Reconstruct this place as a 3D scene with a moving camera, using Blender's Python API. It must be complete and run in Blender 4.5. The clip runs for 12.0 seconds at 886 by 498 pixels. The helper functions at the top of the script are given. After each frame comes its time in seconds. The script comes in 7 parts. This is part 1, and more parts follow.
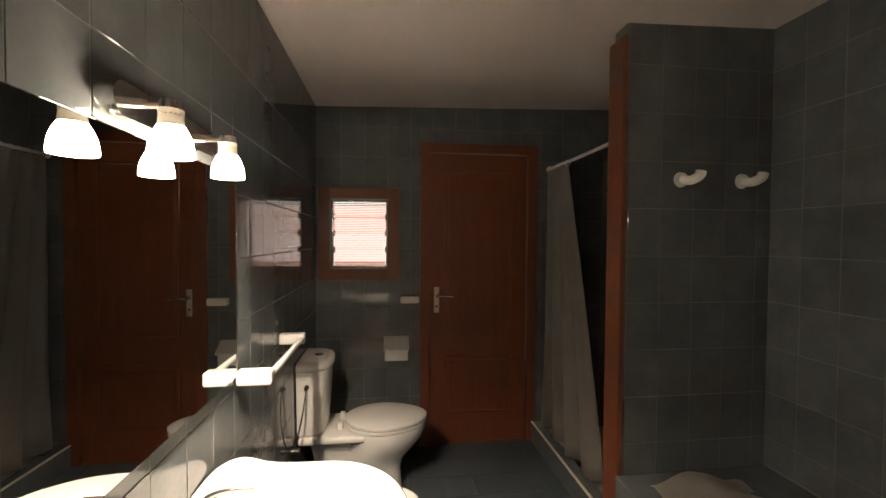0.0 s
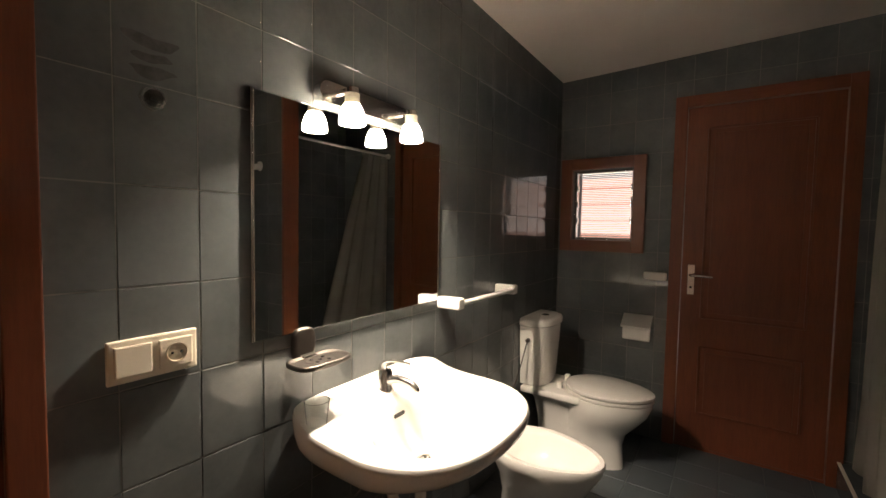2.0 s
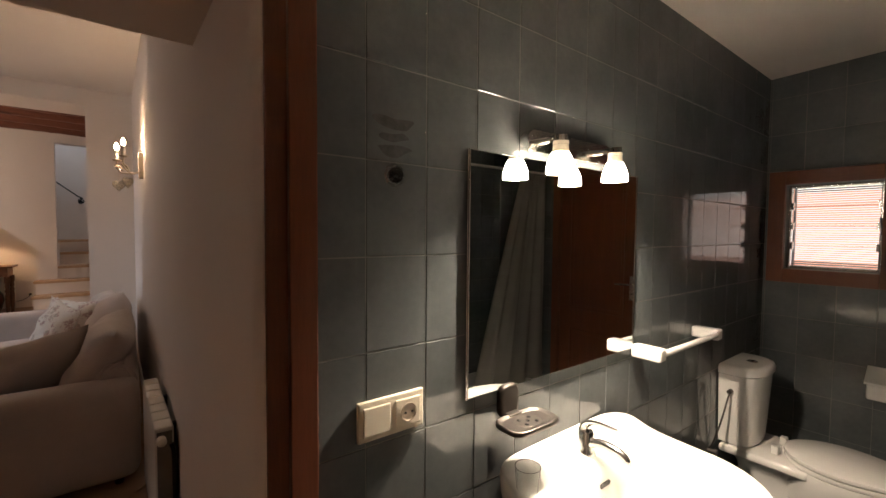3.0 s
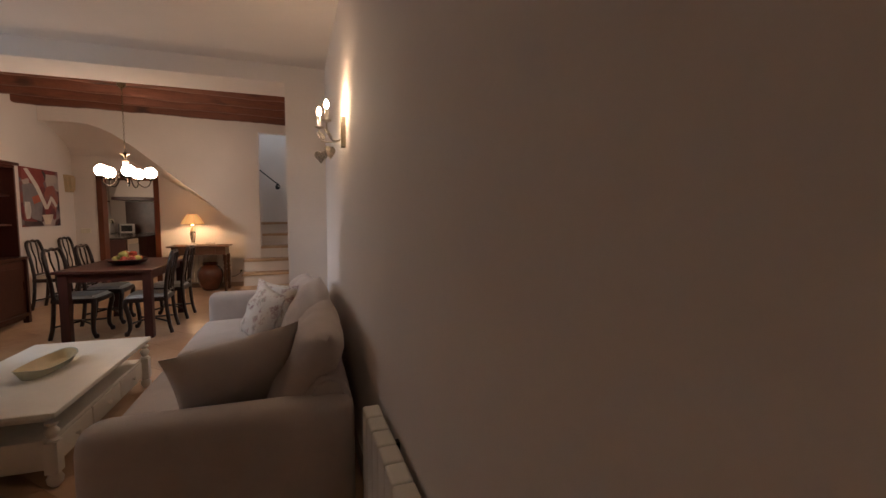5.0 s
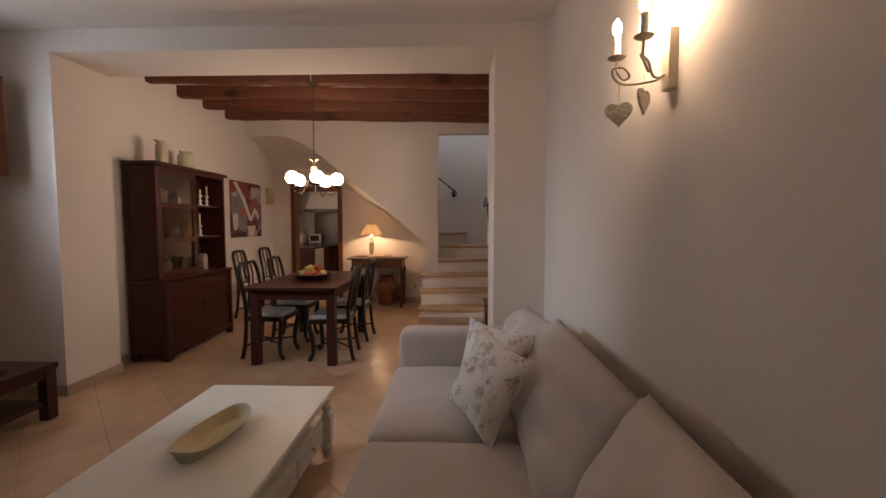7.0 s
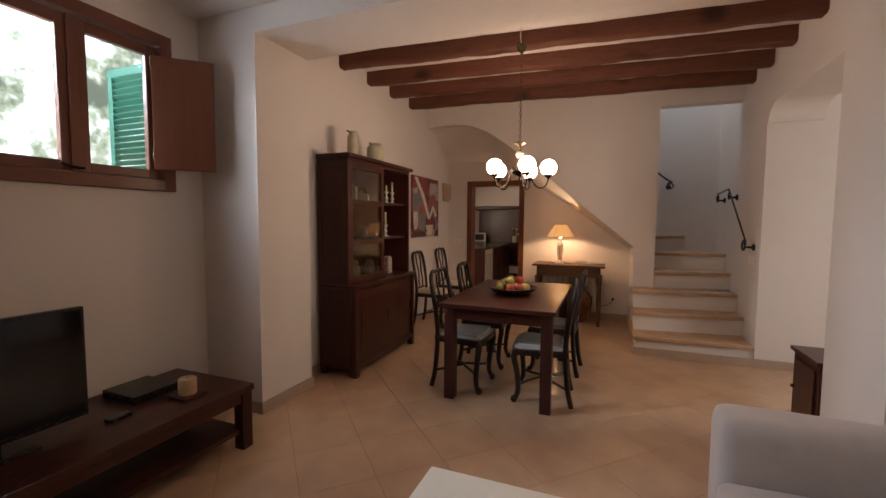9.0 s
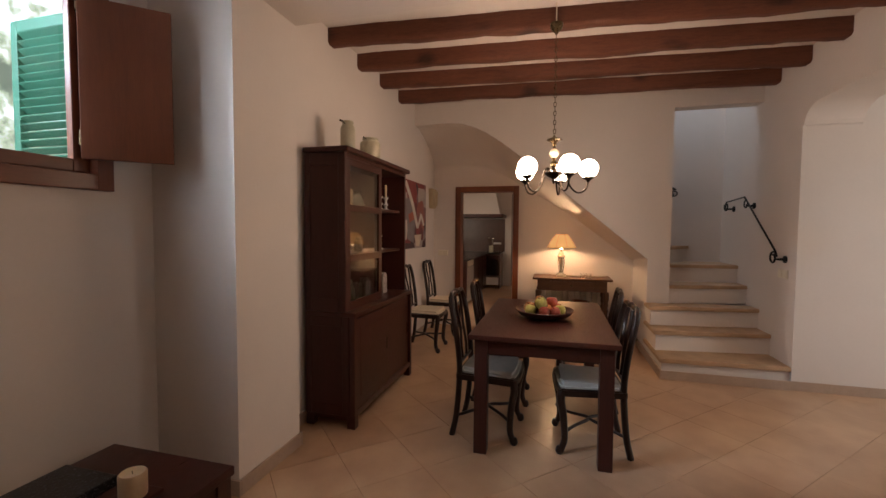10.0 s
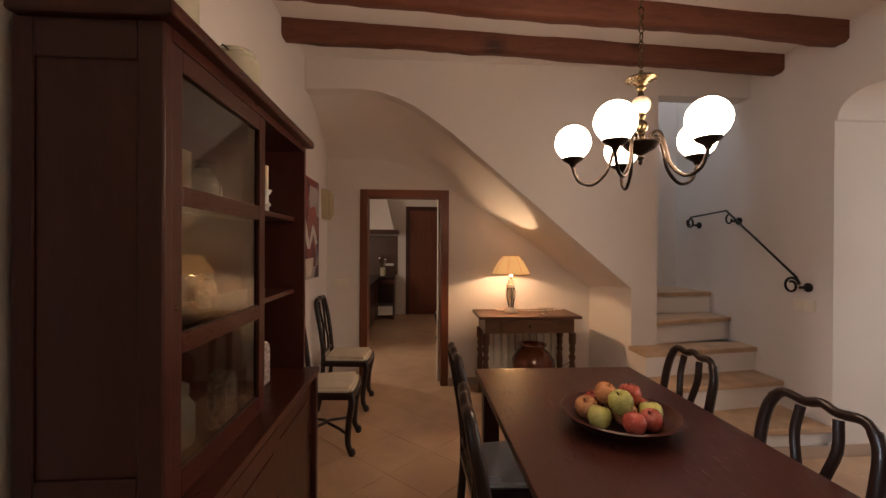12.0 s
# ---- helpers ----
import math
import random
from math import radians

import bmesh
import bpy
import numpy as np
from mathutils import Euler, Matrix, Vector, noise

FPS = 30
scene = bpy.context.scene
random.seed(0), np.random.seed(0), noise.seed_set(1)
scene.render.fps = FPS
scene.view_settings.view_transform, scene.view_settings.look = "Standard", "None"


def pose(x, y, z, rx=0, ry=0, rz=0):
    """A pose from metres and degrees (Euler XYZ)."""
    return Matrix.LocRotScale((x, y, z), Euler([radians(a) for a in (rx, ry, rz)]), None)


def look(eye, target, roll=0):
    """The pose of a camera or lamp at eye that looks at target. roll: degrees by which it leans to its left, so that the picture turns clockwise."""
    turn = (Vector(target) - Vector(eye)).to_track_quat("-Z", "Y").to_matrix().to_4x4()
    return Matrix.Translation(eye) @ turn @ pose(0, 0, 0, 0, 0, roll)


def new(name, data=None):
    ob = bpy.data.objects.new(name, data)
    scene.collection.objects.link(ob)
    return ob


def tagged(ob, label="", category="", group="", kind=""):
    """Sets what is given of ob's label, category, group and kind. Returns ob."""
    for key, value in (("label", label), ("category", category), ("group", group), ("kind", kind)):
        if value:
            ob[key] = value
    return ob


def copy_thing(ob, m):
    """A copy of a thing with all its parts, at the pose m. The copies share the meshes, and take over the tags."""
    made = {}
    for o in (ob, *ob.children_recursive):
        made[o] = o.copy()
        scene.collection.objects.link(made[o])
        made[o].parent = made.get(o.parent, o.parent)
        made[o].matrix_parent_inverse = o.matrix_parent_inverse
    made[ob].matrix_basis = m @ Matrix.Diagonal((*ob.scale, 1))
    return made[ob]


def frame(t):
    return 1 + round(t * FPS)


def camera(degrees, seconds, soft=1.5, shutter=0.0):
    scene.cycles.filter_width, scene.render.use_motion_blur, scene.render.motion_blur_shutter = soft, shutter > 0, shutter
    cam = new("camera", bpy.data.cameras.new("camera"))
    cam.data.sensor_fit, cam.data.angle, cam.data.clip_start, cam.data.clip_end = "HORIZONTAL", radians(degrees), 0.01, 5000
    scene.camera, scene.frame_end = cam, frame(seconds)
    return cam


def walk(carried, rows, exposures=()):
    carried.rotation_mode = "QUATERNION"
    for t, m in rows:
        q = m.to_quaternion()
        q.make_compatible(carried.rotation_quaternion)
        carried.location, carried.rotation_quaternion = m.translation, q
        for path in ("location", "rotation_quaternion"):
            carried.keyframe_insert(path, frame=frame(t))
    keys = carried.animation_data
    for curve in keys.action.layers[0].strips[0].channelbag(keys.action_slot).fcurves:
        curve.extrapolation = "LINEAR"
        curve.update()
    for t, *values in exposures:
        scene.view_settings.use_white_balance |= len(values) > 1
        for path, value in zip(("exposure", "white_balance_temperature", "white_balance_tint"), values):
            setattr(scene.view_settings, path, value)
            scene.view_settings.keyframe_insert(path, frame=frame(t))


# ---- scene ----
cam = camera(93.6, 12.0)
PATH = [
    (0, (0.483, 0.325, 1.448), (0.741, 2.308, 1.398), 0.4),
    (0.5, (0.669, 0.404, 1.383), (0.509, 2.397, 1.326), 0.7),
    (1, (0.858, 0.38, 1.301), (0.253, 2.285, 1.231), 0.7),
    (1.5, (0.975, 0.334, 1.275), (0.09, 2.125, 1.186), 1.0),
    (2, (0.982, 0.305, 1.304), (-0.143, 1.956, 1.203), 1.0),
    (2.5, (0.918, 0.277, 1.353), (-0.43, 1.751, 1.263), 0.7),
    (3, (0.794, 0.213, 1.436), (-0.794, 1.426, 1.349), 0.5),
    (3.5, (0.623, 0.175, 1.486), (-1.087, 1.208, 1.41), 0.8),
    (5.5, (-0.717, 0.02, 1.356), (-2.642, 0.538, 1.195), 0.1),
    (6, (-1.105, -0.047, 1.374), (-3.06, 0.353, 1.245), 0.1),
    (6.5, (-1.412, -0.178, 1.369), (-3.398, 0.03, 1.25), 0.0),
    (7, (-1.71, -0.381, 1.371), (-3.706, -0.442, 1.254), 0.0),
    (7.5, (-1.921, -0.594, 1.368), (-3.89, -0.927, 1.247), 0.1),
    (9.3, (-2.754, -1.414, 1.415), (-4.607, -2.153, 1.281), 0.4),
    (9.5, (-2.84, -1.577, 1.419), (-4.716, -2.259, 1.296), 0.4),
    (10, (-3.082, -1.894, 1.422), (-5.011, -2.413, 1.328), 0.4),
    (10.5, (-3.384, -2.182, 1.434), (-5.353, -2.526, 1.376), 0.3),
    (11, (-3.798, -2.456, 1.449), (-5.793, -2.593, 1.418), 0.3),
    (11.5, (-4.245, -2.59, 1.463), (-6.244, -2.599, 1.442), 0.2),
    (12, (-4.723, -2.733, 1.448), (-6.719, -2.605, 1.441), 0.3),
]
walk(cam, [(t, look(eye, target, roll)) for t, eye, target, roll in PATH], [(0, 0.06), (3.5, 0.06), (5.5, 0.0), (7.5, -0.08), (9.5, -0.06), (11.5, -0.08), (12, -0.03)])

# ---- light and exposure ----
world = bpy.data.worlds.new("sky")
scene.world = world
world.use_nodes = True
_wn = world.node_tree.nodes
_sky = _wn.new("ShaderNodeTexSky")
_sky.sky_type, _sky.sun_disc = "NISHITA", False
_sky.sun_elevation, _sky.sun_rotation = radians(57), radians(256)
world.node_tree.links.new(_sky.outputs[0], _wn["Background"].inputs[0])
_wn["Background"].inputs[1].default_value = 0.10


def lamp(name, kind, m, watts, colour=(1, 1, 1), size=0.1, size_y=None):
    d = bpy.data.lights.new(name, kind)
    d.energy, d.color = watts, colour
    if kind == "AREA":
        d.shape, d.size, d.size_y = "RECTANGLE", size, size_y or size
    elif kind == "SUN":
        d.angle = radians(size)
    else:
        d.shadow_soft_size = size
    ob = new(name, d)
    ob.matrix_world = m
    return ob


WARM, TUNG, DAY = (1.0, 0.74, 0.50), (1.0, 0.66, 0.38), (0.80, 0.90, 1.0)
lamp("sun", "SUN", look((0, 0, 10), (2.5, 0.6, 6.0)), 3.0, (1.0, 0.95, 0.88), 0.6)
# daylight at the living room window; unseen daylight assumed over stairwell and in hall
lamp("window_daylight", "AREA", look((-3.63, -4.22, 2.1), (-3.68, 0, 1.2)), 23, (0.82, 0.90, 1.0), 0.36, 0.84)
# small lamp added outside, aimed to throw a bluish patch through the window
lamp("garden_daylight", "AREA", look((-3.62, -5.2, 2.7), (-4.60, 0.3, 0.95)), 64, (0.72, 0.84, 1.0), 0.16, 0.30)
lamp("skylight_daylight", "AREA", look((-8.65, -0.5, 4.6), (-8.65, -0.45, 0)), 20, (0.70, 0.84, 1.0), 0.7, 1.4)
lamp("hall_daylight", "AREA", look((-5.9, 3.0, 1.7), (-6.9, 0, 1.2)), 36, (1.0, 0.94, 0.86), 1.0, 1.8)
# added warm fill for the kitchen, set in an unseen wall opening
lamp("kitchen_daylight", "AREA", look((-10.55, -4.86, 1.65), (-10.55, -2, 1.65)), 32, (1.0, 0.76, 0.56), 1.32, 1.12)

# ---- materials ----


class Nodes:
    """A small wrapper that wires a principled material."""

    def __init__(self, name):
        self.mat = bpy.data.materials.new(name)
        self.mat.use_nodes = True
        self.t = self.mat.node_tree
        self.b = self.t.nodes["Principled BSDF"]

    def add(self, kind, **values):
        n = self.t.nodes.new("ShaderNode" + kind)
        for k, v in values.items():
            n.inputs[k].default_value = v
        return n

    def link(self, a, b):
        self.t.links.new(a, b)

    def coords(self, scale=(1, 1, 1), world_space=False, turn=0.0):
        m = self.add("Mapping", Scale=scale, Rotation=(0, 0, turn))
        src = self.add("NewGeometry").outputs["Position"] if world_space else self.add("TexCoord").outputs["Object"]
        self.link(src, m.inputs[0])
        return m.outputs[0]

    def noise(self, at, scale, detail=4.0, rough=0.55):
        n = self.add("TexNoise", Scale=scale, Detail=detail, Roughness=rough)
        self.link(at, n.inputs["Vector"])
        return n.outputs[0]

    def ramp(self, fac, *stops):
        r = self.add("ValToRGB")
        e = r.color_ramp.elements
        while len(e) < len(stops):
            e.new(0.5)
        for s, (p, c) in zip(e, stops):
            s.position, s.color = p, (*c, 1) if len(c) == 3 else c
        self.link(fac, r.inputs[0])
        return r.outputs[0]

    def mix(self, fac, a, b, how="MIX"):
        m = self.add("Mix")
        m.data_type, m.blend_type = "RGBA", how
        for sock, v in ((m.inputs[0], fac), (m.inputs[6], a), (m.inputs[7], b)):
            if hasattr(v, "links"):
                self.link(v, sock)
            else:
                sock.default_value = v if not isinstance(v, tuple) else (*v, 1)
        return m.outputs[2]

    def bump(self, height, strength=0.2, distance=0.005):
        n = self.add("Bump", Strength=strength, Distance=distance)
        self.link(height, n.inputs["Height"])
        self.link(n.outputs[0], self.b.inputs["Normal"])

    def set(self, **values):
        for k, v in values.items():
            sock = self.b.inputs[k.replace("_", " ")]
            if hasattr(v, "links"):
                self.link(v, sock)
            else:
                sock.default_value = v if not isinstance(v, tuple) else (*v, 1)
        return self.mat


def g(c, k):
    return tuple(min(1.0, v * k) for v in c)


def plain(name, c, rough=0.5, vary=0.12, scale=6.0, metal=0.0, bump=0.1, fine=90.0, dist=0.002, world_space=True, **more):
    """Colour with large stains, fine grain and a light relief."""
    n = Nodes(name)
    at = n.coords(world_space=world_space)
    big = n.noise(at, scale, 5)
    small = n.noise(at, fine, 3)
    col = n.ramp(big, (0.3, g(c, 1 - vary)), (0.7, g(c, 1 + vary)))
    col = n.mix(0.25, col, n.ramp(small, (0.3, g(c, 1 - 1.4 * vary)), (0.7, g(c, 1 + 1.2 * vary))))
    ro = n.ramp(small, (0.2, (max(0.02, rough - 0.08),) * 3), (0.8, (min(1, rough + 0.08),) * 3))
    n.bump(n.mix(0.5, big, small), bump, dist)
    return n.set(Base_Color=col, Roughness=ro, Metallic=metal, **more)


def wood(name, c, rough=0.35, along="x", dark=0.5, world_space=False, coat=0.0, tone=0.12, knots=0.0, spec=0.35):
    """Long grain along one axis, pores, and a tone of its own for each piece."""
    n = Nodes(name)
    s = {"x": (1.2, 14, 14), "y": (14, 1.2, 14), "z": (14, 14, 1.2)}[along]
    at = n.coords(s, world_space)
    grain = n.noise(at, 2.2, 8, 0.62)
    pores = n.noise(at, 11.0, 3, 0.7)
    big = n.noise(n.coords((1, 1, 1), world_space), 1.6, 3)
    col = n.ramp(grain, (0.25, g(c, dark)), (0.5, c), (0.78, g(c, 1.25)))
    col = n.mix(0.3, col, n.ramp(pores, (0.35, g(c, dark * 0.7)), (0.6, g(c, 1.1))))
    col = n.mix(0.35, col, n.ramp(big, (0.3, g(c, 0.7)), (0.7, g(c, 1.2))))
    if knots:
        vor = n.add("TexVoronoi", Scale=knots)
        n.link(n.mix(0.06, n.coords((1, 0.7, 1), world_space), n.noise(at, 3, 3)), vor.inputs["Vector"])
        col = n.mix(n.ramp(vor.outputs[0], (0.10, (0.85, 0.85, 0.85)), (0.26, (0, 0, 0))), col, g(c, 0.22))
    rnd = n.add("ObjectInfo").outputs["Random"]
    col = n.mix(1.0, col, n.ramp(rnd, (0.0, (1 - tone,) * 3), (1.0, (1, 1, 1))), "MULTIPLY")
    n.bump(n.mix(0.5, grain, pores), 0.18, 0.002)
    ro = n.ramp(pores, (0.3, (rough + 0.12,) * 3), (0.7, (rough,) * 3))
    return n.set(Base_Color=col, Roughness=ro, Coat_Weight=coat, Coat_Roughness=0.2, Specular_IOR_Level=spec)


def glow(name, c, strength, rim=0.0):
    n = Nodes(name)
    return n.set(Base_Color=(0.85, 0.82, 0.78), Roughness=0.3, Emission_Color=c, Emission_Strength=strength)


def tile_mat(name, c, rough, tone, spot=0.3, bump=0.15, scale=5.0, dull=0.12):
    """Fired tile: each piece has its own tone, with cloudy glaze and slight waviness."""
    n = Nodes(name)
    at = n.coords(world_space=True)
    rnd = n.add("ObjectInfo").outputs["Random"]
    cloud = n.noise(at, scale, 6, 0.6)
    fine = n.noise(at, 60, 3)
    col = n.ramp(cloud, (0.28, g(c, 1 - spot)), (0.55, c), (0.8, g(c, 1 + spot)))
    col = n.mix(0.2, col, n.ramp(fine, (0.3, g(c, 0.75)), (0.7, g(c, 1.2))))
    col = n.mix(1.0, col, n.ramp(rnd, (0.0, (1 - tone,) * 3), (1.0, (1, 1, 1))), "MULTIPLY")
    wave = n.noise(at, 14, 2)
    n.bump(n.mix(0.3, wave, fine), bump, 0.003)
    return n.set(Base_Color=col, Roughness=n.ramp(cloud, (0.3, (rough,) * 3), (0.7, (rough + dull,) * 3)))


PLASTER = plain("wall_plaster", (0.69, 0.625, 0.58), 0.85, 0.035, 1.6, bump=0.22, fine=45, dist=0.004)
CEILING = plain("ceiling_paint", (0.72, 0.66, 0.615), 0.9, 0.03, 2.0, bump=0.1, fine=60)
BATH_TILE = tile_mat("blue_grey_glazed_tile", (0.122, 0.134, 0.136), 0.035, 0.12, 0.28, 0.035, dull=0.06)
BATH_FLOOR = tile_mat("blue_floor_tile", (0.062, 0.076, 0.085), 0.35, 0.12, 0.25)
GROUT = plain("light_grout", (0.165, 0.165, 0.158), 0.9, 0.15, 9)
def floor_mat():
    n = Nodes("pale_terracotta_tile")
    at = n.coords(world_space=True)
    c = (0.53, 0.345, 0.235)
    soft = n.noise(at, 1.1, 2, 0.4)
    mid = n.noise(at, 5.0, 3, 0.5)
    fine = n.noise(at, 70.0, 2, 0.5)
    col = n.mix(n.ramp(soft, (0.35, (0, 0, 0)), (0.65, (1, 1, 1))), g((0.53, 0.335, 0.225), 0.86), g((0.56, 0.385, 0.25), 1.08))
    col = n.mix(0.35, col, n.mix(n.ramp(mid, (0.3, (0, 0, 0)), (0.7, (1, 1, 1))), g(c, 0.80), g((0.56, 0.385, 0.25), 1.15)))
    col = n.mix(0.12, col, n.mix(fine, g(c, 0.7), g(c, 1.25)))
    rnd = n.add("ObjectInfo").outputs["Random"]
    col = n.mix(1.0, col, n.mix(rnd, (0.94, 0.93, 0.92), (1.0, 1.0, 1.0)), "MULTIPLY")
    n.bump(mid, 0.03, 0.002)
    return n.set(Base_Color=col, Roughness=0.27)


TERRA = floor_mat()
TERRA_GROUT = plain("terracotta_grout", (0.41, 0.265, 0.18), 0.9, 0.15, 9)
SKIRT = tile_mat("terracotta_skirting", (0.42, 0.31, 0.24), 0.35, 0.12, 0.12)
STEP_STONE = plain("sandstone_tread", (0.45, 0.30, 0.185), 0.6, 0.2, 7, bump=0.25)
BEAM = wood("beam_pine", (0.155, 0.052, 0.028), 0.6, "y", 0.4, knots=3.2)
DARK = wood("dark_stained_wood", (0.055, 0.0145, 0.010), 0.26, "x", 0.6, coat=0.06, spec=0.3)
DARK_Z = wood("dark_stained_wood_upright", (0.056, 0.0155, 0.0115), 0.32, "z", 0.6, spec=0.35)
BLACKWOOD = wood("black_brown_chair_wood", (0.022, 0.009, 0.006), 0.3, "z", 0.5, coat=0.2)
DOOR = wood("mahogany_door_wood", (0.155, 0.046, 0.020), 0.35, "z", 0.7, coat=0.15)
DOOR_X = wood("mahogany_rail_wood", (0.155, 0.046, 0.020), 0.35, "x", 0.7, coat=0.15)
WHITE_CER = plain("white_ceramic", (0.80, 0.78, 0.74), 0.10, 0.02, 4, bump=0.02, Coat_Weight=0.4)
CREAM_PL = plain("cream_plastic", (0.72, 0.66, 0.54), 0.35, 0.03, 5, bump=0.02)
CHROME = plain("chrome", (0.80, 0.79, 0.77), 0.19, 0.04, 12, metal=1.0, bump=0.02)
MIRROR = Nodes("mirror_silver").set(Base_Color=(0.86, 0.88, 0.87), Metallic=1.0, Roughness=0.012)
LINEN = plain("beige_linen", (0.49, 0.43, 0.40), 0.95, 0.08, 8, bump=0.5, fine=420, dist=0.002, Sheen_Weight=0.25)
WHITE_WOOD = plain("white_painted_wood", (0.72, 0.68, 0.60), 0.45, 0.05, 6, bump=0.12)
IRON = plain("black_wrought_iron", (0.018, 0.017, 0.016), 0.45, 0.3, 20, metal=0.7, bump=0.3)
GREYMET = plain("satin_steel", (0.105, 0.095, 0.087), 0.40, 0.03, 8, metal=1.0, bump=0.0)
FRUIT_R = plain("red_apple_skin", (0.38, 0.065, 0.04), 0.25, 0.4, 14, bump=0.03, world_space=False)
FRUIT_G = plain("green_apple_skin", (0.44, 0.40, 0.11), 0.25, 0.25, 14, bump=0.03, world_space=False)
FRUIT_O = plain("blushed_apple_skin", (0.46, 0.20, 0.08), 0.25, 0.4, 16, bump=0.03, world_space=False)
BRASS = plain("aged_brass", (0.115, 0.083, 0.045), 0.28, 0.25, 18, metal=1.0, bump=0.1)
BRONZE = plain("dark_bronze", (0.036, 0.026, 0.020), 0.35, 0.3, 18, metal=1.0, bump=0.1)
CREAM_MET = plain("cream_painted_metal", (0.62, 0.54, 0.42), 0.5, 0.12, 18, bump=0.15)
CANDLE = plain("ivory_wax", (0.74, 0.62, 0.42), 0.5, 0.06, 8, Subsurface_Weight=0.2)
GLOBE = glow("opal_globe_lit", (1.0, 0.71, 0.50), 42.0)
BULB = glow("candle_bulb_lit", (1.0, 0.68, 0.42), 420.0)
_n = Nodes("frosted_bell_lit")
_sep = _n.add("SeparateXYZ")
_n.link(_n.add("TexCoord").outputs["Object"], _sep.inputs[0])
_up = _n.add("MapRange")
for _k, _x in enumerate((0.647, 0.612, 95.0, 150.0)):
    _up.inputs[_k + 1].default_value = _x
_n.link(_sep.outputs["Z"], _up.inputs[0])
_n.link(_up.outputs[0], _n.b.inputs["Emission Strength"])
VANITY = _n.set(Base_Color=(0.85, 0.82, 0.78), Roughness=0.3, Emission_Color=(1.0, 0.81, 0.62))
OPAL = plain("opal_glass_unlit", (0.72, 0.56, 0.42), 0.2, 0.03, 8)
SEAT = plain("pale_blue_grey_seat_cloth", (0.50, 0.49, 0.475), 0.95, 0.1, 12, bump=0.4, fine=300)
SEAT_C = plain("cream_seat_cloth", (0.60, 0.53, 0.43), 0.95, 0.08, 12, bump=0.4, fine=300)
STONEWARE = plain("cream_enamel", (0.50, 0.46, 0.34), 0.4, 0.12, 9, bump=0.1)
TERRAPOT = plain("glazed_brown_terracotta", (0.13, 0.036, 0.018), 0.10, 0.3, 6, bump=0.1, Coat_Weight=0.4)
GREEN = plain("green_painted_shutter", (0.045, 0.21, 0.14), 0.5, 0.1, 10, bump=0.1)
BLACK_PL = plain("black_plastic", (0.012, 0.012, 0.013), 0.25, 0.1, 10, bump=0.02)
SCREEN = plain("dark_screen", (0.006, 0.006, 0.008), 0.08, 0.1, 10, bump=0.0)
CURTAIN = plain("off_white_curtain_cloth", (0.36, 0.335, 0.295), 0.85, 0.08, 6, bump=0.2, fine=200)
GREY_ST = plain("sage_painted_tray", (0.40, 0.40, 0.30), 0.5, 0.12, 9, bump=0.1)
TRAY_IN = plain("ochre_tray_inside", (0.46, 0.35, 0.17), 0.45, 0.14, 9, bump=0.1)
RAD_WHITE = plain("white_enamelled_radiator", (0.70, 0.67, 0.60), 0.35, 0.04, 6, bump=0.03)
KITCHEN_TILE = plain("dark_brown_kitchen_tile", (0.085, 0.038, 0.026), 0.3, 0.25, 8)
GLASS = Nodes("clear_glass").set(Base_Color=(0.95, 0.97, 0.97), Roughness=0.02, Transmission_Weight=1.0, IOR=1.45)
PANE = Nodes("cabinet_pane").set(Base_Color=(0.66, 0.66, 0.64), Roughness=0.04, Transmission_Weight=1.0, IOR=1.5)
_n = Nodes("lit_lampshade_cloth")
SHADE = _n.set(Base_Color=(0.75, 0.50, 0.25), Roughness=0.9, Transmission_Weight=0.0, Emission_Color=(1.0, 0.48, 0.16), Emission_Strength=0.62)

# ---- builders ----


def box(bm, x0, x1, y0, y1, z0, z1, bevel=0.0, seg=2):
    v = [bm.verts.new((x, y, z)) for z in (z0, z1) for y in (y0, y1) for x in (x0, x1)]
    f = [bm.faces.new([v[i] for i in q]) for q in ((0, 2, 3, 1), (4, 5, 7, 6), (0, 1, 5, 4), (2, 6, 7, 3), (0, 4, 6, 2), (1, 3, 7, 5))]
    if bevel:
        edges = {e for q in f for e in q.edges}
        bmesh.ops.bevel(bm, geom=list(edges), offset=bevel, segments=seg, profile=0.6, affect="EDGES")
    return bm


def lathe(bm, prof, at=(0, 0, 0), n=24, axis="z", close=True):
    """Turns a list of (radius, height) round an axis."""
    rings = []
    for r, h in prof:
        ring = []
        for i in range(n):
            a = 2 * math.pi * i / n
            p = (r * math.cos(a), r * math.sin(a), h)
            if axis == "x":
                p = (h, p[0], p[1])
            elif axis == "y":
                p = (p[1], h, p[0])
            ring.append(bm.verts.new((at[0] + p[0], at[1] + p[1], at[2] + p[2])))
        rings.append(ring)
    for a, b in zip(rings, rings[1:]):
        for i in range(n):
            bm.faces.new((a[i], a[(i + 1) % n], b[(i + 1) % n], b[i]))
    if close:
        for ring, flip in ((rings[0], True), (rings[-1], False)):
            bm.faces.new(ring[::-1] if flip else ring)
    return bm


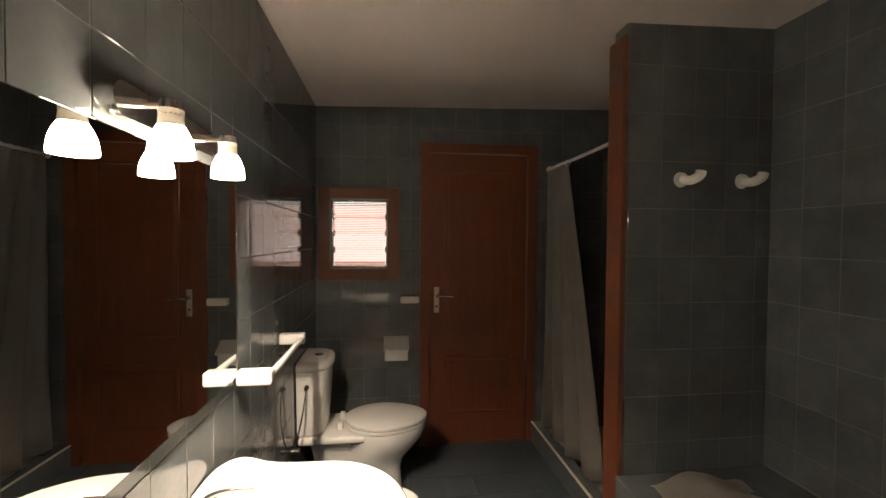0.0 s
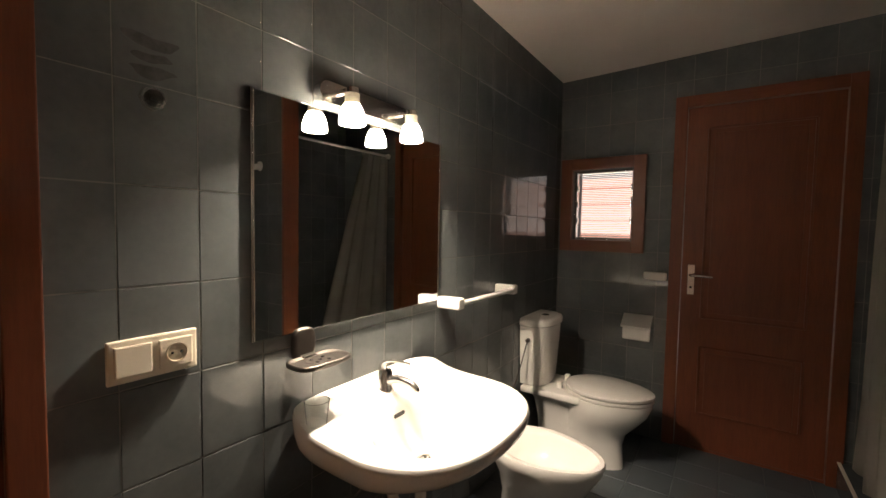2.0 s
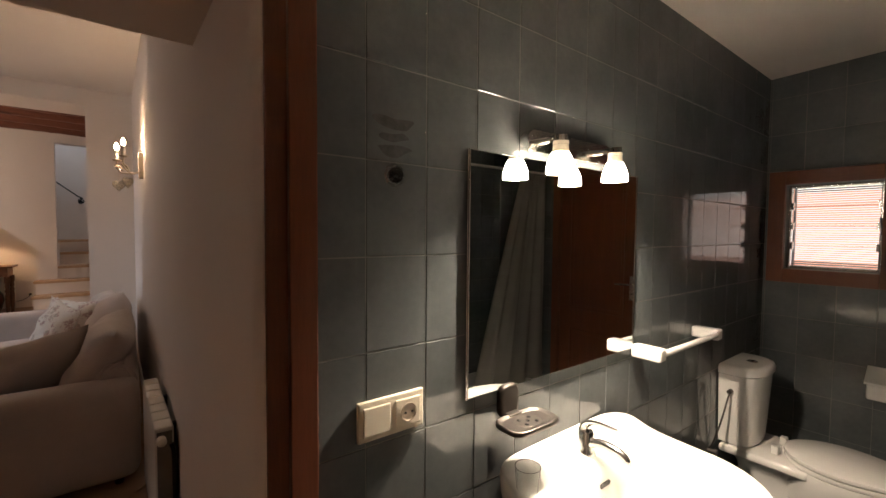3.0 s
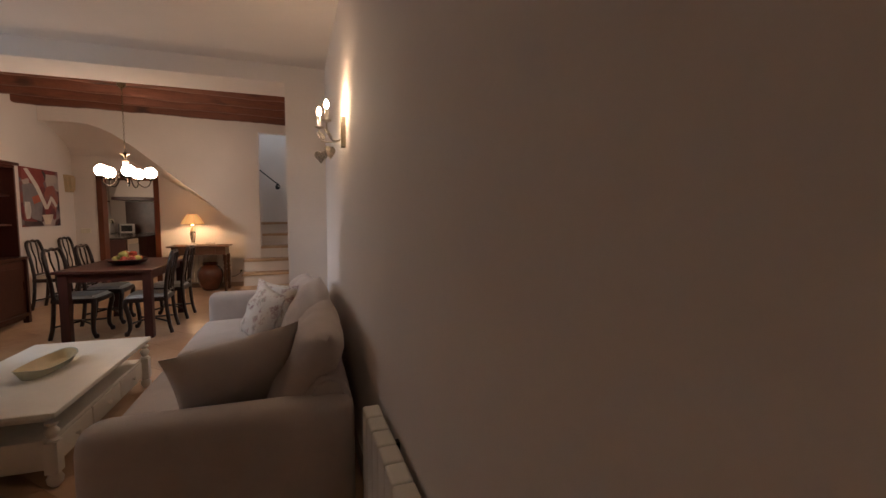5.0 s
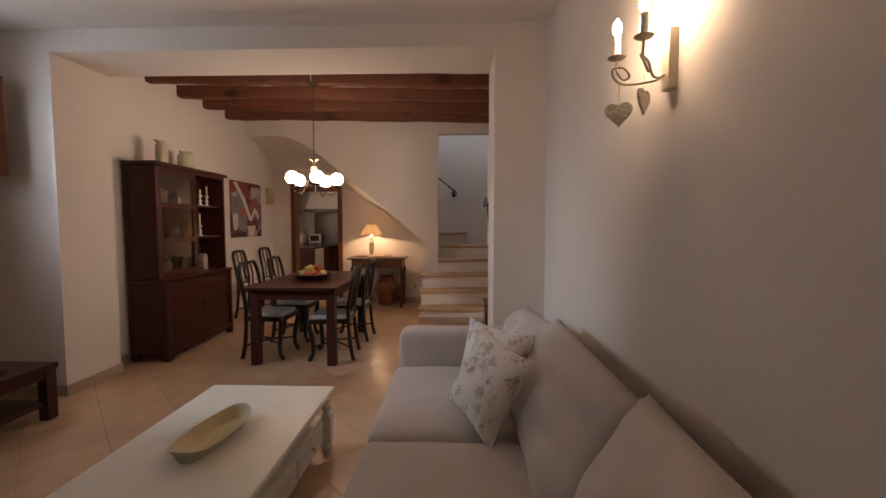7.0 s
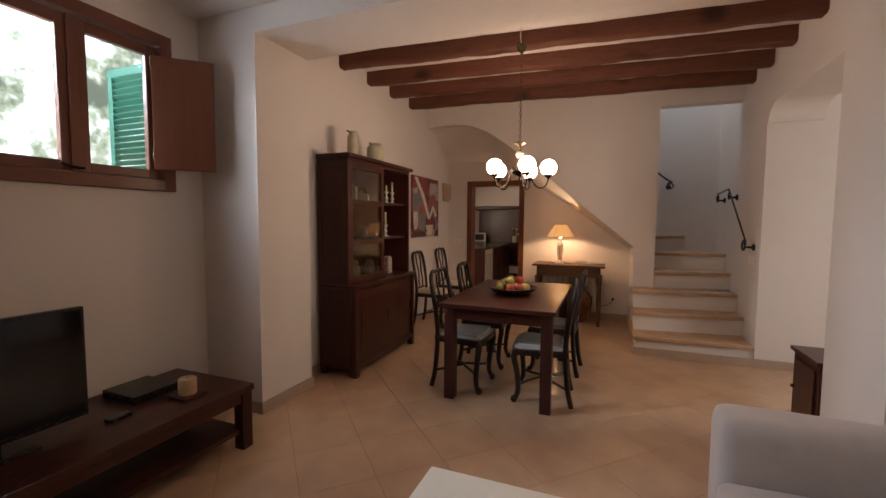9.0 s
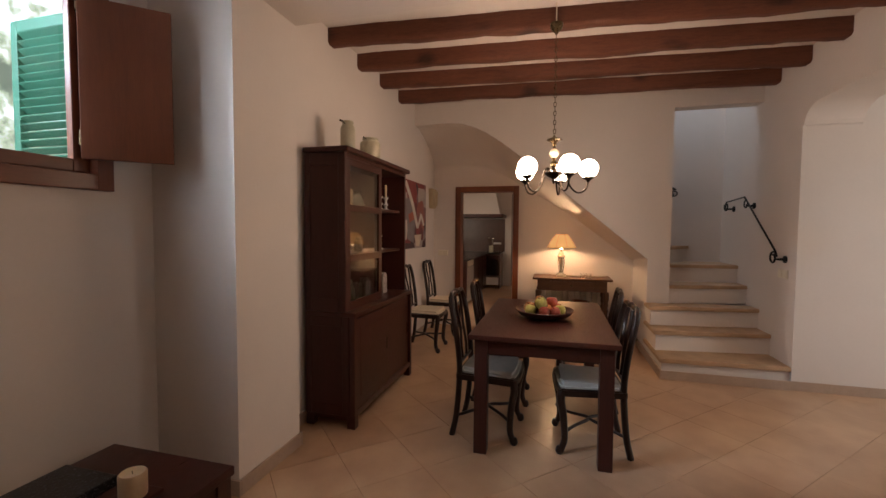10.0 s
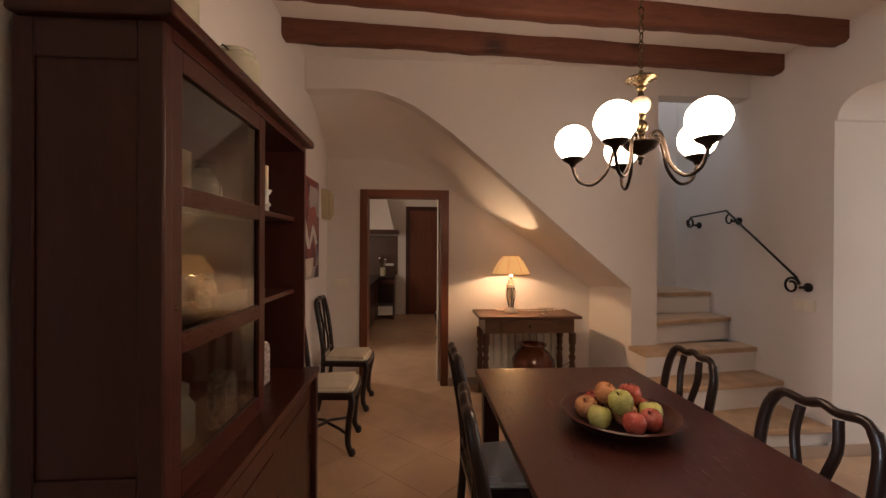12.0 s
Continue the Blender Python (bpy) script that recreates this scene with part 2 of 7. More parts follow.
def tube(bm, pts, r, n=10, r2=None, flat=1.0):
    """A round bar along points; r2 is the radius at its end; flat squashes it across."""
    pts = [Vector(p) for p in pts]
    rings, side = [], None
    for i, p in enumerate(pts):
        d = (pts[min(i + 1, len(pts) - 1)] - pts[max(i - 1, 0)]).normalized()
        if side is None:
            side = d.orthogonal().normalized()
        side = (side - d * side.dot(d)).normalized()
        up = d.cross(side)
        k = r if r2 is None else r + (r2 - r) * i / (len(pts) - 1)
        rings.append([bm.verts.new(p + side * k * math.cos(a) + up * k * flat * math.sin(a)) for a in (2 * math.pi * j / n for j in range(n))])
    for a, b in zip(rings, rings[1:]):
        for i in range(n):
            bm.faces.new((a[i], a[(i + 1) % n], b[(i + 1) % n], b[i]))
    bm.faces.new(rings[0][::-1])
    bm.faces.new(rings[-1])
    return bm


def prism(bm, poly, a, b, axis="y"):
    """A flat outline of (u, w) drawn out from a to b along an axis; u, w are the two other axes in order."""
    def at(u, w, s):
        return {"x": (s, u, w), "y": (u, s, w), "z": (u, w, s)}[axis]
    lo = [bm.verts.new(at(u, w, a)) for u, w in poly]
    hi = [bm.verts.new(at(u, w, b)) for u, w in poly]
    bm.faces.new(lo[::-1])
    bm.faces.new(hi)
    n = len(poly)
    for i in range(n):
        bm.faces.new((lo[i], lo[(i + 1) % n], hi[(i + 1) % n], hi[i]))
    bmesh.ops.recalc_face_normals(bm, faces=bm.faces)
    return bm


def smooth_path(pts, k=6):
    """Catmull-Rom through the points."""
    pts = [Vector(p) for p in pts]
    ext = [pts[0] * 2 - pts[1], *pts, pts[-1] * 2 - pts[-2]]
    out = []
    for a, b, c, d in zip(ext, ext[1:], ext[2:], ext[3:]):
        for i in range(k):
            t = i / k
            out.append(0.5 * (2 * b + (c - a) * t + (2 * a - 5 * b + 4 * c - d) * t * t + (3 * b - a - 3 * c + d) * t ** 3))
    return out + [pts[-1]]


def mesh_of(bm, name, material, smooth=None):
    me = bpy.data.meshes.new(name)
    bmesh.ops.recalc_face_normals(bm, faces=bm.faces)
    if smooth is not None:
        for f in bm.faces:
            f.smooth = True
        for e in bm.edges:
            if len(e.link_faces) == 2 and e.calc_face_angle(0) > radians(smooth):
                e.smooth = False
    bm.to_mesh(me)
    bm.free()
    me.materials.append(material)
    return me


def part(name, bm, material, parent, label="", smooth=None):
    ob = new(name, mesh_of(bm, name, material, smooth))
    ob.parent = parent
    if label:
        tagged(ob, label)
    return ob


def solid(name, bm, material, label, category, group="", kind="", smooth=None, at=None):
    ob = new(name, mesh_of(bm, name, material, smooth))
    if at is not None:
        ob.matrix_basis = at
    return tagged(ob, label, category, group, kind)


def thing(name, m, label, category, group=""):
    ob = new(name)
    ob.empty_display_size = 0.1
    ob.matrix_basis = m
    return tagged(ob, label, category, group)


def piece(name, me, parent, at, material=None):
    ob = new(name, me)
    ob.parent = parent
    ob.matrix_basis = at
    return ob


def B(*a, **k):
    return box(bmesh.new(), *a, **k)


def wall(name, axis, p0, p1, u0, u1, z0, z1, holes=(), material=None, label="white plastered wall"):
    """A wall p0..p1 thick across an axis, u0..u1 long, with openings (u0, u1, z0, z1) through it."""
    us = sorted({u0, u1, *[h for q in holes for h in q[:2]]})
    zs = sorted({z0, z1, *[h for q in holes for h in q[2:]]})
    bm = bmesh.new()
    for a, b in zip(us, us[1:]):
        for c, d in zip(zs, zs[1:]):
            if any(q[0] <= a and b <= q[1] and q[2] <= c and d <= q[3] for q in holes):
                continue
            if axis == "x":
                box(bm, p0, p1, a, b, c, d)
            else:
                box(bm, a, b, p0, p1, c, d)
    bmesh.ops.remove_doubles(bm, verts=bm.verts, dist=0.0005)
    seen = {}
    for f in bm.faces:
        seen.setdefault(tuple(round(c, 3) for c in f.calc_center_median()), []).append(f)
    bmesh.ops.delete(bm, geom=[f for q in seen.values() if len(q) > 1 for f in q], context="FACES_ONLY")
    return solid(name, bm, material or PLASTER, label, "wall", kind="structure")


# ---- the shell ----
BW = 3.192   # bathroom far wall

# floors: one slab under all the rooms
solid("floor", B(-14.2, 2.6, -5.0, 4.6, -0.25, -0.012), TERRA_GROUT, "terracotta tiled floor of the living and dining rooms", "floor", kind="structure")
BATH_SLAB = solid("floor_bathroom", B(0.0, 2.19, 0.45, BW, -0.012, -0.006), GROUT, "blue tiled bathroom floor", "floor", kind="structure")

# bathroom
W_MIR = wall("wall_mirror_side", "x", -0.12, -0.0015, 0.505, BW + 0.2, -0.05, 2.6, label="bathroom wall of blue-grey glazed tiles")
W_FAR = wall("wall_bathroom_far", "y", BW + 0.0015, BW + 0.2, -0.008, 2.4, -0.05, 2.6, [(0.095, 0.48, 1.24, 1.71), (0.76, 1.46, -0.05, 2.05)], label="bathroom end wall of blue-grey glazed tiles")
wall("wall_passage_end", "x", 2.1915, 2.4, -1.35, 0.498, -0.05, 3.1)
W_SIDE = wall("wall_bathroom_side", "x", 2.1915, 2.4, 0.498, BW + 0.0015, -0.05, 3.1, label="bathroom side wall of blue-grey tiles")
W_PART = wall("shower_partition", "y", 2.0015, 2.10, 1.488, 2.1905, 0.0, 2.41, label="tiled shower partition wall")
solid("ceiling_bathroom", prism(bmesh.new(), [(-0.12, 2.317), (2.4, 2.40), (2.4, 2.5), (-0.12, 2.5)], 0.36, BW + 0.2, "y"), CEILING, "white painted bathroom ceiling", "ceiling", kind="structure")
# passage wall round the bathroom door
bm = prism(bmesh.new(), [(-5.42, 0.283), (-0.045, 0.398), (-0.016, 0.402), (-0.003, 0.412), (-0.003, 0.50), (-5.42, 0.50)], -0.05, 3.1, "z")
solid("wall_living_north", bm, PLASTER, "white plastered living room wall", "wall", kind="structure", smooth=30)
wall("wall_bathroom_door", "y", 0.40, 0.50, 1.30, 2.198, -0.05, 3.1, label="white plastered wall beside the bathroom door")
solid("lintel_passage", B(-0.68, 2.198, -1.2, 0.405, 1.985, 3.1), PLASTER, "white plastered lintel over the passage", "lintel", kind="structure")
wall("wall_passage", "y", -1.35, -1.2, -0.74, 2.198, -0.05, 3.1)
wall("wall_living_east", "x", -0.74, -0.59, -4.2, -1.35, -0.05, 3.1)
# living room
wall("wall_living_south", "y", -4.10, -4.03, -5.42, -0.59, -0.05, 3.1, [(-4.58, -3.55, 1.66, 2.56)], label="white plastered wall round the shuttered window")
wall("wall_living_south_outer", "y", -4.33, -4.10, -5.42, -0.59, -0.05, 3.1, [(-4.76, -3.42, 1.62, 2.60)], label="pale outer wall round the window recess")
solid("ceiling_living", B(-5.42, -0.68, -4.33, 0.405, 2.86, 3.1), CEILING, "white plastered living room ceiling", "ceiling", kind="structure")
wall("wall_dividing", "x", -5.42, -4.88, -4.03, 0.36, -0.05, 2.86, [(-3.49, -0.092, -0.05, 2.69)], label="thick white plastered wall with a wide opening")
# dining room
wall("wall_dining_south", "y", -3.90, -3.65, -9.25, -5.42, -0.05, 3.3, label="white plastered dining room wall")
solid("ceiling_dining", B(-8.19, -5.42, -3.9, 0.4, 3.0, 3.3), CEILING, "white plastered dining room ceiling between beams", "ceiling", kind="structure")

# stair front wall: a plastered wall whose lower edge follows the flight above, with the stair opening beside it
def soffit_edge():
    return [(-0.884, 1.10), (-1.716, 1.80), (-2.44, 2.405), (-2.60, 2.52), (-2.75, 2.62), (-2.90, 2.69), (-3.05, 2.735), (-3.20, 2.75), (-3.35, 2.75), (-3.50, 2.745), (-3.66, 2.74)]


SX, RX = -8.19, -9.07          # stair front wall, wall behind the console
bm = bmesh.new()
prism(bm, [(-3.65, 3.3), *soffit_edge()[::-1], (-0.884, -0.05), (-0.656, -0.05), (-0.656, 3.3)], SX - 0.16, SX, "x")
solid("wall_stair_front", bm, PLASTER, "white plastered wall with a slanting edge under the stairs", "wall", kind="structure")
# the underside: straight where the flight rises, coved into the back wall towards its top
bm = bmesh.new()
edge = soffit_edge()
rows_, depth = [], SX - 0.16 - RX
for k, (u, w) in enumerate(edge):
    cove = 0.08 + max(0.0, (w - 1.5) / 1.2) * 0.30
    row = []
    for i in range(13):
        s_ = i / 12
        row.append(bm.verts.new((SX - 0.16 - depth * s_, u, w - cove * (0.5 * s_ + 0.5 * (1 - math.sqrt(max(0.0, 1 - s_ * s_)))))))
    rows_.append(row)
for r0, r1 in zip(rows_, rows_[1:]):
    for i in range(12):
        bm.faces.new((r0[i], r0[i + 1], r1[i + 1], r1[i]))
ext = bmesh.ops.extrude_face_region(bm, geom=list(bm.faces))
for v in ext["geom"]:
    if isinstance(v, bmesh.types.BMVert):
        v.co.z += 0.10
        v.co.y += 0.06
solid("ceiling_under_stairs", bm, PLASTER, "white plastered slanting underside of the stairs", "ceiling", kind="structure", smooth=40)
wall("wall_stair_lintel", "x", SX - 0.16, SX, -0.656, 0.18, 2.77, 3.3, label="white plastered wall over the stair opening")
wall("wall_stair_side", "y", -0.884, -0.80, RX, SX - 0.16, -0.05, 1.16, label="white plastered side wall of the stairs")
wall("wall_recess", "x", RX - 0.16, RX, -3.65, -0.80, -0.05, 3.3, [(-3.26, -2.45, -0.05, 2.0)], label="white plastered wall with the kitchen doorway")
wall("wall_stair_back", "x", -9.38, -9.22, -2.5, 0.35, -0.05, 5.0)
wall("wall_dining_north", "y", 0.18, 0.34, -9.22, -7.458, -0.05, 5.0, label="white plastered wall beside the stairs")
wall("wall_stairwell_front", "x", SX - 0.16, SX - 0.02, -2.5, 0.18, 3.3, 5.0)
wall("wall_stairwell_end", "y", -2.6, -2.5, -9.22, SX - 0.02, 3.05, 5.0)
solid("ceiling_stairwell", B(-9.22, SX - 0.02, -2.5, 0.34, 5.0, 5.1), CEILING, "white stairwell ceiling", "ceiling", kind="structure")
# north side of the dining room: a basket arch to the hall
AX0, AX1 = -7.45, -5.50
bm = bmesh.new()
arch = [(AX0, -0.05), (AX0, 2.345)]
for i in range(9):
    a = radians(180 - 90 * i / 8)
    arch.append((AX0 + 0.235 + 0.215 * math.cos(a), 2.352 + 0.158 * math.sin(a)))
for i in range(9):
    a = radians(90 - 90 * i / 8)
    arch.append((AX1 - 0.235 + 0.215 * math.cos(a), 2.352 + 0.158 * math.sin(a)))
arch += [(AX1, 2.345), (AX1, -0.05), (-5.42, -0.05), (-5.42, 3.3), (-8.0, 3.3), (-8.0, 3.0), (AX0 - 0.006, 3.0), (AX0 - 0.006, -0.05)]
prism(bm, arch, 0.178, 0.60, "y")
solid("wall_arch", bm, PLASTER, "white plastered wall with a basket arch to the hall", "wall", kind="structure")
wall("wall_hall_west", "x", AX0 - 0.16, AX0, 0.60, 3.6, -0.05, 3.1, [(0.88, 1.9, -0.05, 2.15)], label="white plastered hall wall with a doorway")
wall("wall_hall_north", "y", 3.6, 3.75, -8.6, -4.6, -0.05, 3.1, [(-6.5, -5.3, 0.7, 2.4)])
wall("wall_hall_east", "x", -4.75, -4.6, 0.5, 3.6, -0.05, 3.1)
solid("ceiling_hall", B(-8.6, -4.6, 0.60, 3.75, 2.86, 3.0), CEILING, "white plastered hall ceiling", "ceiling", kind="structure")
wall("wall_hall_room", "x", -8.75, -8.6, 0.34, 3.75, -0.05, 3.1)
# kitchen
wall("wall_kitchen_far", "x", -13.95, -13.75, -5.0, -1.2, -0.05, 2.9, [(-2.90, -2.05, -0.05, 2.26)], label="white plastered kitchen wall with a brown door")
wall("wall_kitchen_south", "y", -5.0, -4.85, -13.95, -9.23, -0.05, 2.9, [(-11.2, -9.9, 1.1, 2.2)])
wall("wall_kitchen_north", "y", -1.35, -1.2, -13.95, -9.38, -0.05, 2.9)
wall("wall_kitchen_east", "x", RX - 0.17, RX - 0.02, -5.0, -3.9, -0.05, 2.9)
solid("ceiling_kitchen", B(-13.95, RX - 0.16, -5.0, -1.2, 2.75, 2.9), CEILING, "white kitchen ceiling", "ceiling", kind="structure")

# ceiling beams, slightly askew to the walls
for xl, xr in ((-6.13, -6.42), (-6.63, -6.92), (-7.14, -7.42), (-7.66, -7.92)):
    bm = bmesh.new()
    n = 44
    rings = []
    for i in range(n + 1):
        u = i / n
        x, y = xl + (xr - xl) * u, -3.68 + (0.24 + 3.68) * u
        k = 0.013 * noise.noise((xl * 3, y * 2.3, 0)) + 0.007 * noise.noise((xl * 3, y * 9, 0)), 0.018 * noise.noise((xl * 5, y * 1.6, 4)) + 0.009 * noise.noise((xl * 5, y * 8, 4))
        w, h0, h1 = 0.060 + k[0], 2.868 + k[1], 3.015
        rings.append([bm.verts.new((x + dx, y, z)) for dx, z in ((-w, h0 + 0.02), (-w + 0.02, h0), (w - 0.02, h0), (w, h0 + 0.02), (w, h1), (-w, h1))])
    for a, b in zip(rings, rings[1:]):
        for i in range(6):
            bm.faces.new((a[i], a[(i + 1) % 6], b[(i + 1) % 6], b[i]))
    bm.faces.new(rings[0]), bm.faces.new(rings[-1][::-1])
    solid("ceiling_beam", bm, BEAM, "dark reddish-brown rough wooden ceiling beam", "beam", "ceiling beams", "structure", smooth=50)

# stairs: white risers under sandstone treads, the upper ones turning
stairs = thing("staircase", Matrix(), "white plastered stairs with sandstone treads", "staircase")
RISE = 0.205
FRONT = [(-7.44, -7.48), (-7.71, -7.86), (-7.96, -8.12), (-8.22, -8.42), (-8.58, -8.68)]
for k, (xa, xb) in enumerate(FRONT):
    y0 = -0.884 if k < 3 else -0.656
    back = -8.19 if k < 3 else -9.22
    if k == 4:
        y0 = -0.80
    bm = prism(bmesh.new(), [(xa, y0), (xb, 0.178), (back, 0.178), (back, y0)], 0 if k == 0 else k * RISE, (k + 1) * RISE - 0.04, "z")
    part("riser", bm, PLASTER, stairs)
    bm = prism(bmesh.new(), [(xa + 0.035, y0 - (0.025 if k < 3 else 0)), (xb + 0.035, 0.176), (back + 0.002, 0.176), (back + 0.002, y0 - (0.025 if k < 3 else 0))], (k + 1) * RISE - 0.04, (k + 1) * RISE, "z")
    bmesh.ops.bevel(bm, geom=list(bm.edges), offset=0.006, segments=2, affect="EDGES")
    part("tread", bm, STEP_STONE, stairs, "worn sandstone tread")
part("tread", B(-8.30, -8.186, -0.652, 0.174, 2.0 * RISE, 3 * RISE - 0.003), STEP_STONE, stairs, "worn sandstone tread")
WIND = [(-8.60, -0.66), (-9.22, -0.22), (-9.22, -0.80), (-8.36, -0.80), (-8.36, -0.66)]
part("riser", prism(bmesh.new(), WIND, 4 * RISE, 6 * RISE - 0.04, "z"), PLASTER, stairs)
part("tread", prism(bmesh.new(), [(-8.575, -0.65), (-9.218, -0.19), (-9.218, -0.80), (-8.352, -0.80), (-8.352, -0.65)], 6 * RISE - 0.04, 6 * RISE, "z"), STEP_STONE, stairs, "worn sandstone tread")
for k in range(6, 9):
    y1 = -0.80 - 0.27 * (k - 6)
    part("riser", B(-9.22, -8.36, y1 - 0.28, y1, (k + 1) * RISE - 0.10, (k + 1) * RISE - 0.04), PLASTER, stairs)
    part("tread", B(-9.218, -8.352, y1 - 0.29, y1 + 0.03, (k + 1) * RISE - 0.04, (k + 1) * RISE, bevel=0.006), STEP_STONE, stairs, "worn sandstone tread")

# ---- bathroom ----


def frame_boxes(parent, name, x0, x1, z0, z1, w, y0, y1, mat_v, mat_h, sill=True):
    """Jambs and head (and sill) of a rectangular frame in a wall across y."""
    part(name, B(x0, x0 + w, y0, y1, z0, z1, bevel=0.004), mat_v, parent)
    part(name, B(x1 - w, x1, y0, y1, z0, z1, bevel=0.004), mat_v, parent)
    part(name, B(x0 + w, x1 - w, y0, y1, z1 - w, z1, bevel=0.004), mat_h, parent)
    if sill:
        part(name, B(x0 + w, x1 - w, y0, y1, z0, z0 + w, bevel=0.004), mat_h, parent)


def lever(parent, x, y, z, side=1, face=-1):
    """A long plate with a lever and a keyhole, on a face across y."""
    h = part("door_handle", B(x - 0.019, x + 0.019, y, y + face * 0.006, z - 0.12, z + 0.06, bevel=0.002), CHROME, parent, "chrome lever handle on a long plate")
    bm = bmesh.new()
    tube(bm, smooth_path([(x, y, z), (x, y + face * 0.045, z), (x + side * 0.02, y + face * 0.052, z), (x + side * 0.11, y + face * 0.05, z - 0.004)], 4), 0.008, 8)
    part("lever", bm, CHROME, h)
    part("keyhole", lathe(bmesh.new(), [(0.007, 0), (0.007, face * 0.003)], (x, y + face * 0.006, z - 0.075), 10, "y"), IRON, h)


def panel_door(name, x0, x1, z1, y, label, hinge_right=True):
    d = thing(name, Matrix(), label, "door")
    tagged(d, kind="structure")
    frame_boxes(d, "door_frame", x0 - 0.055, x1 + 0.055, 0, z1 + 0.055, 0.065, y - 0.022, y + 0.06, DOOR, DOOR_X, sill=False)
    lx0, lx1 = x0 + 0.012, x1 - 0.012
    leaf = part("leaf", B(lx0, lx1, y + 0.012, y + 0.05, 0.006, z1 - 0.012, bevel=0.003), DOOR, d)
    s = 0.11
    for za, zb in ((0.22, 0.62), (0.80, z1 - 0.14)):
        bm = bmesh.new()
        a, b = [(lx0 + s, za), (lx1 - s, za), (lx1 - s, zb), (lx0 + s, zb)], 0.018
        for i in range(4):
            p, q = a[i], a[(i + 1) % 4]
            tube(bm, [(p[0], y + 0.010, p[1]), (q[0], y + 0.010, q[1])], 0.007, 6)
        part("moulding", bm, DOOR, leaf)
        part("panel", B(lx0 + s + 0.03, lx1 - s - 0.03, y + 0.006, y + 0.014, za + 0.03, zb - 0.03, bevel=0.004), DOOR, leaf)
    lever(leaf, lx0 + 0.05 if hinge_right else lx1 - 0.05, y + 0.012, 1.05, 1 if hinge_right else -1)
    return d


part("threshold", B(0.762, 1.458, BW + 0.002, BW + 0.19, -0.011, 0.012), DOOR_X, panel_door("door_1", 0.752, 1.468, 2.05, BW, "closed reddish-brown panelled wooden bathroom door"))

# louvre window in a wide wooden surround
win = tagged(thing("window_1", Matrix(), "small louvred glass window in a wide reddish-brown wooden surround", "window"), kind="structure")
frame_boxes(win, "window_frame", 0.018, 0.553, 1.165, 1.785, 0.075, BW - 0.03, BW + 0.03, DOOR, DOOR_X)
frame_boxes(win, "metal_frame", 0.096, 0.478, 1.243, 1.706, 0.016, BW + 0.03, BW + 0.075, CHROME, CHROME)
LOUVRE = Nodes("ribbed_louvre_glass")
LOUVRE.bump(LOUVRE.noise(LOUVRE.coords(world_space=True), 120, 2), 0.06, 0.002)
LOUVRE = LOUVRE.set(Base_Color=(0.92, 0.92, 0.90), Roughness=0.12, Transmission_Weight=1.0, IOR=1.45)
for i in range(4):
    z = 1.26 + i * 0.109
    rib = [(0.003, 0.118), (0.003, 0.0)]
    for k in range(10):
        rib += [(-0.002, 0.0005 + k * 0.0118), (-0.005, 0.0059 + k * 0.0118), (-0.002, 0.0113 + k * 0.0118)]
    bm = prism(bmesh.new(), rib, 0.114, 0.460, "x")
    pane = part("louvre_pane", bm, LOUVRE, win, "ribbed frosted glass slat")
    pane.matrix_basis = pose(0, BW + 0.05, z, -9)
    pane.visible_shadow = False
for x in (0.112, 0.455):
    for z in (1.37, 1.48, 1.59):
        part("louvre_clip", B(x, x + 0.012, BW + 0.018, BW + 0.045, z - 0.02, z + 0.02, bevel=0.002), CHROME, win)
part("crank_lever", tube(bmesh.new(), smooth_path([(0.468, BW + 0.02, 1.44), (0.475, BW - 0.03, 1.47), (0.472, BW - 0.035, 1.52)], 4), 0.006, 8), CHROME, win)
# the ochre house wall facing the window outside, pale terrace below; emission replaces sunlight
OCHRE = Nodes("glowing_ochre_render").set(Base_Color=(0.62, 0.32, 0.20), Roughness=0.9, Emission_Color=(1.0, 0.50, 0.34), Emission_Strength=0.75)
PALE = Nodes("glowing_pale_terrace").set(Base_Color=(0.7, 0.66, 0.62), Roughness=0.9, Emission_Color=(1.0, 0.95, 0.92), Emission_Strength=1.2)
solid("backdrop_house_wall", B(-1.6, 2.6, 4.9, 5.0, 1.50, 4.2), OCHRE, "ochre rendered house wall outside, glowing as if sunlit", "backdrop", kind="structure")
solid("backdrop_terrace", B(-1.6, 2.6, 4.88, 5.0, -0.2, 1.50), PALE, "pale terrace wall outside, glowing as if sunlit", "backdrop", kind="structure")

# bathroom door surround at the mirror wall's end
jamb = tagged(thing("door_frame_bathroom", Matrix(), "reddish-brown wooden frame of the bathroom doorway", "door frame"), kind="structure")
part("jamb", B(-0.10, 0.006, 0.414, 0.505, 0.0, 2.06, bevel=0.004), DOOR, jamb)
part("stop", B(-0.012, 0.020, 0.452, 0.505, 0.0, 2.05, bevel=0.003), DOOR, jamb)
part("jamb", B(1.19, 1.30, 0.41, 0.50, 0.0, 2.06, bevel=0.004), DOOR, jamb)
part("head", B(-0.03, 1.19, 0.40, 0.50, 2.02, 2.10, bevel=0.004), DOOR_X, jamb)
solid("wall_over_bathroom_door", B(-0.10, 1.30, 0.408, 0.497, 2.10, 3.1), PLASTER, "plastered wall over the bathroom doorway", "wall", kind="structure")
# post that closes the partition's end
post = solid("partition_post", B(1.466, 1.488, 1.992, 2.11, 0.0, 2.315, bevel=0.004), DOOR, "orange-brown wooden post at the end of the shower partition", "post")

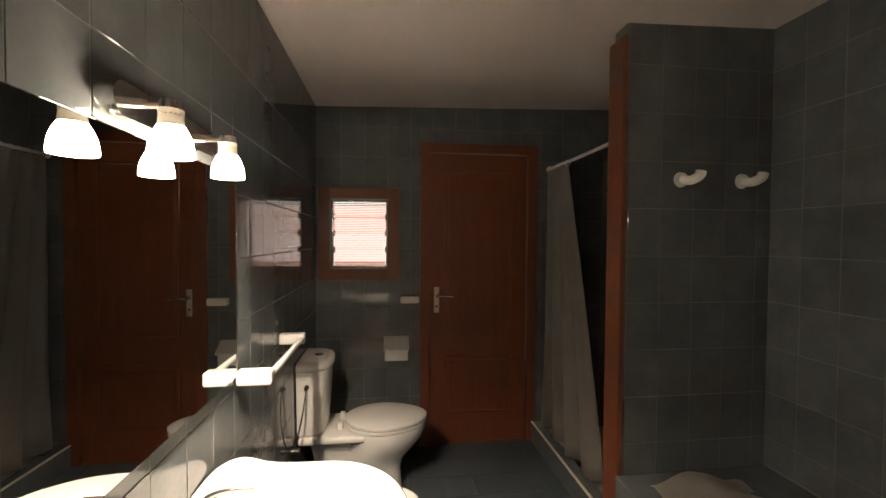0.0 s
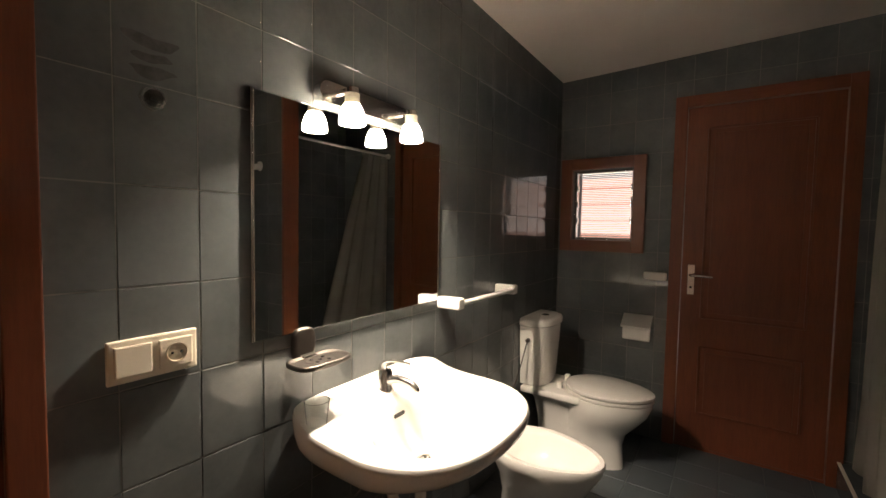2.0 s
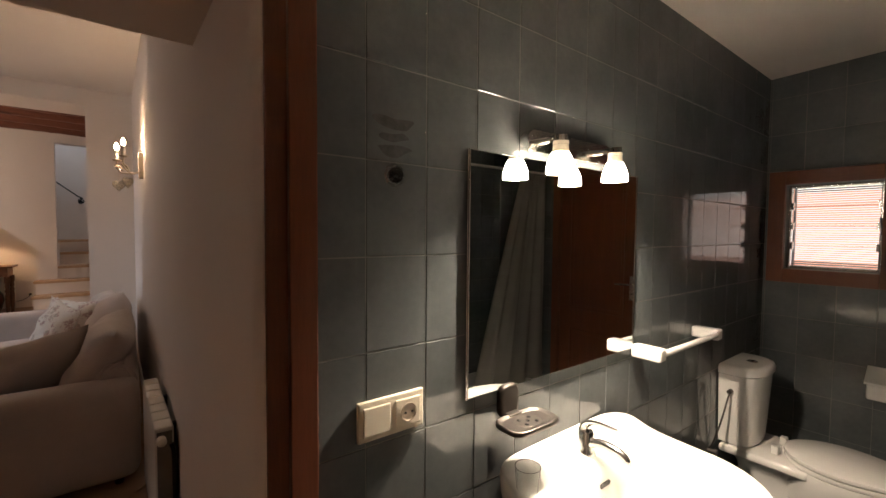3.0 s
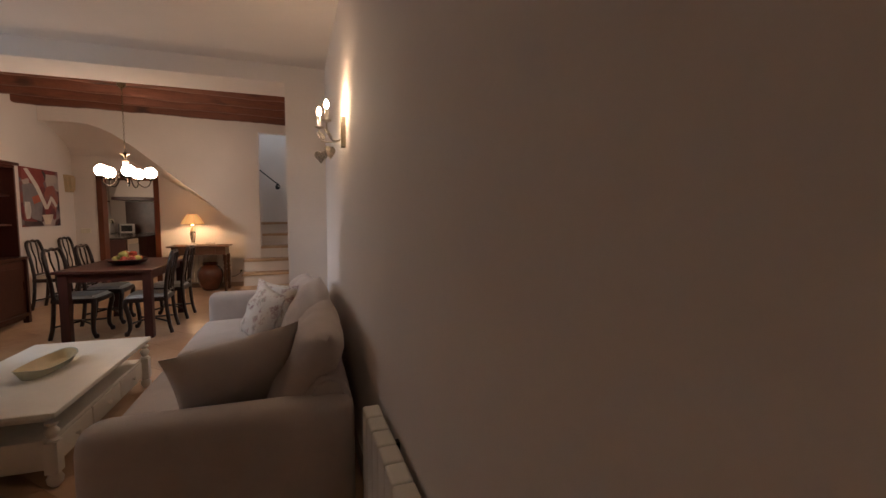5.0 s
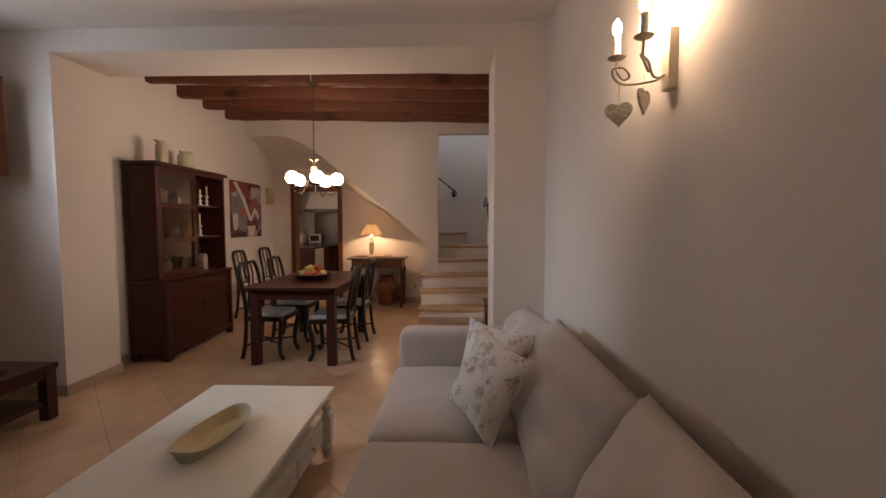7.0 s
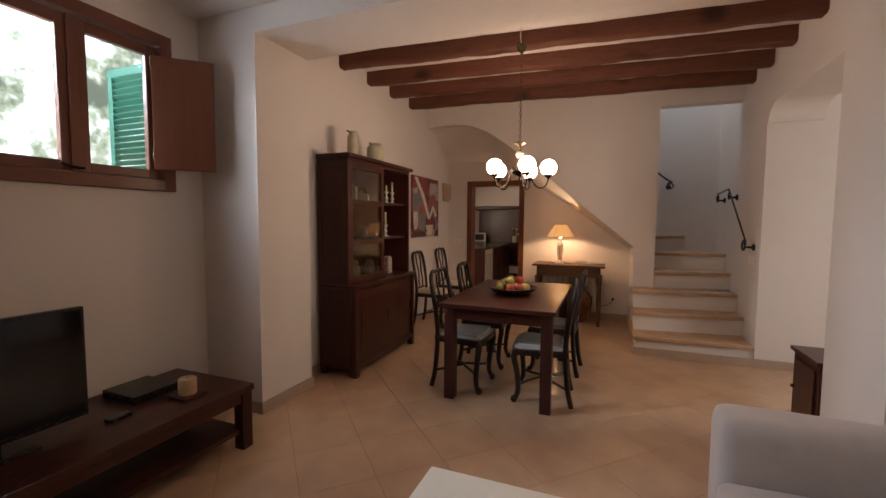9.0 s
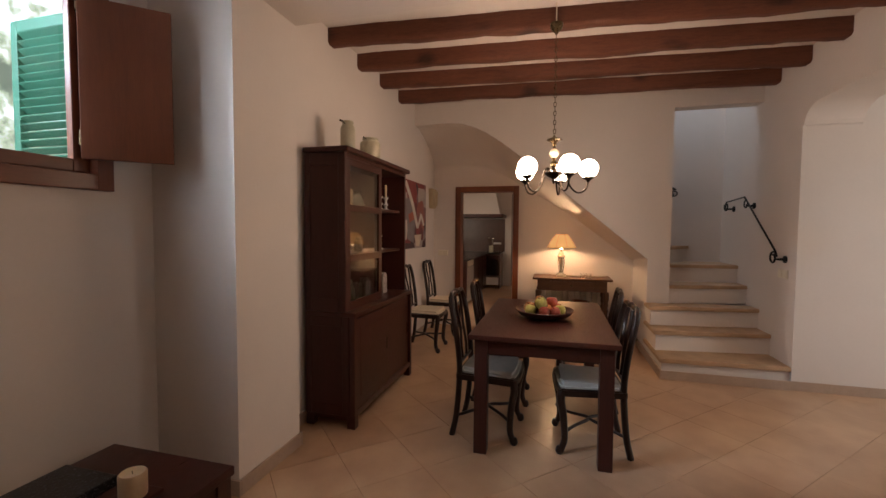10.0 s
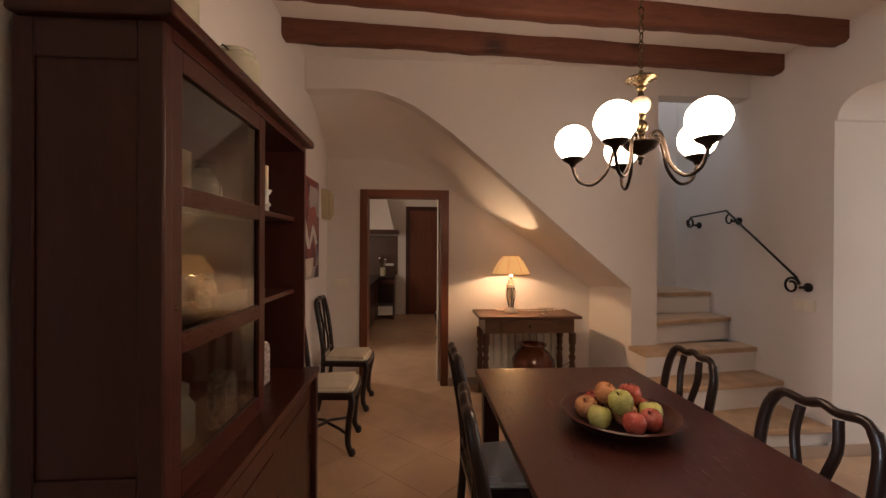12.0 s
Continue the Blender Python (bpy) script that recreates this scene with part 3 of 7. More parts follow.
# mirror
mirror = thing("wall_mirror", Matrix(), "large frameless wall mirror above the white washbasin", "mirror")
part("glass", B(0.0025, 0.008, 0.895, 1.700, 1.006, 1.640, bevel=0.003, seg=1), MIRROR, mirror)
part("edge_trim", B(0.0025, 0.009, 0.889, 0.8945, 1.006, 1.640, bevel=0.001, seg=1), CHROME, mirror, "thin chrome edge")
part("edge_trim", B(0.0025, 0.009, 1.7005, 1.706, 1.006, 1.640, bevel=0.001, seg=1), CHROME, mirror, "thin chrome edge")

# vanity light
van = thing("vanity_light", pose(0, 0, 0), "chrome bar light with two lit frosted glass bells", "wall lamp")
bm = bmesh.new()
n = 10
prism(bm, [(1.11 + 0.03 * math.cos(a), 1.685 + 0.03 * math.sin(a)) for a in (math.pi / 2 + math.pi * i / n for i in range(n + 1))]
      + [(1.46 + 0.03 * math.cos(a), 1.685 + 0.03 * math.sin(a)) for a in (-math.pi / 2 + math.pi * i / n for i in range(n + 1))], 0.002, 0.032, "x")
part("bar", bm, CHROME, van)
for y in (1.146, 1.414):
    part("arm", tube(bmesh.new(), [(0.03, y, 1.688), (0.089, y, 1.690)], 0.009, 10), CHROME, van)
    part("socket_cup", lathe(bmesh.new(), [(0.010, 0.702), (0.019, 0.698), (0.021, 0.672), (0.018, 0.668)], (0.089, y, 0.996), 16), CHROME, van)
    sh = part("shade", lathe(bmesh.new(), [(0.0225, 0.652), (0.029, 0.640), (0.0345, 0.625), (0.037, 0.610), (0.0375, 0.600), (0.0365, 0.597),
                                           (0.035, 0.599), (0.0345, 0.611), (0.032, 0.624), (0.0265, 0.638), (0.020, 0.651)], (0.089, y, 0.996), 24, close=False), VANITY, van, "lit frosted glass bell shade", smooth=40)
    part("neck", lathe(bmesh.new(), [(0.018, 0.684), (0.0215, 0.682), (0.0205, 0.668), (0.0225, 0.6525)], (0.089, y, 0.996), 24), CREAM_PL, van, "frosted glass neck", smooth=40)
    lamp("vanity_bulb", "POINT", pose(0.089, y, 1.622), 66.0, (1.0, 0.82, 0.64), 0.012)


# washbasin: one swept ceramic body with a raised back, a bowl, and rounded front
def basin():
    b = thing("washbasin", Matrix(), "white ceramic wall-hung washbasin with raised back edge", "washbasin")
    yc, hw = 1.282, 0.330

    def outline(k, z, drop=0.0):
        pts = []
        for i in range(40):
            a = 2 * math.pi * i / 40
            c, s = math.cos(a), math.sin(a)
            y = yc + hw * k * (abs(s) ** 0.75) * (1 if s > 0 else -1)
            x = 0.30 + (0.248 * c if c > 0 else 0.298 * max(c, -1) ) * (k if c > 0 else 1)
            if c < 0:
                x = 0.30 - 0.298 * min(1, abs(c) ** 0.35)
                y = yc + hw * k * (1 if s > 0 else -1) * min(1, abs(s) ** 0.3 + 0.0)
            pts.append((x, y, z))
        return pts

    def oval(rx, ry, cx, z):
        return [(cx + rx * math.cos(2 * math.pi * i / 40), yc + ry * math.sin(2 * math.pi * i / 40), z) for i in range(40)]
    rings = []
    low = outline(0.55, 0.60)
    rings.append([(0.02 + (x - 0.02) * 0.6, yc + (y - yc) * 0.9, 0.60) for x, y, z in low])
    rings.append([(0.004 + (x - 0.004) * 0.86, yc + (y - yc) * 1.5, 0.655) for x, y, z in low])
    def crest(x):
        """Height of the rim: a raised back ledge that falls in an S to the front rim."""
        u = min(1.0, max(0.0, (x - 0.055) / 0.11))
        return 0.774 + 0.036 * (1 - u * u * (3 - 2 * u))
    rings.append([(x, y, 0.712) for x, y, z in outline(0.97, 0)])
    rings.append([(x, y, crest(x) - 0.014) for x, y, z in outline(1.0, 0)])
    rings.append([(0.004 + (x - 0.004) * 0.985, yc + (y - yc) * 0.985, crest(x)) for x, y, z in outline(1.0, 0)])
    rings.append([(0.012 + (x - 0.012) * 0.95, yc + (y - yc) * 0.93, crest(0.012 + (x - 0.012) * 0.95) - 0.002) for x, y, z in outline(1.0, 0)])
    rings.append(oval(0.188, 0.245, 0.325, 0.768))
    rings.append(oval(0.174, 0.231, 0.325, 0.750))
    rings.append(oval(0.150, 0.204, 0.318, 0.700))
    rings.append(oval(0.115, 0.160, 0.295, 0.650))
    rings.append(oval(0.060, 0.080, 0.280, 0.617))
    rings.append(oval(0.022, 0.022, 0.270, 0.610))
    bm = bmesh.new()
    vs = [[bm.verts.new(p) for p in r] for r in rings]
    for p, q in zip(vs, vs[1:]):
        for i in range(40):
            bm.faces.new((p[i], p[(i + 1) % 40], q[(i + 1) % 40], q[i]))
    bm.faces.new(vs[0][::-1])
    bm.faces.new(vs[-1])
    body = part("bowl", bm, WHITE_CER, b, smooth=60)
    sub = body.modifiers.new("round", "SUBSURF")
    sub.levels = sub.render_levels = 1
    dr = part("drain", lathe(bmesh.new(), [(0.030, 0.0), (0.030, 0.004), (0.022, 0.005), (0.020, 0.002)], (0.270, yc, 0.612), 20), CHROME, b, "chrome drain with holes")
    for i in range(5):
        a = 2 * math.pi * i / 5
        part("drain_hole", lathe(bmesh.new(), [(0.0045, 0), (0.0045, 0.0012)], (0.270 + 0.012 * math.cos(a), yc + 0.012 * math.sin(a), 0.6145), 8), BLACK_PL, dr)
    bm = prism(bmesh.new(), [(yc - 0.022, 0.715), (yc + 0.022, 0.715), (yc + 0.026, 0.721), (yc + 0.022, 0.727), (yc - 0.022, 0.727), (yc - 0.026, 0.721)], 0.148, 0.164, "x")
    part("overflow_slot", bm, BLACK_PL, b, "dark overflow slot")
    t = part("tap", lathe(bmesh.new(), [(0.030, 0.0), (0.028, 0.012), (0.024, 0.020), (0.023, 0.062), (0.019, 0.070)], (0.085, yc + 0.02, 0.772), 18), CHROME, b, "chrome single-lever tap", smooth=50)
    part("spout", tube(bmesh.new(), smooth_path([(0.095, yc + 0.02, 0.806), (0.14, yc + 0.02, 0.822), (0.19, yc + 0.02, 0.818), (0.212, yc + 0.02, 0.806), (0.214, yc + 0.02, 0.794)], 4), 0.014, 10, 0.010), CHROME, t, smooth=60)
    part("tap_lever", tube(bmesh.new(), smooth_path([(0.078, yc + 0.02, 0.838), (0.085, yc + 0.02, 0.862), (0.12, yc + 0.02, 0.876), (0.185, yc + 0.02, 0.880)], 4), 0.018, 10, 0.006, 0.6), CHROME, t, smooth=60)
    part("waste_pipe", tube(bmesh.new(), smooth_path([(0.25, yc, 0.605), (0.25, yc, 0.47), (0.25, yc, 0.42), (0.20, yc, 0.40), (0.15, yc, 0.43), (0.13, yc, 0.48), (0.10, yc, 0.50), (0.0, yc, 0.50)], 4), 0.018, 10), WHITE_CER, b, "white plastic trap under the bowl", smooth=60)
    for s in (-0.05, 0.07):
        part("supply_hose", tube(bmesh.new(), smooth_path([(0.09, yc + s * 0.4, 0.66), (0.10, yc + s, 0.55), (0.05, yc + s * 1.6, 0.46), (0.0, yc + s * 1.6, 0.45)], 5), 0.006, 8), CHROME, b, "braided metal hose", smooth=60)
    return b


basin()
# glass tumbler on the basin's ledge
tumbler = solid("tumbler", lathe(bmesh.new(), [(0.0, 0.004), (0.026, 0.0), (0.033, 0.068), (0.031, 0.068), (0.025, 0.006), (0.0, 0.008)], (0.120, 1.000, 0.783), 20, close=False), GLASS, "clear glass tumbler standing on the washbasin ledge", "glass", smooth=50)
tumbler.visible_shadow = False

# soap dish on the wall
sd = thing("soap_dish", Matrix(), "grey metal wall-mounted soap dish with round holes", "soap dish")
def pressed(rings, axis):
    """A solid whose outline steps through rings of (outline, height), closed at both ends."""
    bm = bmesh.new()
    rows = [[bm.verts.new((h, u, w) if axis == "x" else (u, w, h)) for u, w in o] for o, h in rings]
    for lo, hi in zip(rows, rows[1:]):
        for i in range(len(lo)):
            j = (i + 1) % len(lo)
            bm.faces.new((lo[i], lo[j], hi[j], hi[i]))
    bm.faces.new(rows[0][::-1])
    bm.faces.new(rows[-1])
    bmesh.ops.recalc_face_normals(bm, faces=bm.faces)
    return bm


def squared(cu, cw, ru, rw, power, n=40):
    """A rounded square outline; the lower the power, the squarer."""
    return [(cu + ru * math.copysign(abs(math.cos(a)) ** power, math.cos(a)), cw + rw * math.copysign(abs(math.sin(a)) ** power, math.sin(a))) for a in (2 * math.pi * (i + 0.5) / n for i in range(n))]


part("wall_plate", pressed([(squared(1.043, 0.972, 0.036 - d, 0.046 - d, 0.6), h) for d, h in ((0, 0.002), (0, 0.013), (0.002, 0.017), (0.006, 0.0195), (0.011, 0.020))], "x"), GREYMET, sd, smooth=50)
dish = part("dish", pressed([(squared(0.079, 1.043, 0.053 - d, 0.088 - d, 0.55), h) for d, h in ((0.006, 0.930), (0.001, 0.933), (0, 0.939), (0.001, 0.943), (0.004, 0.945), (0.007, 0.9445), (0.012, 0.9405), (0.018, 0.9395))], "z"), GREYMET, sd, smooth=50)
part("dish_ring", pressed([(squared(0.080, 1.043, 0.031 - d, 0.042 - d, 1.0), h) for d, h in ((0, 0.9390), (0.0005, 0.9402), (0.002, 0.9406), (0.0035, 0.9402))], "z"), plain("brushed_steel_hollow", (0.13, 0.117, 0.107), 0.38, 0.04, 20, metal=1.0, bump=0.0), dish)
part("neck", B(0.012, 0.040, 1.020, 1.066, 0.930, 0.945, bevel=0.003), GREYMET, sd)
for x, y in ((0.066, 1.024), (0.066, 1.062), (0.094, 1.024), (0.094, 1.062), (0.080, 1.043)):
    part("hole", lathe(bmesh.new(), [(0.0055, 0), (0.0055, 0.0012)], (x, y, 0.9402), 14), BLACK_PL, dish)

# towel rail
tr = thing("towel_rail", Matrix(), "white plastic towel rail with square ends on the tiled wall", "towel rail")
for y in (1.725, 2.245):
    br = B(0.002, 0.112, y - 0.025, y + 0.025, 0.974, 1.022, bevel=0.010, seg=3)
    part("bracket", br, WHITE_CER, tr, smooth=40)
part("bar", tube(bmesh.new(), [(0.100, 1.725, 0.998), (0.100, 2.245, 0.998)], 0.012, 14), WHITE_CER, tr, smooth=60)

# socket plate
so = thing("socket_plate", Matrix(), "cream double plate with a blank and a round socket", "socket")
part("plate", B(0.001, 0.012, 0.592, 0.757, 0.985, 1.072, bevel=0.004), CREAM_PL, so)
part("blank_cover", B(0.012, 0.017, 0.602, 0.668, 0.997, 1.060, bevel=0.003), CREAM_PL, so)
sk = part("socket_insert", B(0.012, 0.017, 0.680, 0.746, 0.997, 1.060, bevel=0.003), CREAM_PL, so)
# raised disc in darker cream paints the shade of a recessed well
part("socket_well", lathe(bmesh.new(), [(0.021, 0.0), (0.021, 0.002), (0.019, 0.002), (0.018, 0.0005)], (0.0178, 0.713, 1.0285), 24, "x"), plain("shaded_cream_plastic", (0.42, 0.35, 0.25), 0.4, 0.05), sk, "round socket well, its shade put in as darker cream")
for s in (-1, 1):
    part("socket_hole", lathe(bmesh.new(), [(0.003, 0), (0.003, 0.003)], (0.0165, 0.713 + s * 0.009, 1.0285), 8, "x"), BLACK_PL, sk)
kn = thing("wall_fitting", Matrix(), "round black and chrome fitting on the tiled wall", "fitting")
part("rim", lathe(bmesh.new(), [(0.022, 0.001), (0.026, 0.006), (0.023, 0.012), (0.017, 0.012)], (0, 0.680, 1.556), 8, "x"), CHROME, kn, "eight-sided chrome rim")
part("centre", lathe(bmesh.new(), [(0.018, 0.009), (0.017, 0.016), (0.010, 0.018)], (0, 0.680, 1.556), 20, "x"), BLACK_PL, kn, "black centre", smooth=40)
# three dark irregular marks on the tiles above the round fitting
mk = thing("adhesive_mark", Matrix(), "dark irregular marks on the wall tiles", "stain")
DARK_MARK = plain("dark_tile_mark", (0.055, 0.055, 0.055), 0.7, 0.5, 40)
for z, w, tall in ((1.613, 0.042, 0.011), (1.642, 0.036, 0.010), (1.672, 0.050, 0.016)):
    bm = prism(bmesh.new(), [(0.683 + w * math.cos(a) * (1 + 0.15 * math.sin(3 * a + z * 90)), z + tall * math.sin(a) * (1 + 0.3 * math.sin(2 * a + z * 50)) - 0.006 * (1 - abs(math.cos(a)))) for a in (2 * math.pi * i / 22 for i in range(22))], 0.0003, 0.0009, "x")
    part("smear", bm, DARK_MARK, mk)


def bowl_body(bm, secs, n=28):
    """Stacked egg-shaped sections (cx, half length, half width, z) joined into one skin."""
    rings = []
    for cx, lx, ly, cy, z in secs:
        r = []
        for i in range(n):
            a = 2 * math.pi * i / n
            c, s = math.cos(a), math.sin(a)
            k = 1.0 if c > 0 else 0.86
            r.append(bm.verts.new((cx + lx * c * k, cy + ly * s * (1 - 0.12 * max(0, c)), z)))
        rings.append(r)
    for a, b in zip(rings, rings[1:]):
        for i in range(n):
            bm.faces.new((a[i], a[(i + 1) % n], b[(i + 1) % n], b[i]))
    bm.faces.new(rings[0][::-1])
    bm.faces.new(rings[-1])
    return bm


# toilet, with its back to the mirror wall
ty = 2.72
wc = thing("toilet", Matrix(), "white ceramic close-coupled toilet with closed lid", "toilet")
part("pedestal", bowl_body(bmesh.new(), [(0.37, 0.195, 0.105, ty, 0.0), (0.37, 0.192, 0.103, ty, 0.03), (0.37, 0.185, 0.098, ty, 0.13), (0.385, 0.185, 0.106, ty, 0.19), (0.42, 0.205, 0.140, ty, 0.25),
                                        (0.445, 0.232, 0.170, ty, 0.315), (0.45, 0.248, 0.180, ty, 0.37), (0.45, 0.246, 0.178, ty, 0.388), (0.45, 0.18, 0.12, ty, 0.388)]), WHITE_CER, wc, smooth=50)
bm = bmesh.new()
rings = []
for z, x0, x1, w in ((0.0, 0.09, 0.34, 0.095), (0.10, 0.085, 0.33, 0.090), (0.20, 0.075, 0.32, 0.088), (0.29, 0.055, 0.31, 0.098), (0.345, 0.035, 0.31, 0.135), (0.362, 0.03, 0.31, 0.155)):
    ring = []
    for i in range(20):
        a = 2 * math.pi * i / 20
        c, s = math.cos(a), math.sin(a)
        ring.append(bm.verts.new(((x0 + x1) / 2 + (x1 - x0) / 2 * math.copysign(abs(c) ** 0.6, c), ty + w * math.copysign(abs(s) ** 0.6, s), z)))
    rings.append(ring)
for a, b in zip(rings, rings[1:]):
    for i in range(20):
        bm.faces.new((a[i], a[(i + 1) % 20], b[(i + 1) % 20], b[i]))
bm.faces.new(rings[0][::-1]), bm.faces.new(rings[-1])
part("rear_foot", bm, WHITE_CER, wc, smooth=50)
part("deck", B(0.012, 0.36, ty - 0.165, ty + 0.165, 0.350, 0.390, bevel=0.016, seg=3), WHITE_CER, wc, smooth=50)
part("seat", bowl_body(bmesh.new(), [(0.455, 0.245, 0.180, ty, 0.392), (0.455, 0.250, 0.184, ty, 0.400), (0.455, 0.247, 0.181, ty, 0.410), (0.455, 0.1, 0.08, ty, 0.410)]), WHITE_CER, wc, smooth=50)
part("lid", bowl_body(bmesh.new(), [(0.455, 0.245, 0.180, ty, 0.413), (0.455, 0.252, 0.186, ty, 0.420), (0.455, 0.251, 0.184, ty, 0.432), (0.45, 0.22, 0.156, ty, 0.441), (0.44, 0.10, 0.07, ty, 0.446)]), WHITE_CER, wc, smooth=50)
for y in (ty - 0.07, ty + 0.07):
    part("hinge", B(0.205, 0.235, y - 0.018, y + 0.018, 0.392, 0.432, bevel=0.008, seg=2), WHITE_CER, wc, smooth=40)


def d_plan(bm, rows):
    """Sections of a tank with a flat back and a rounded front: (height, depth, half width)."""
    rings = []
    for z, dep, hw in rows:
        ring = [bm.verts.new((0.006, ty - hw, z)), bm.verts.new((0.006, ty + hw, z))]
        for i in range(17):
            a = math.pi / 2 - math.pi * i / 16
            ring.append(bm.verts.new((0.05 + (dep - 0.05) * abs(math.cos(a)) ** 0.62, ty + hw * math.copysign(abs(math.sin(a)) ** 0.8, math.sin(a)), z)))
        rings.append(ring)
    n = len(rings[0])
    for a, b in zip(rings, rings[1:]):
        for i in range(n):
            bm.faces.new((a[i], a[(i + 1) % n], b[(i + 1) % n], b[i]))
    bm.faces.new(rings[0][::-1]), bm.faces.new(rings[-1])
    return bm


part("cistern", d_plan(bmesh.new(), [(0.391, 0.135, 0.135), (0.397, 0.146, 0.145), (0.43, 0.152, 0.150), (0.70, 0.168, 0.168), (0.742, 0.170, 0.170)]), WHITE_CER, wc, smooth=50)
lid = part("cistern_lid", d_plan(bmesh.new(), [(0.744, 0.172, 0.172), (0.750, 0.180, 0.178), (0.772, 0.180, 0.178), (0.784, 0.172, 0.172), (0.789, 0.150, 0.152)]), WHITE_CER, wc, smooth=50)
part("flush_button", lathe(bmesh.new(), [(0.024, 0), (0.024, 0.004), (0.018, 0.007)], (0.095, ty, 0.788), 18), CHROME, lid, "chrome flush button", smooth=40)
part("fill_hose", tube(bmesh.new(), smooth_path([(0.06, ty - 0.160, 0.665), (0.06, ty - 0.195, 0.645), (0.05, ty - 0.25, 0.53), (0.025, ty - 0.27, 0.42), (0.0, ty - 0.265, 0.38)], 5), 0.004, 8), GREYMET, wc, "thin metal fill hose", smooth=60)
part("stop_tap", lathe(bmesh.new(), [(0.013, 0.001), (0.011, 0.03), (0.015, 0.031), (0.015, 0.045)], (0, ty - 0.265, 0.38), 12, "x"), GREYMET, wc, "small steel stop tap", smooth=40)
part("fill_valve", lathe(bmesh.new(), [(0.010, -0.03), (0.012, -0.01), (0.012, 0.0)], (0.06, ty - 0.163, 0.665), 12, "y"), GREYMET, wc, smooth=40)

# bidet beside it
by = 2.02
bd = thing("bidet", Matrix.Diagonal((1, 1, 0.93, 1)), "white ceramic bidet standing beside the toilet", "bidet")
part("body", bowl_body(bmesh.new(), [(0.33, 0.20, 0.10, by, 0.0), (0.33, 0.19, 0.098, by, 0.04), (0.33, 0.18, 0.095, by, 0.14), (0.34, 0.215, 0.125, by, 0.24), (0.345, 0.262, 0.170, by, 0.33), (0.345, 0.275, 0.180, by, 0.375),
                                    (0.345, 0.270, 0.176, by, 0.385), (0.35, 0.245, 0.150, by, 0.383), (0.355, 0.225, 0.134, by, 0.360), (0.355, 0.18, 0.11, by, 0.290), (0.35, 0.10, 0.06, by, 0.255)]), WHITE_CER, bd, smooth=50)
part("back_block", B(0.004, 0.16, by - 0.15, by + 0.15, 0.30, 0.386, bevel=0.02, seg=3), WHITE_CER, bd, smooth=50)
part("mixer", tube(bmesh.new(), smooth_path([(0.08, by, 0.38), (0.08, by, 0.44), (0.12, by, 0.46), (0.16, by, 0.44)], 4), 0.014, 10), CHROME, bd, "chrome mixer tap", smooth=60)

# toilet paper holder, ceramic tray and tile accents on the far wall
tp = thing("toilet_paper_holder", Matrix(), "white ceramic toilet paper holder on the tiled wall", "paper holder")
part("box", B(0.455, 0.615, BW - 0.075, BW - 0.002, 0.62, 0.70, bevel=0.012, seg=3), WHITE_CER, tp, smooth=40)
bm = prism(bmesh.new(), [(BW - 0.095, 0.70), (BW - 0.002, 0.76), (BW - 0.002, 0.775), (BW - 0.10, 0.712)], 0.450, 0.620, "x")
part("flap", bm, WHITE_CER, tp, "sloping white cover flap")
solid("ceramic_shelf", B(0.560, 0.690, BW - 0.05, BW - 0.001, 1.005, 1.055, bevel=0.012, seg=3), WHITE_CER, "small white ceramic shelf tile beside the door", "shelf", smooth=40)

# shower: raised tray, rail, curtain
sh = thing("shower_tray", Matrix(), "raised shower tray behind a blue-grey tiled kerb", "shower tray")
part("kerb", B(1.50, 1.58, 2.112, BW - 0.002, 0.0, 0.135, bevel=0.003), BATH_TILE, sh, "blue-grey tiled kerb")
part("edge_strip", B(1.497, 1.512, 2.112, BW - 0.002, 0.1355, 0.142, bevel=0.002), CREAM_PL, sh, "pale edge strip")
part("base", B(1.58, 2.19, 2.112, BW - 0.002, 0.0, 0.07), WHITE_CER, sh)
rod = thing("curtain_rail", Matrix(), "white shower curtain rail between partition and wall", "curtain rail")
part("rod", tube(bmesh.new(), [(1.59, 2.10, 1.935), (1.62, BW - 0.001, 1.945)], 0.011, 12), WHITE_CER, rod, smooth=60)
part("flange", lathe(bmesh.new(), [(0.024, -0.012), (0.024, -0.001)], (1.62, BW, 1.945), 16, "y"), WHITE_CER, rod)
bm = bmesh.new()
cols, rows_ = 60, 14
grid = []
for j in range(rows_ + 1):
    v = j / rows_
    line = []
    for i in range(cols + 1):
        u = i / cols
        spread = 0.30 + 0.55 * v
        y = BW - 0.03 - u * spread
        x = 1.605 - 0.035 * v + (0.022 + 0.018 * v) * math.sin(u * 26 + 1.5 * v) + 0.008 * math.sin(u * 61)
        line.append(bm.verts.new((x, y, 1.925 - v * 1.76)))
    grid.append(line)
for a, b in zip(grid, grid[1:]):
    for i in range(cols):
        bm.faces.new((a[i], a[i + 1], b[i + 1], b[i]))
bmesh.ops.solidify(bm, geom=list(bm.faces), thickness=0.002)
cu = thing("shower_curtain", Matrix(), "off-white shower curtain drawn back to the wall", "curtain")
part("cloth", bm, CURTAIN, cu, smooth=80)
for i in range(6):
    y = BW - 0.05 - i * 0.055
    bm = bmesh.new()
    tube(bm, [(1.612 + 0.017 * math.cos(a), y, 1.935 + 0.019 * math.sin(a)) for a in (2 * math.pi * k / 12 for k in range(13))], 0.0025, 6)
    part("ring", bm, WHITE_CER, cu)

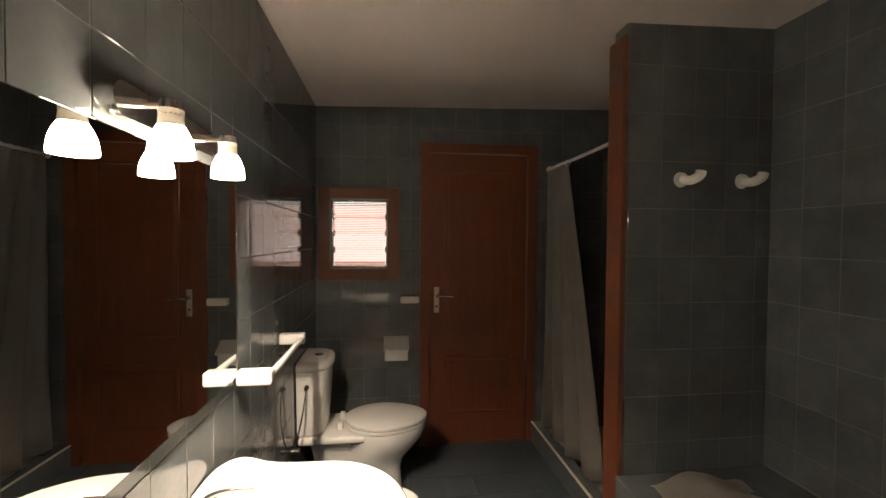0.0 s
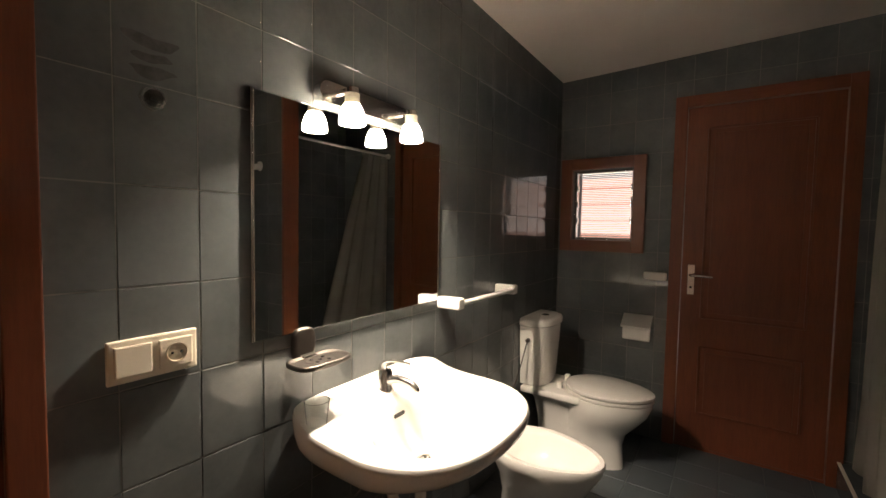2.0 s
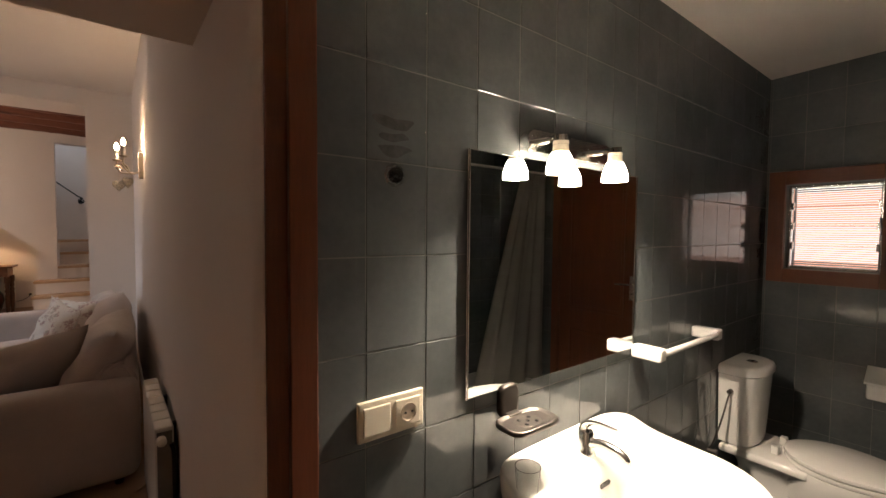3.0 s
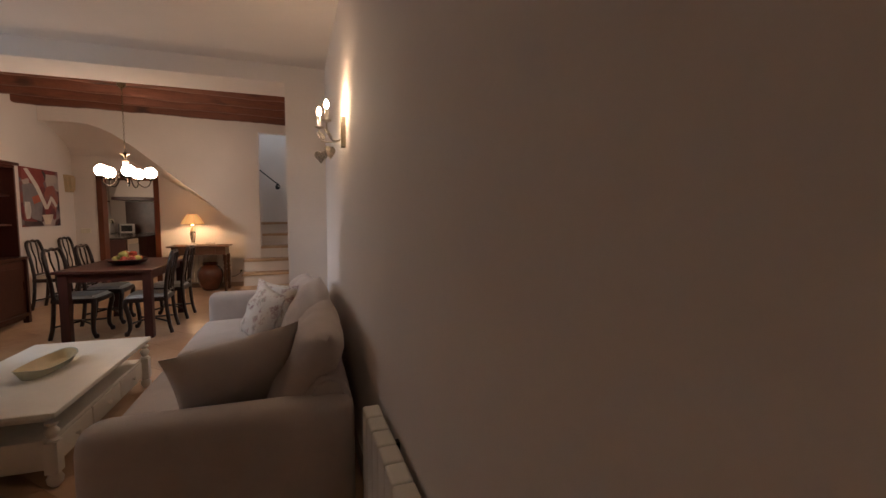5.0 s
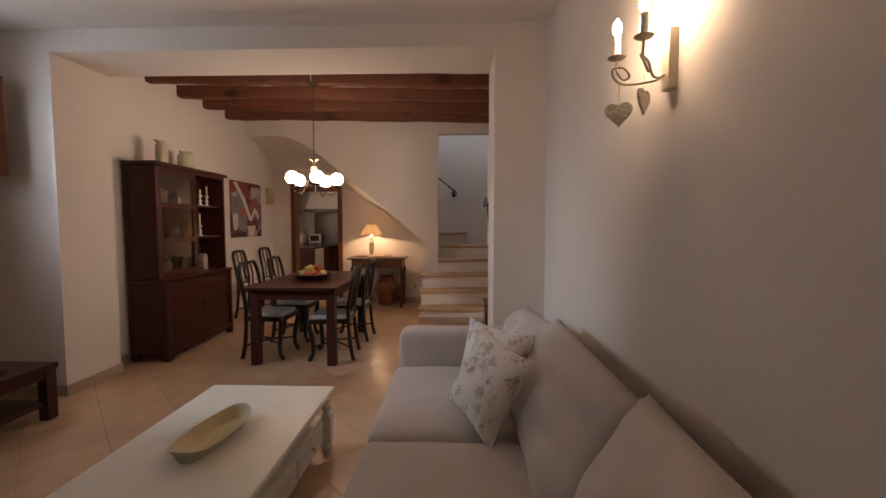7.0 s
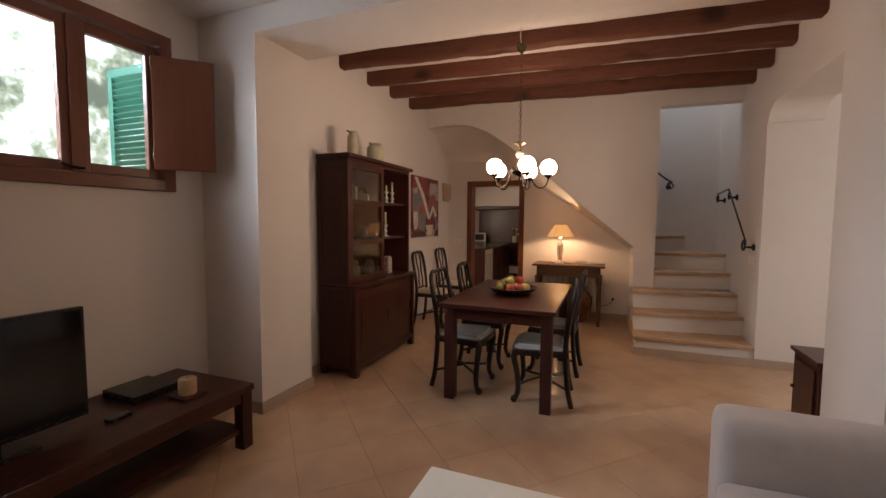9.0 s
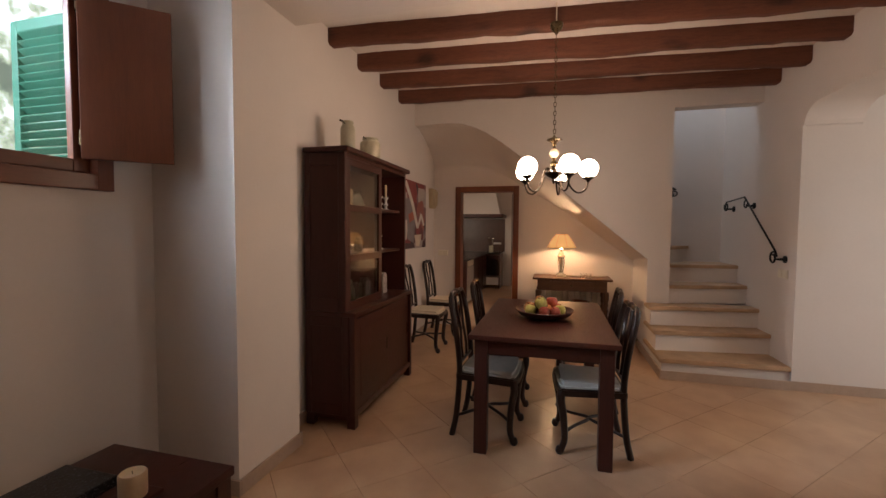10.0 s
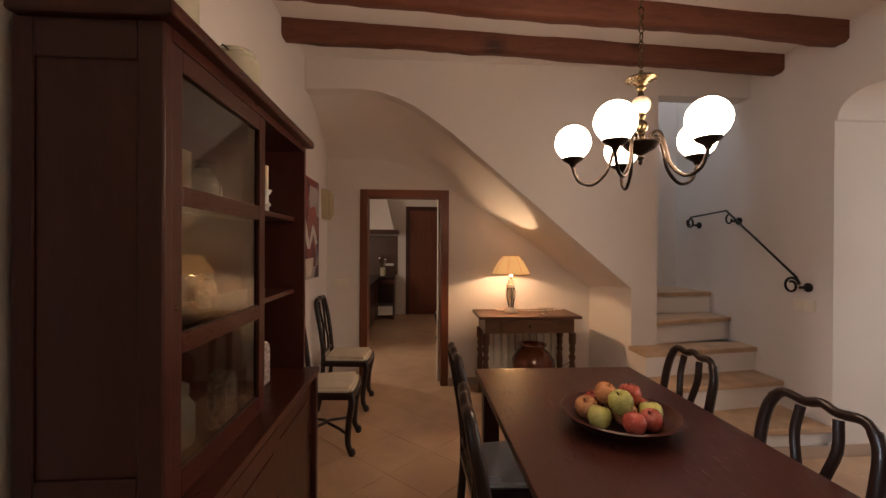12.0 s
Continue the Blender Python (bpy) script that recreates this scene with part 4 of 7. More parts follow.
# two porcelain hooks on the partition
for x in (1.764, 2.06):
    hk = thing("robe_hook", Matrix(), "white porcelain robe hook on the partition", "hook", "robe hooks")
    part("base", lathe(bmesh.new(), [(0.0, -0.012), (0.030, -0.010), (0.034, 0.0)], (x - 0.02, 1.998, 1.712), 18, "y"), WHITE_CER, hk, smooth=60)
    part("knob", tube(bmesh.new(), smooth_path([(x - 0.02, 1.995, 1.712), (x, 1.965, 1.705), (x + 0.025, 1.945, 1.722), (x + 0.032, 1.942, 1.742)], 4), 0.020, 12, 0.022), WHITE_CER, hk, smooth=60)

# tiled ledge in the corner with a folded cloth on it
W_LEDGE = solid("tiled_ledge", B(1.46, 2.19, 1.15, 1.995, 0.0, 0.425, bevel=0.006), BATH_TILE, "low blue-grey tiled ledge beside the shower partition", "ledge")
bm = bmesh.new()
n = 12
g2 = [[bm.verts.new((1.56 + 0.40 * i / n, 1.50 + 0.40 * j / n, 0.428 + 0.05 * (0.5 + 0.5 * math.sin(i * 0.6 + 0.4 * j)) * (1 - (abs(2 * i / n - 1)) ** 4) + 0.012 * math.sin(j * 1.3))) for j in range(n + 1)] for i in range(n + 1)]
for i in range(n):
    for j in range(n):
        bm.faces.new((g2[i][j], g2[i + 1][j], g2[i + 1][j + 1], g2[i][j + 1]))
bmesh.ops.solidify(bm, geom=list(bm.faces), thickness=0.018)
solid("folded_towel", bm, CURTAIN, "pale grey folded towel lying on the tiled ledge", "towel", smooth=70)

# ---- living room ----


def cushion(bm, w, h, t, n=12, pinch=0.09, wrinkle=0.004, seed=0, plump=0.5):
    """A pillow lying in x-y, w by h, t thick, with pinched corners."""
    sides = []
    for s in (1, -1):
        gr = []
        for i in range(n + 1):
            row = []
            for j in range(n + 1):
                u, v = 2 * i / n - 1, 2 * j / n - 1
                edge = max(0.0, (1 - u ** 4) * (1 - v ** 4)) ** plump
                pin = 1 - pinch * (1 - v * v) * abs(u) ** 3
                pin2 = 1 - pinch * (1 - u * u) * abs(v) ** 3
                z = s * (t / 2) * edge + wrinkle * noise.noise((u * 2.1 + seed, v * 2.3, s * 3.0 + seed)) * edge
                row.append(bm.verts.new((u * w / 2 * pin, v * h / 2 * pin2, z)))
            gr.append(row)
        sides.append(gr)
    for k, gr in enumerate(sides):
        for i in range(n):
            for j in range(n):
                q = (gr[i][j], gr[i + 1][j], gr[i + 1][j + 1], gr[i][j + 1])
                bm.faces.new(q if k == 0 else q[::-1])
    bmesh.ops.remove_doubles(bm, verts=bm.verts, dist=0.0008)
    return bm


def soft_box(bm, x0, x1, y0, y1, z0, z1, r=0.06, seg=5, crown=0.0):
    box(bm, x0, x1, y0, y1, z0, z1, bevel=r, seg=seg)
    if crown:
        cx, cy = (x0 + x1) / 2, (y0 + y1) / 2
        for v in bm.verts:
            if v.co.z > (z0 + z1) / 2:
                u, w = (v.co.x - cx) / (x1 - x0) * 2, (v.co.y - cy) / (y1 - y0) * 2
                v.co.z += crown * max(0, 1 - u * u) * max(0, 1 - w * w)
    return bm


FLORAL = Nodes("floral_cushion_cloth")
_at = FLORAL.coords((1, 1, 1))
_v = FLORAL.add("TexVoronoi", Scale=15.0)
FLORAL.link(FLORAL.mix(0.10, _at, FLORAL.add("TexNoise", Scale=9.0, Detail=4.0).outputs[1]), _v.inputs["Vector"])
_petal = FLORAL.noise(_at, 85, 4, 0.7)
_mask = FLORAL.ramp(FLORAL.mix(0.55, _v.outputs[0], _petal), (0.40, (0.85, 0.85, 0.85)), (0.49, (0, 0, 0)))
_tint = FLORAL.ramp(FLORAL.noise(_at, 15, 2), (0.38, (0.36, 0.22, 0.23)), (0.5, (0.52, 0.38, 0.36)), (0.62, (0.38, 0.36, 0.31)))
FLORAL.bump(FLORAL.noise(_at, 260, 2), 0.3, 0.001)
FLORAL = FLORAL.set(Base_Color=FLORAL.mix(_mask, (0.76, 0.72, 0.68), _tint), Roughness=0.95)

sofa = thing("sofa", Matrix(), "beige linen two-seat sofa with loose cushions against the wall", "sofa")
part("base", soft_box(bmesh.new(), -4.58, -2.08, -0.70, 0.20, 0.05, 0.30, 0.03), LINEN, sofa, smooth=60)
part("arm", soft_box(bmesh.new(), -4.68, -4.46, -0.765, 0.235, 0.04, 0.655, 0.07), LINEN, sofa, smooth=60)
part("arm", soft_box(bmesh.new(), -2.225, -2.035, -0.735, 0.262, 0.04, 0.600, 0.09, 6), LINEN, sofa, smooth=60)
bm = prism(bmesh.new(), [(0.02, 0.28), (0.03, 0.52), (0.085, 0.655), (0.15, 0.685), (0.215, 0.665), (0.262, 0.56), (0.270, 0.28)], -4.52, -2.13, "x")
bmesh.ops.bevel(bm, geom=list(bm.edges), offset=0.022, segments=3, affect="EDGES")
part("back_frame", bm, LINEN, sofa, smooth=60)
for x0, x1, k in ((-4.455, -3.51, 0), (-3.495, -2.225, 1)):
    bm = soft_box(bmesh.new(), x0, x1, -0.785, 0.02, 0.285, 0.425, 0.055, 5)
    bmesh.ops.subdivide_edges(bm, edges=[e for e in bm.edges if e.calc_length() > 0.3], cuts=9, use_grid_fill=True)
    for v in bm.verts:
        u, w = (2 * v.co.x - x0 - x1) / (x1 - x0), (v.co.y + 0.3825) / 0.4025
        puff = max(0.0, 1 - u ** 4) * max(0.0, 1 - w ** 4)
        if v.co.z > 0.40:
            v.co.z += 0.030 * puff + 0.006 * noise.noise((v.co.x * 5, v.co.y * 5, k))
    part("seat_cushion", bm, LINEN, sofa, "plump loose seat cushion", smooth=60)
for k, (x, y, z, w, h, rx, rz) in enumerate(((-4.15, 0.03, 0.610, 0.66, 0.48, 60, 10), (-3.42, 0.060, 0.622, 1.16, 0.52, 63, -1), (-2.56, 0.070, 0.620, 0.84, 0.53, 64, -3))):
    c = part("back_cushion", cushion(bmesh.new(), w, h, 0.25, 28, 0.03, 0.034, k * 5.1, 0.55), LINEN, sofa, "plump loose back cushion", smooth=70)
    c.matrix_basis = pose(x, y, z, rx, 0, rz)
for x in (-4.55, -2.13):
    for y in (-0.66, 0.16):
        part("foot", lathe(bmesh.new(), [(0.02, 0.0), (0.028, 0.05)], (x, y, 0), 12), DARK_Z, sofa)


def facing(centre, u, v):
    """A pose at centre whose x runs along u and whose y leans along v."""
    u = Vector(u).normalized()
    w = u.cross(Vector(v)).normalized()
    v = w.cross(u)
    m = Matrix((u, v, w)).transposed().to_4x4()
    m.translation = centre
    return m


for k, (c, u, v) in enumerate((((-3.885, -0.185, 0.625), (0.21, 0.23, -0.02), (-0.02, 0.10, 0.31)), ((-3.595, -0.238, 0.645), (0.344, 0.158, -0.06), (0.0, 0.165, 0.345)))):
    solid("floral_cushion", cushion(bmesh.new(), 0.44, 0.43, 0.14, 20, 0.12, 0.026, 20 + k * 7, 0.85), FLORAL, "white cushion with a faded floral print lying on the sofa", "cushion", "floral cushions", smooth=70, at=facing(c, u, v))
solid("linen_cushion", cushion(bmesh.new(), 0.56, 0.50, 0.19, 20, 0.08, 0.022, 3, 0.8), LINEN, "plain beige linen cushion leaning against the sofa arm", "cushion", smooth=70, at=facing((-2.405, -0.225, 0.605), (-0.14, 0.53, 0.09), (0.16, 0.05, 0.38)))

# coffee table
ct = thing("coffee_table", Matrix(), "white painted wooden coffee table with drawers and turned posts", "coffee table")
part("top", B(-4.140, -2.78, -1.845, -1.108, 0.372, 0.402, bevel=0.008, seg=3), WHITE_WOOD, ct, smooth=40)
part("upper_frame", B(-4.10, -2.85, -1.80, -1.165, 0.335, 0.372), WHITE_WOOD, ct)
part("drawer_box", B(-4.10, -2.85, -1.78, -1.170, 0.08, 0.235, bevel=0.004), WHITE_WOOD, ct)
for x in (-4.115, -2.835):
    for y in (-1.815, -1.150):
        prof = [(0.026, 0.235), (0.030, 0.245), (0.018, 0.255), (0.028, 0.275), (0.032, 0.290), (0.022, 0.305), (0.016, 0.315), (0.028, 0.325), (0.028, 0.338)]
        part("turned_post", lathe(bmesh.new(), prof, (x, y, 0), 16), WHITE_WOOD, ct, smooth=50)
        part("corner_block", B(x - 0.030, x + 0.030, y - 0.030, y + 0.030, 0.075, 0.237, bevel=0.004), WHITE_WOOD, ct)
        part("bun_foot", lathe(bmesh.new(), [(0.016, 0.0), (0.032, 0.02), (0.036, 0.045), (0.024, 0.068), (0.030, 0.076)], (x, y, 0), 16), WHITE_WOOD, ct, smooth=50)
for k in range(3):
    x0 = -4.06 + k * 0.40
    d = part("drawer_front", B(x0, x0 + 0.385, -1.170, -1.156, 0.100, 0.218, bevel=0.005), WHITE_WOOD, ct)
    part("drawer_knob", lathe(bmesh.new(), [(0.008, 0.0), (0.006, 0.010), (0.014, 0.016), (0.012, 0.026)], (x0 + 0.19, -1.157, 0.16), 14, "y"), WHITE_WOOD, d, smooth=50)
# oval tray on it
bm = bmesh.new()
n, rings = 36, []
for lx, ly, z in ((0.225, 0.070, 0.0), (0.262, 0.105, 0.045), (0.268, 0.110, 0.048), (0.258, 0.100, 0.044), (0.215, 0.062, 0.010)):
    ring = []
    for i in range(n):
        a = 2 * math.pi * i / n
        c, s = math.cos(a), math.sin(a)
        ring.append(bm.verts.new((lx * math.copysign(abs(c) ** 0.75, c), ly * math.copysign(abs(s) ** 0.85, s), z + 0.022 * abs(c) ** 4 * (z > 0.02))))
    rings.append(ring)
for a, b in zip(rings, rings[1:]):
    for i in range(n):
        bm.faces.new((a[i], a[(i + 1) % n], b[(i + 1) % n], b[i]))
bm.faces.new(rings[0][::-1])
bm.faces.new(rings[-1])
tray = solid("oval_bowl", bm, GREY_ST, "long oval sage-green wooden bowl with ochre inside", "bowl", smooth=50, at=pose(-3.50, -1.47, 0.403, 0, 0, -4) @ Matrix.Diagonal((0.86, 0.92, 1, 1)))
tray.data.materials.append(TRAY_IN)
for f in tray.data.polygons:
    if f.center.z < 0.05 and f.normal.z > 0.15:
        f.material_index = 1

# radiator under the passage end of the wall
rad = thing("radiator", pose(-1.558, 0.314, 0, 0, 0, 1.6), "white aluminium sectional radiator on the living room wall", "radiator")
for i in range(7):
    x = -0.357 + i * 0.102
    part("section", B(x, x + 0.0985, -0.033, 0.033, 0.09, 0.628, bevel=0.011, seg=3), RAD_WHITE, rad, smooth=40)
# thin dark plate paints the shade in the radiator's end
part("end_opening", B(0.3532, 0.3555, -0.026, 0.026, 0.12, 0.612, bevel=0.0008, seg=1), plain("end_shade_grey", (0.17, 0.15, 0.135), 0.7, 0.2, 9), rad, "dark plate for the shaded hollow end of the last section")
part("valve", lathe(bmesh.new(), [(0.010, 0.0), (0.017, 0.008), (0.017, 0.040), (0.010, 0.045)], (0.355, -0.012, 0.585), 14, "x"), RAD_WHITE, rad, "white valve head", smooth=40)
part("pipe", tube(bmesh.new(), smooth_path([(0.362, 0.022, 0.56), (0.372, 0.030, 0.50), (0.372, 0.030, 0.20), (0.372, 0.030, 0.0)], 5), 0.009, 8), IRON, rad, "dark feed pipe", smooth=60)
for x in (-0.12, 0.24):
    part("bracket", B(x, x + 0.03, 0.033, 0.054, 0.50, 0.605, bevel=0.003), IRON, rad, "dark iron wall bracket")

# sconce with two candle bulbs
sc = thing("wall_sconce", pose(-3.125, -0.014, 0), "cream wrought-metal wall sconce with two lit candle bulbs", "wall lamp")
part("back_plate", B(-0.026, 0.026, 0.315, 0.350, 1.812, 2.005, bevel=0.005), CREAM_MET, sc)
for dx, y, z in ((-0.075, 0.188, 1.940), (0.040, 0.228, 1.962)):
    s_ = math.copysign(1, dx)
    pts = [(0, 0.318, 1.862), (dx * 0.35, 0.285, 1.848), (dx * 0.9, y + 0.03, 1.852), (dx + s_ * 0.026, y + 0.005, 1.880), (dx + s_ * 0.006, y - 0.012, 1.908), (dx - s_ * 0.026, y + 0.012, 1.902), (dx - s_ * 0.034, y + 0.03, 1.872), (dx - s_ * 0.010, y + 0.02, 1.868), (dx, y, 1.900), (dx, y, z)]
    a = part("arm", tube(bmesh.new(), smooth_path(pts, 5), 0.0045, 8), CREAM_MET, sc, smooth=60)
    part("drip_pan", lathe(bmesh.new(), [(0.006, 0.0), (0.026, 0.006), (0.031, 0.011), (0.026, 0.010), (0.010, 0.005)], (dx, y, z - 0.005), 20), CREAM_MET, a, smooth=50)
    part("candle_sleeve", lathe(bmesh.new(), [(0.0125, 0.004), (0.0125, 0.078), (0.008, 0.080)], (dx, y, z), 14), WHITE_CER, a, "ivory candle sleeve", smooth=40)
    part("bulb", lathe(bmesh.new(), [(0.007, 0.080), (0.013, 0.090), (0.0155, 0.102), (0.012, 0.118), (0.005, 0.130), (0.001, 0.135)], (dx, y, z), 14), BULB, a, "lit flame-shaped bulb", smooth=60)
WICKER = plain("whitewashed_wicker", (0.60, 0.54, 0.46), 0.8, 0.35, 70, bump=0.8)
for dx, y, z, rz in ((-0.075, 0.198, 1.758, 66), (0.000, 0.250, 1.780, -46)):
    bm = bmesh.new()
    heart = []
    for i in range(28):
        t = 2 * math.pi * i / 28
        heart.append((0.0027 * 16 * math.sin(t) ** 3, 0.0027 * (13 * math.cos(t) - 5 * math.cos(2 * t) - 2 * math.cos(3 * t) - math.cos(4 * t))))
    prism(bm, heart, -0.004, 0.004, "y")
    hb = part("heart_pendant", bm, WICKER, sc, "pale woven heart hanging from the sconce", smooth=40)
    hb.matrix_basis = pose(dx, y, z, 0, 0, rz)
    rim = [(p[0], 0.0, p[1]) for p in heart]
    part("rim", tube(bmesh.new(), rim + rim[:1], 0.0042, 6), WICKER, hb, smooth=60)
    for k in range(3):
        c = [((k - 1) * 0.018 + 0.011 * math.cos(a), -0.004, 0.004 - 0.010 * abs(k - 1) + 0.012 * math.sin(a)) for a in (2 * math.pi * i / 12 for i in range(13))]
        part("scroll", tube(bmesh.new(), c, 0.003, 6), WICKER, hb, smooth=60)
    part("string", tube(bmesh.new(), [(dx, y, z + 0.018), (dx * 0.95, y, 1.862)], 0.001, 5), CREAM_MET, sc)

# TV bench, screen, set-top box, candle
tb = thing("tv_bench", Matrix(), "low dark-stained wooden television bench", "tv bench")
part("top", B(-4.545, -3.0, -3.90, -3.215, 0.355, 0.395, bevel=0.006), DARK, tb)
part("shelf", B(-4.50, -3.04, -3.86, -3.25, 0.10, 0.13, bevel=0.004), DARK, tb)
part("apron", B(-4.46, -3.08, -3.26, -3.235, 0.295, 0.355), DARK, tb)
part("apron", B(-4.525, -4.50, -3.84, -3.28, 0.295, 0.355), DARK, tb)
for x in (-4.535, -3.08):
    for y in (-3.89, -3.295):
        part("leg", B(x, x + 0.075, y, y + 0.07, 0.0, 0.355, bevel=0.005), DARK_Z, tb)
tv = thing("television", Matrix(), "black flat-screen television on the low bench", "television")
part("screen_case", B(-3.835, -2.98, -3.58, -3.545, 0.45, 0.985, bevel=0.006), BLACK_PL, tv)
part("screen", B(-3.82, -2.995, -3.545, -3.543, 0.475, 0.970), SCREEN, tv, "dark switched-off screen")
part("stand", B(-3.62, -3.33, -3.66, -3.48, 0.396, 0.412, bevel=0.004), BLACK_PL, tv)
part("neck", B(-3.52, -3.43, -3.585, -3.56, 0.41, 0.50), BLACK_PL, tv)
solid("set_top_box", B(-4.30, -4.05, -3.83, -3.555, 0.396, 0.440, bevel=0.004), BLACK_PL, "flat black set-top box on the bench", "set-top box")
solid("remote_control", B(-3.98, -3.87, -3.50, -3.455, 0.396, 0.415, bevel=0.005), BLACK_PL, "small black remote control on the bench", "remote control")
cd = thing("pillar_candle", Matrix(), "thick ivory pillar candle on a dark saucer", "candle")
part("saucer", B(-4.32, -4.18, -3.48, -3.34, 0.396, 0.412, bevel=0.005), DARK, cd, "dark square wooden saucer")
part("wax", lathe(bmesh.new(), [(0.045, 0.0), (0.047, 0.01), (0.047, 0.085), (0.042, 0.092), (0.03, 0.086), (0.0, 0.084)], (-4.25, -3.41, 0.412), 24, close=False), plain("tan_wax", (0.50, 0.36, 0.22), 0.5, 0.1, 12, Subsurface_Weight=0.15), cd, smooth=50)
part("wick", tube(bmesh.new(), [(-4.25, -3.41, 0.494), (-4.248, -3.41, 0.508)], 0.0015, 6), BLACK_PL, cd)

# casement window with inner shutter and green louvred outer shutter
w2 = tagged(thing("window_2", Matrix(), "two-leaf wooden casement window with an open inner shutter", "window"), kind="structure")
frame_boxes(w2, "window_frame", -4.645, -3.485, 1.595, 2.625, 0.075, -4.055, -3.985, DOOR, DOOR_X)
for x0, x1 in ((-4.570, -4.095), (-4.090, -3.565)):
    sash = part("sash", B(x0, x0 + 0.07, -4.075, -4.035, 1.675, 2.545, bevel=0.005), DOOR, w2)
    part("stile", B(x1 - 0.07, x1, -4.075, -4.035, 1.675, 2.545, bevel=0.005), DOOR, sash)
    part("rail", B(x0 + 0.07, x1 - 0.07, -4.075, -4.035, 1.675, 1.735, bevel=0.005), DOOR_X, sash)
    part("rail", B(x0 + 0.07, x1 - 0.07, -4.075, -4.035, 2.475, 2.545, bevel=0.005), DOOR_X, sash)
    p = part("pane", B(x0 + 0.065, x1 - 0.065, -4.058, -4.054, 1.73, 2.48), GLASS, sash, "clear window pane")
    p.visible_shadow = False
part("bolt", tube(bmesh.new(), smooth_path([(-4.12, -4.02, 1.70), (-4.09, -4.00, 1.695), (-4.04, -3.99, 1.70), (-4.00, -4.0, 1.715)], 4), 0.009, 8), IRON, w2, "black iron window bolt")
part("astragal", B(-4.12, -4.065, -4.035, -4.020, 1.675, 2.545, bevel=0.006), DOOR, w2)
ishut = part("inner_shutter", B(0.0, 0.36, -0.012, 0.012, 0.0, 0.735, bevel=0.004), DOOR, w2, "open inner shutter board")
ishut.matrix_basis = pose(-4.515, -4.005, 1.735, 0, 0, 133)
for z in (1.80, 2.40):
    part("hinge", lathe(bmesh.new(), [(0.008, 0.0), (0.008, 0.07)], (-4.522, -4.015, z), 10), BRASS, w2)
os_ = thing("outer_shutter", pose(-4.735, -4.34, 1.66, 0, 0, -90), "green painted louvred shutter, half open outside", "shutter")
for x in (0.0, 0.41):
    part("stile", B(x, x + 0.05, -0.02, 0.02, 0.0, 0.88, bevel=0.004), GREEN, os_)
for z in (0.0, 0.82):
    part("rail", B(0.05, 0.41, -0.02, 0.02, z, z + 0.06, bevel=0.004), GREEN, os_)
slat = mesh_of(B(-0.18, 0.18, -0.022, 0.022, -0.004, 0.004), "slat", GREEN)
for i in range(17):
    piece("slat", slat, os_, pose(0.23, 0, 0.085 + i * 0.045, 38))
# what is seen outside: garden in dark and pale patches, its daylight put in as emission
GARDEN = Nodes("glowing_garden_backdrop")
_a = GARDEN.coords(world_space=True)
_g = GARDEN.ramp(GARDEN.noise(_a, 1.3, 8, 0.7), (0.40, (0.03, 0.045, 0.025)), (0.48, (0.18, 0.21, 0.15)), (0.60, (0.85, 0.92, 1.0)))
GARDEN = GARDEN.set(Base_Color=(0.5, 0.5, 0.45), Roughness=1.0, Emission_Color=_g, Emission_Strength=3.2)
solid("backdrop_garden", B(-16, 8, -9.1, -9.0, -1.0, 7.0), GARDEN, "garden backdrop outside the window, glowing in place of daylight", "backdrop", kind="structure")

# ---- dining room ----
dt = thing("dining_table", Matrix(), "dark mahogany-stained rectangular dining table with square legs", "dining table")
part("tabletop", B(-7.03, -5.582, -2.402, -1.515, 0.742, 0.772, bevel=0.005, seg=2), DARK, dt)
for y in (-2.345, -1.600):
    part("apron", B(-6.94, -5.67, y, y + 0.025, 0.645, 0.742), DARK, dt)
for x in (-6.965, -5.670):
    part("apron", B(x, x + 0.025, -2.32, -1.60, 0.645, 0.742), DARK, dt)
for x in (-6.98, -5.715):
    for y in (-2.372, -1.625):
        part("leg", B(x, x + 0.082, y, y + 0.082, 0.0, 0.742, bevel=0.004), DARK_Z, dt)


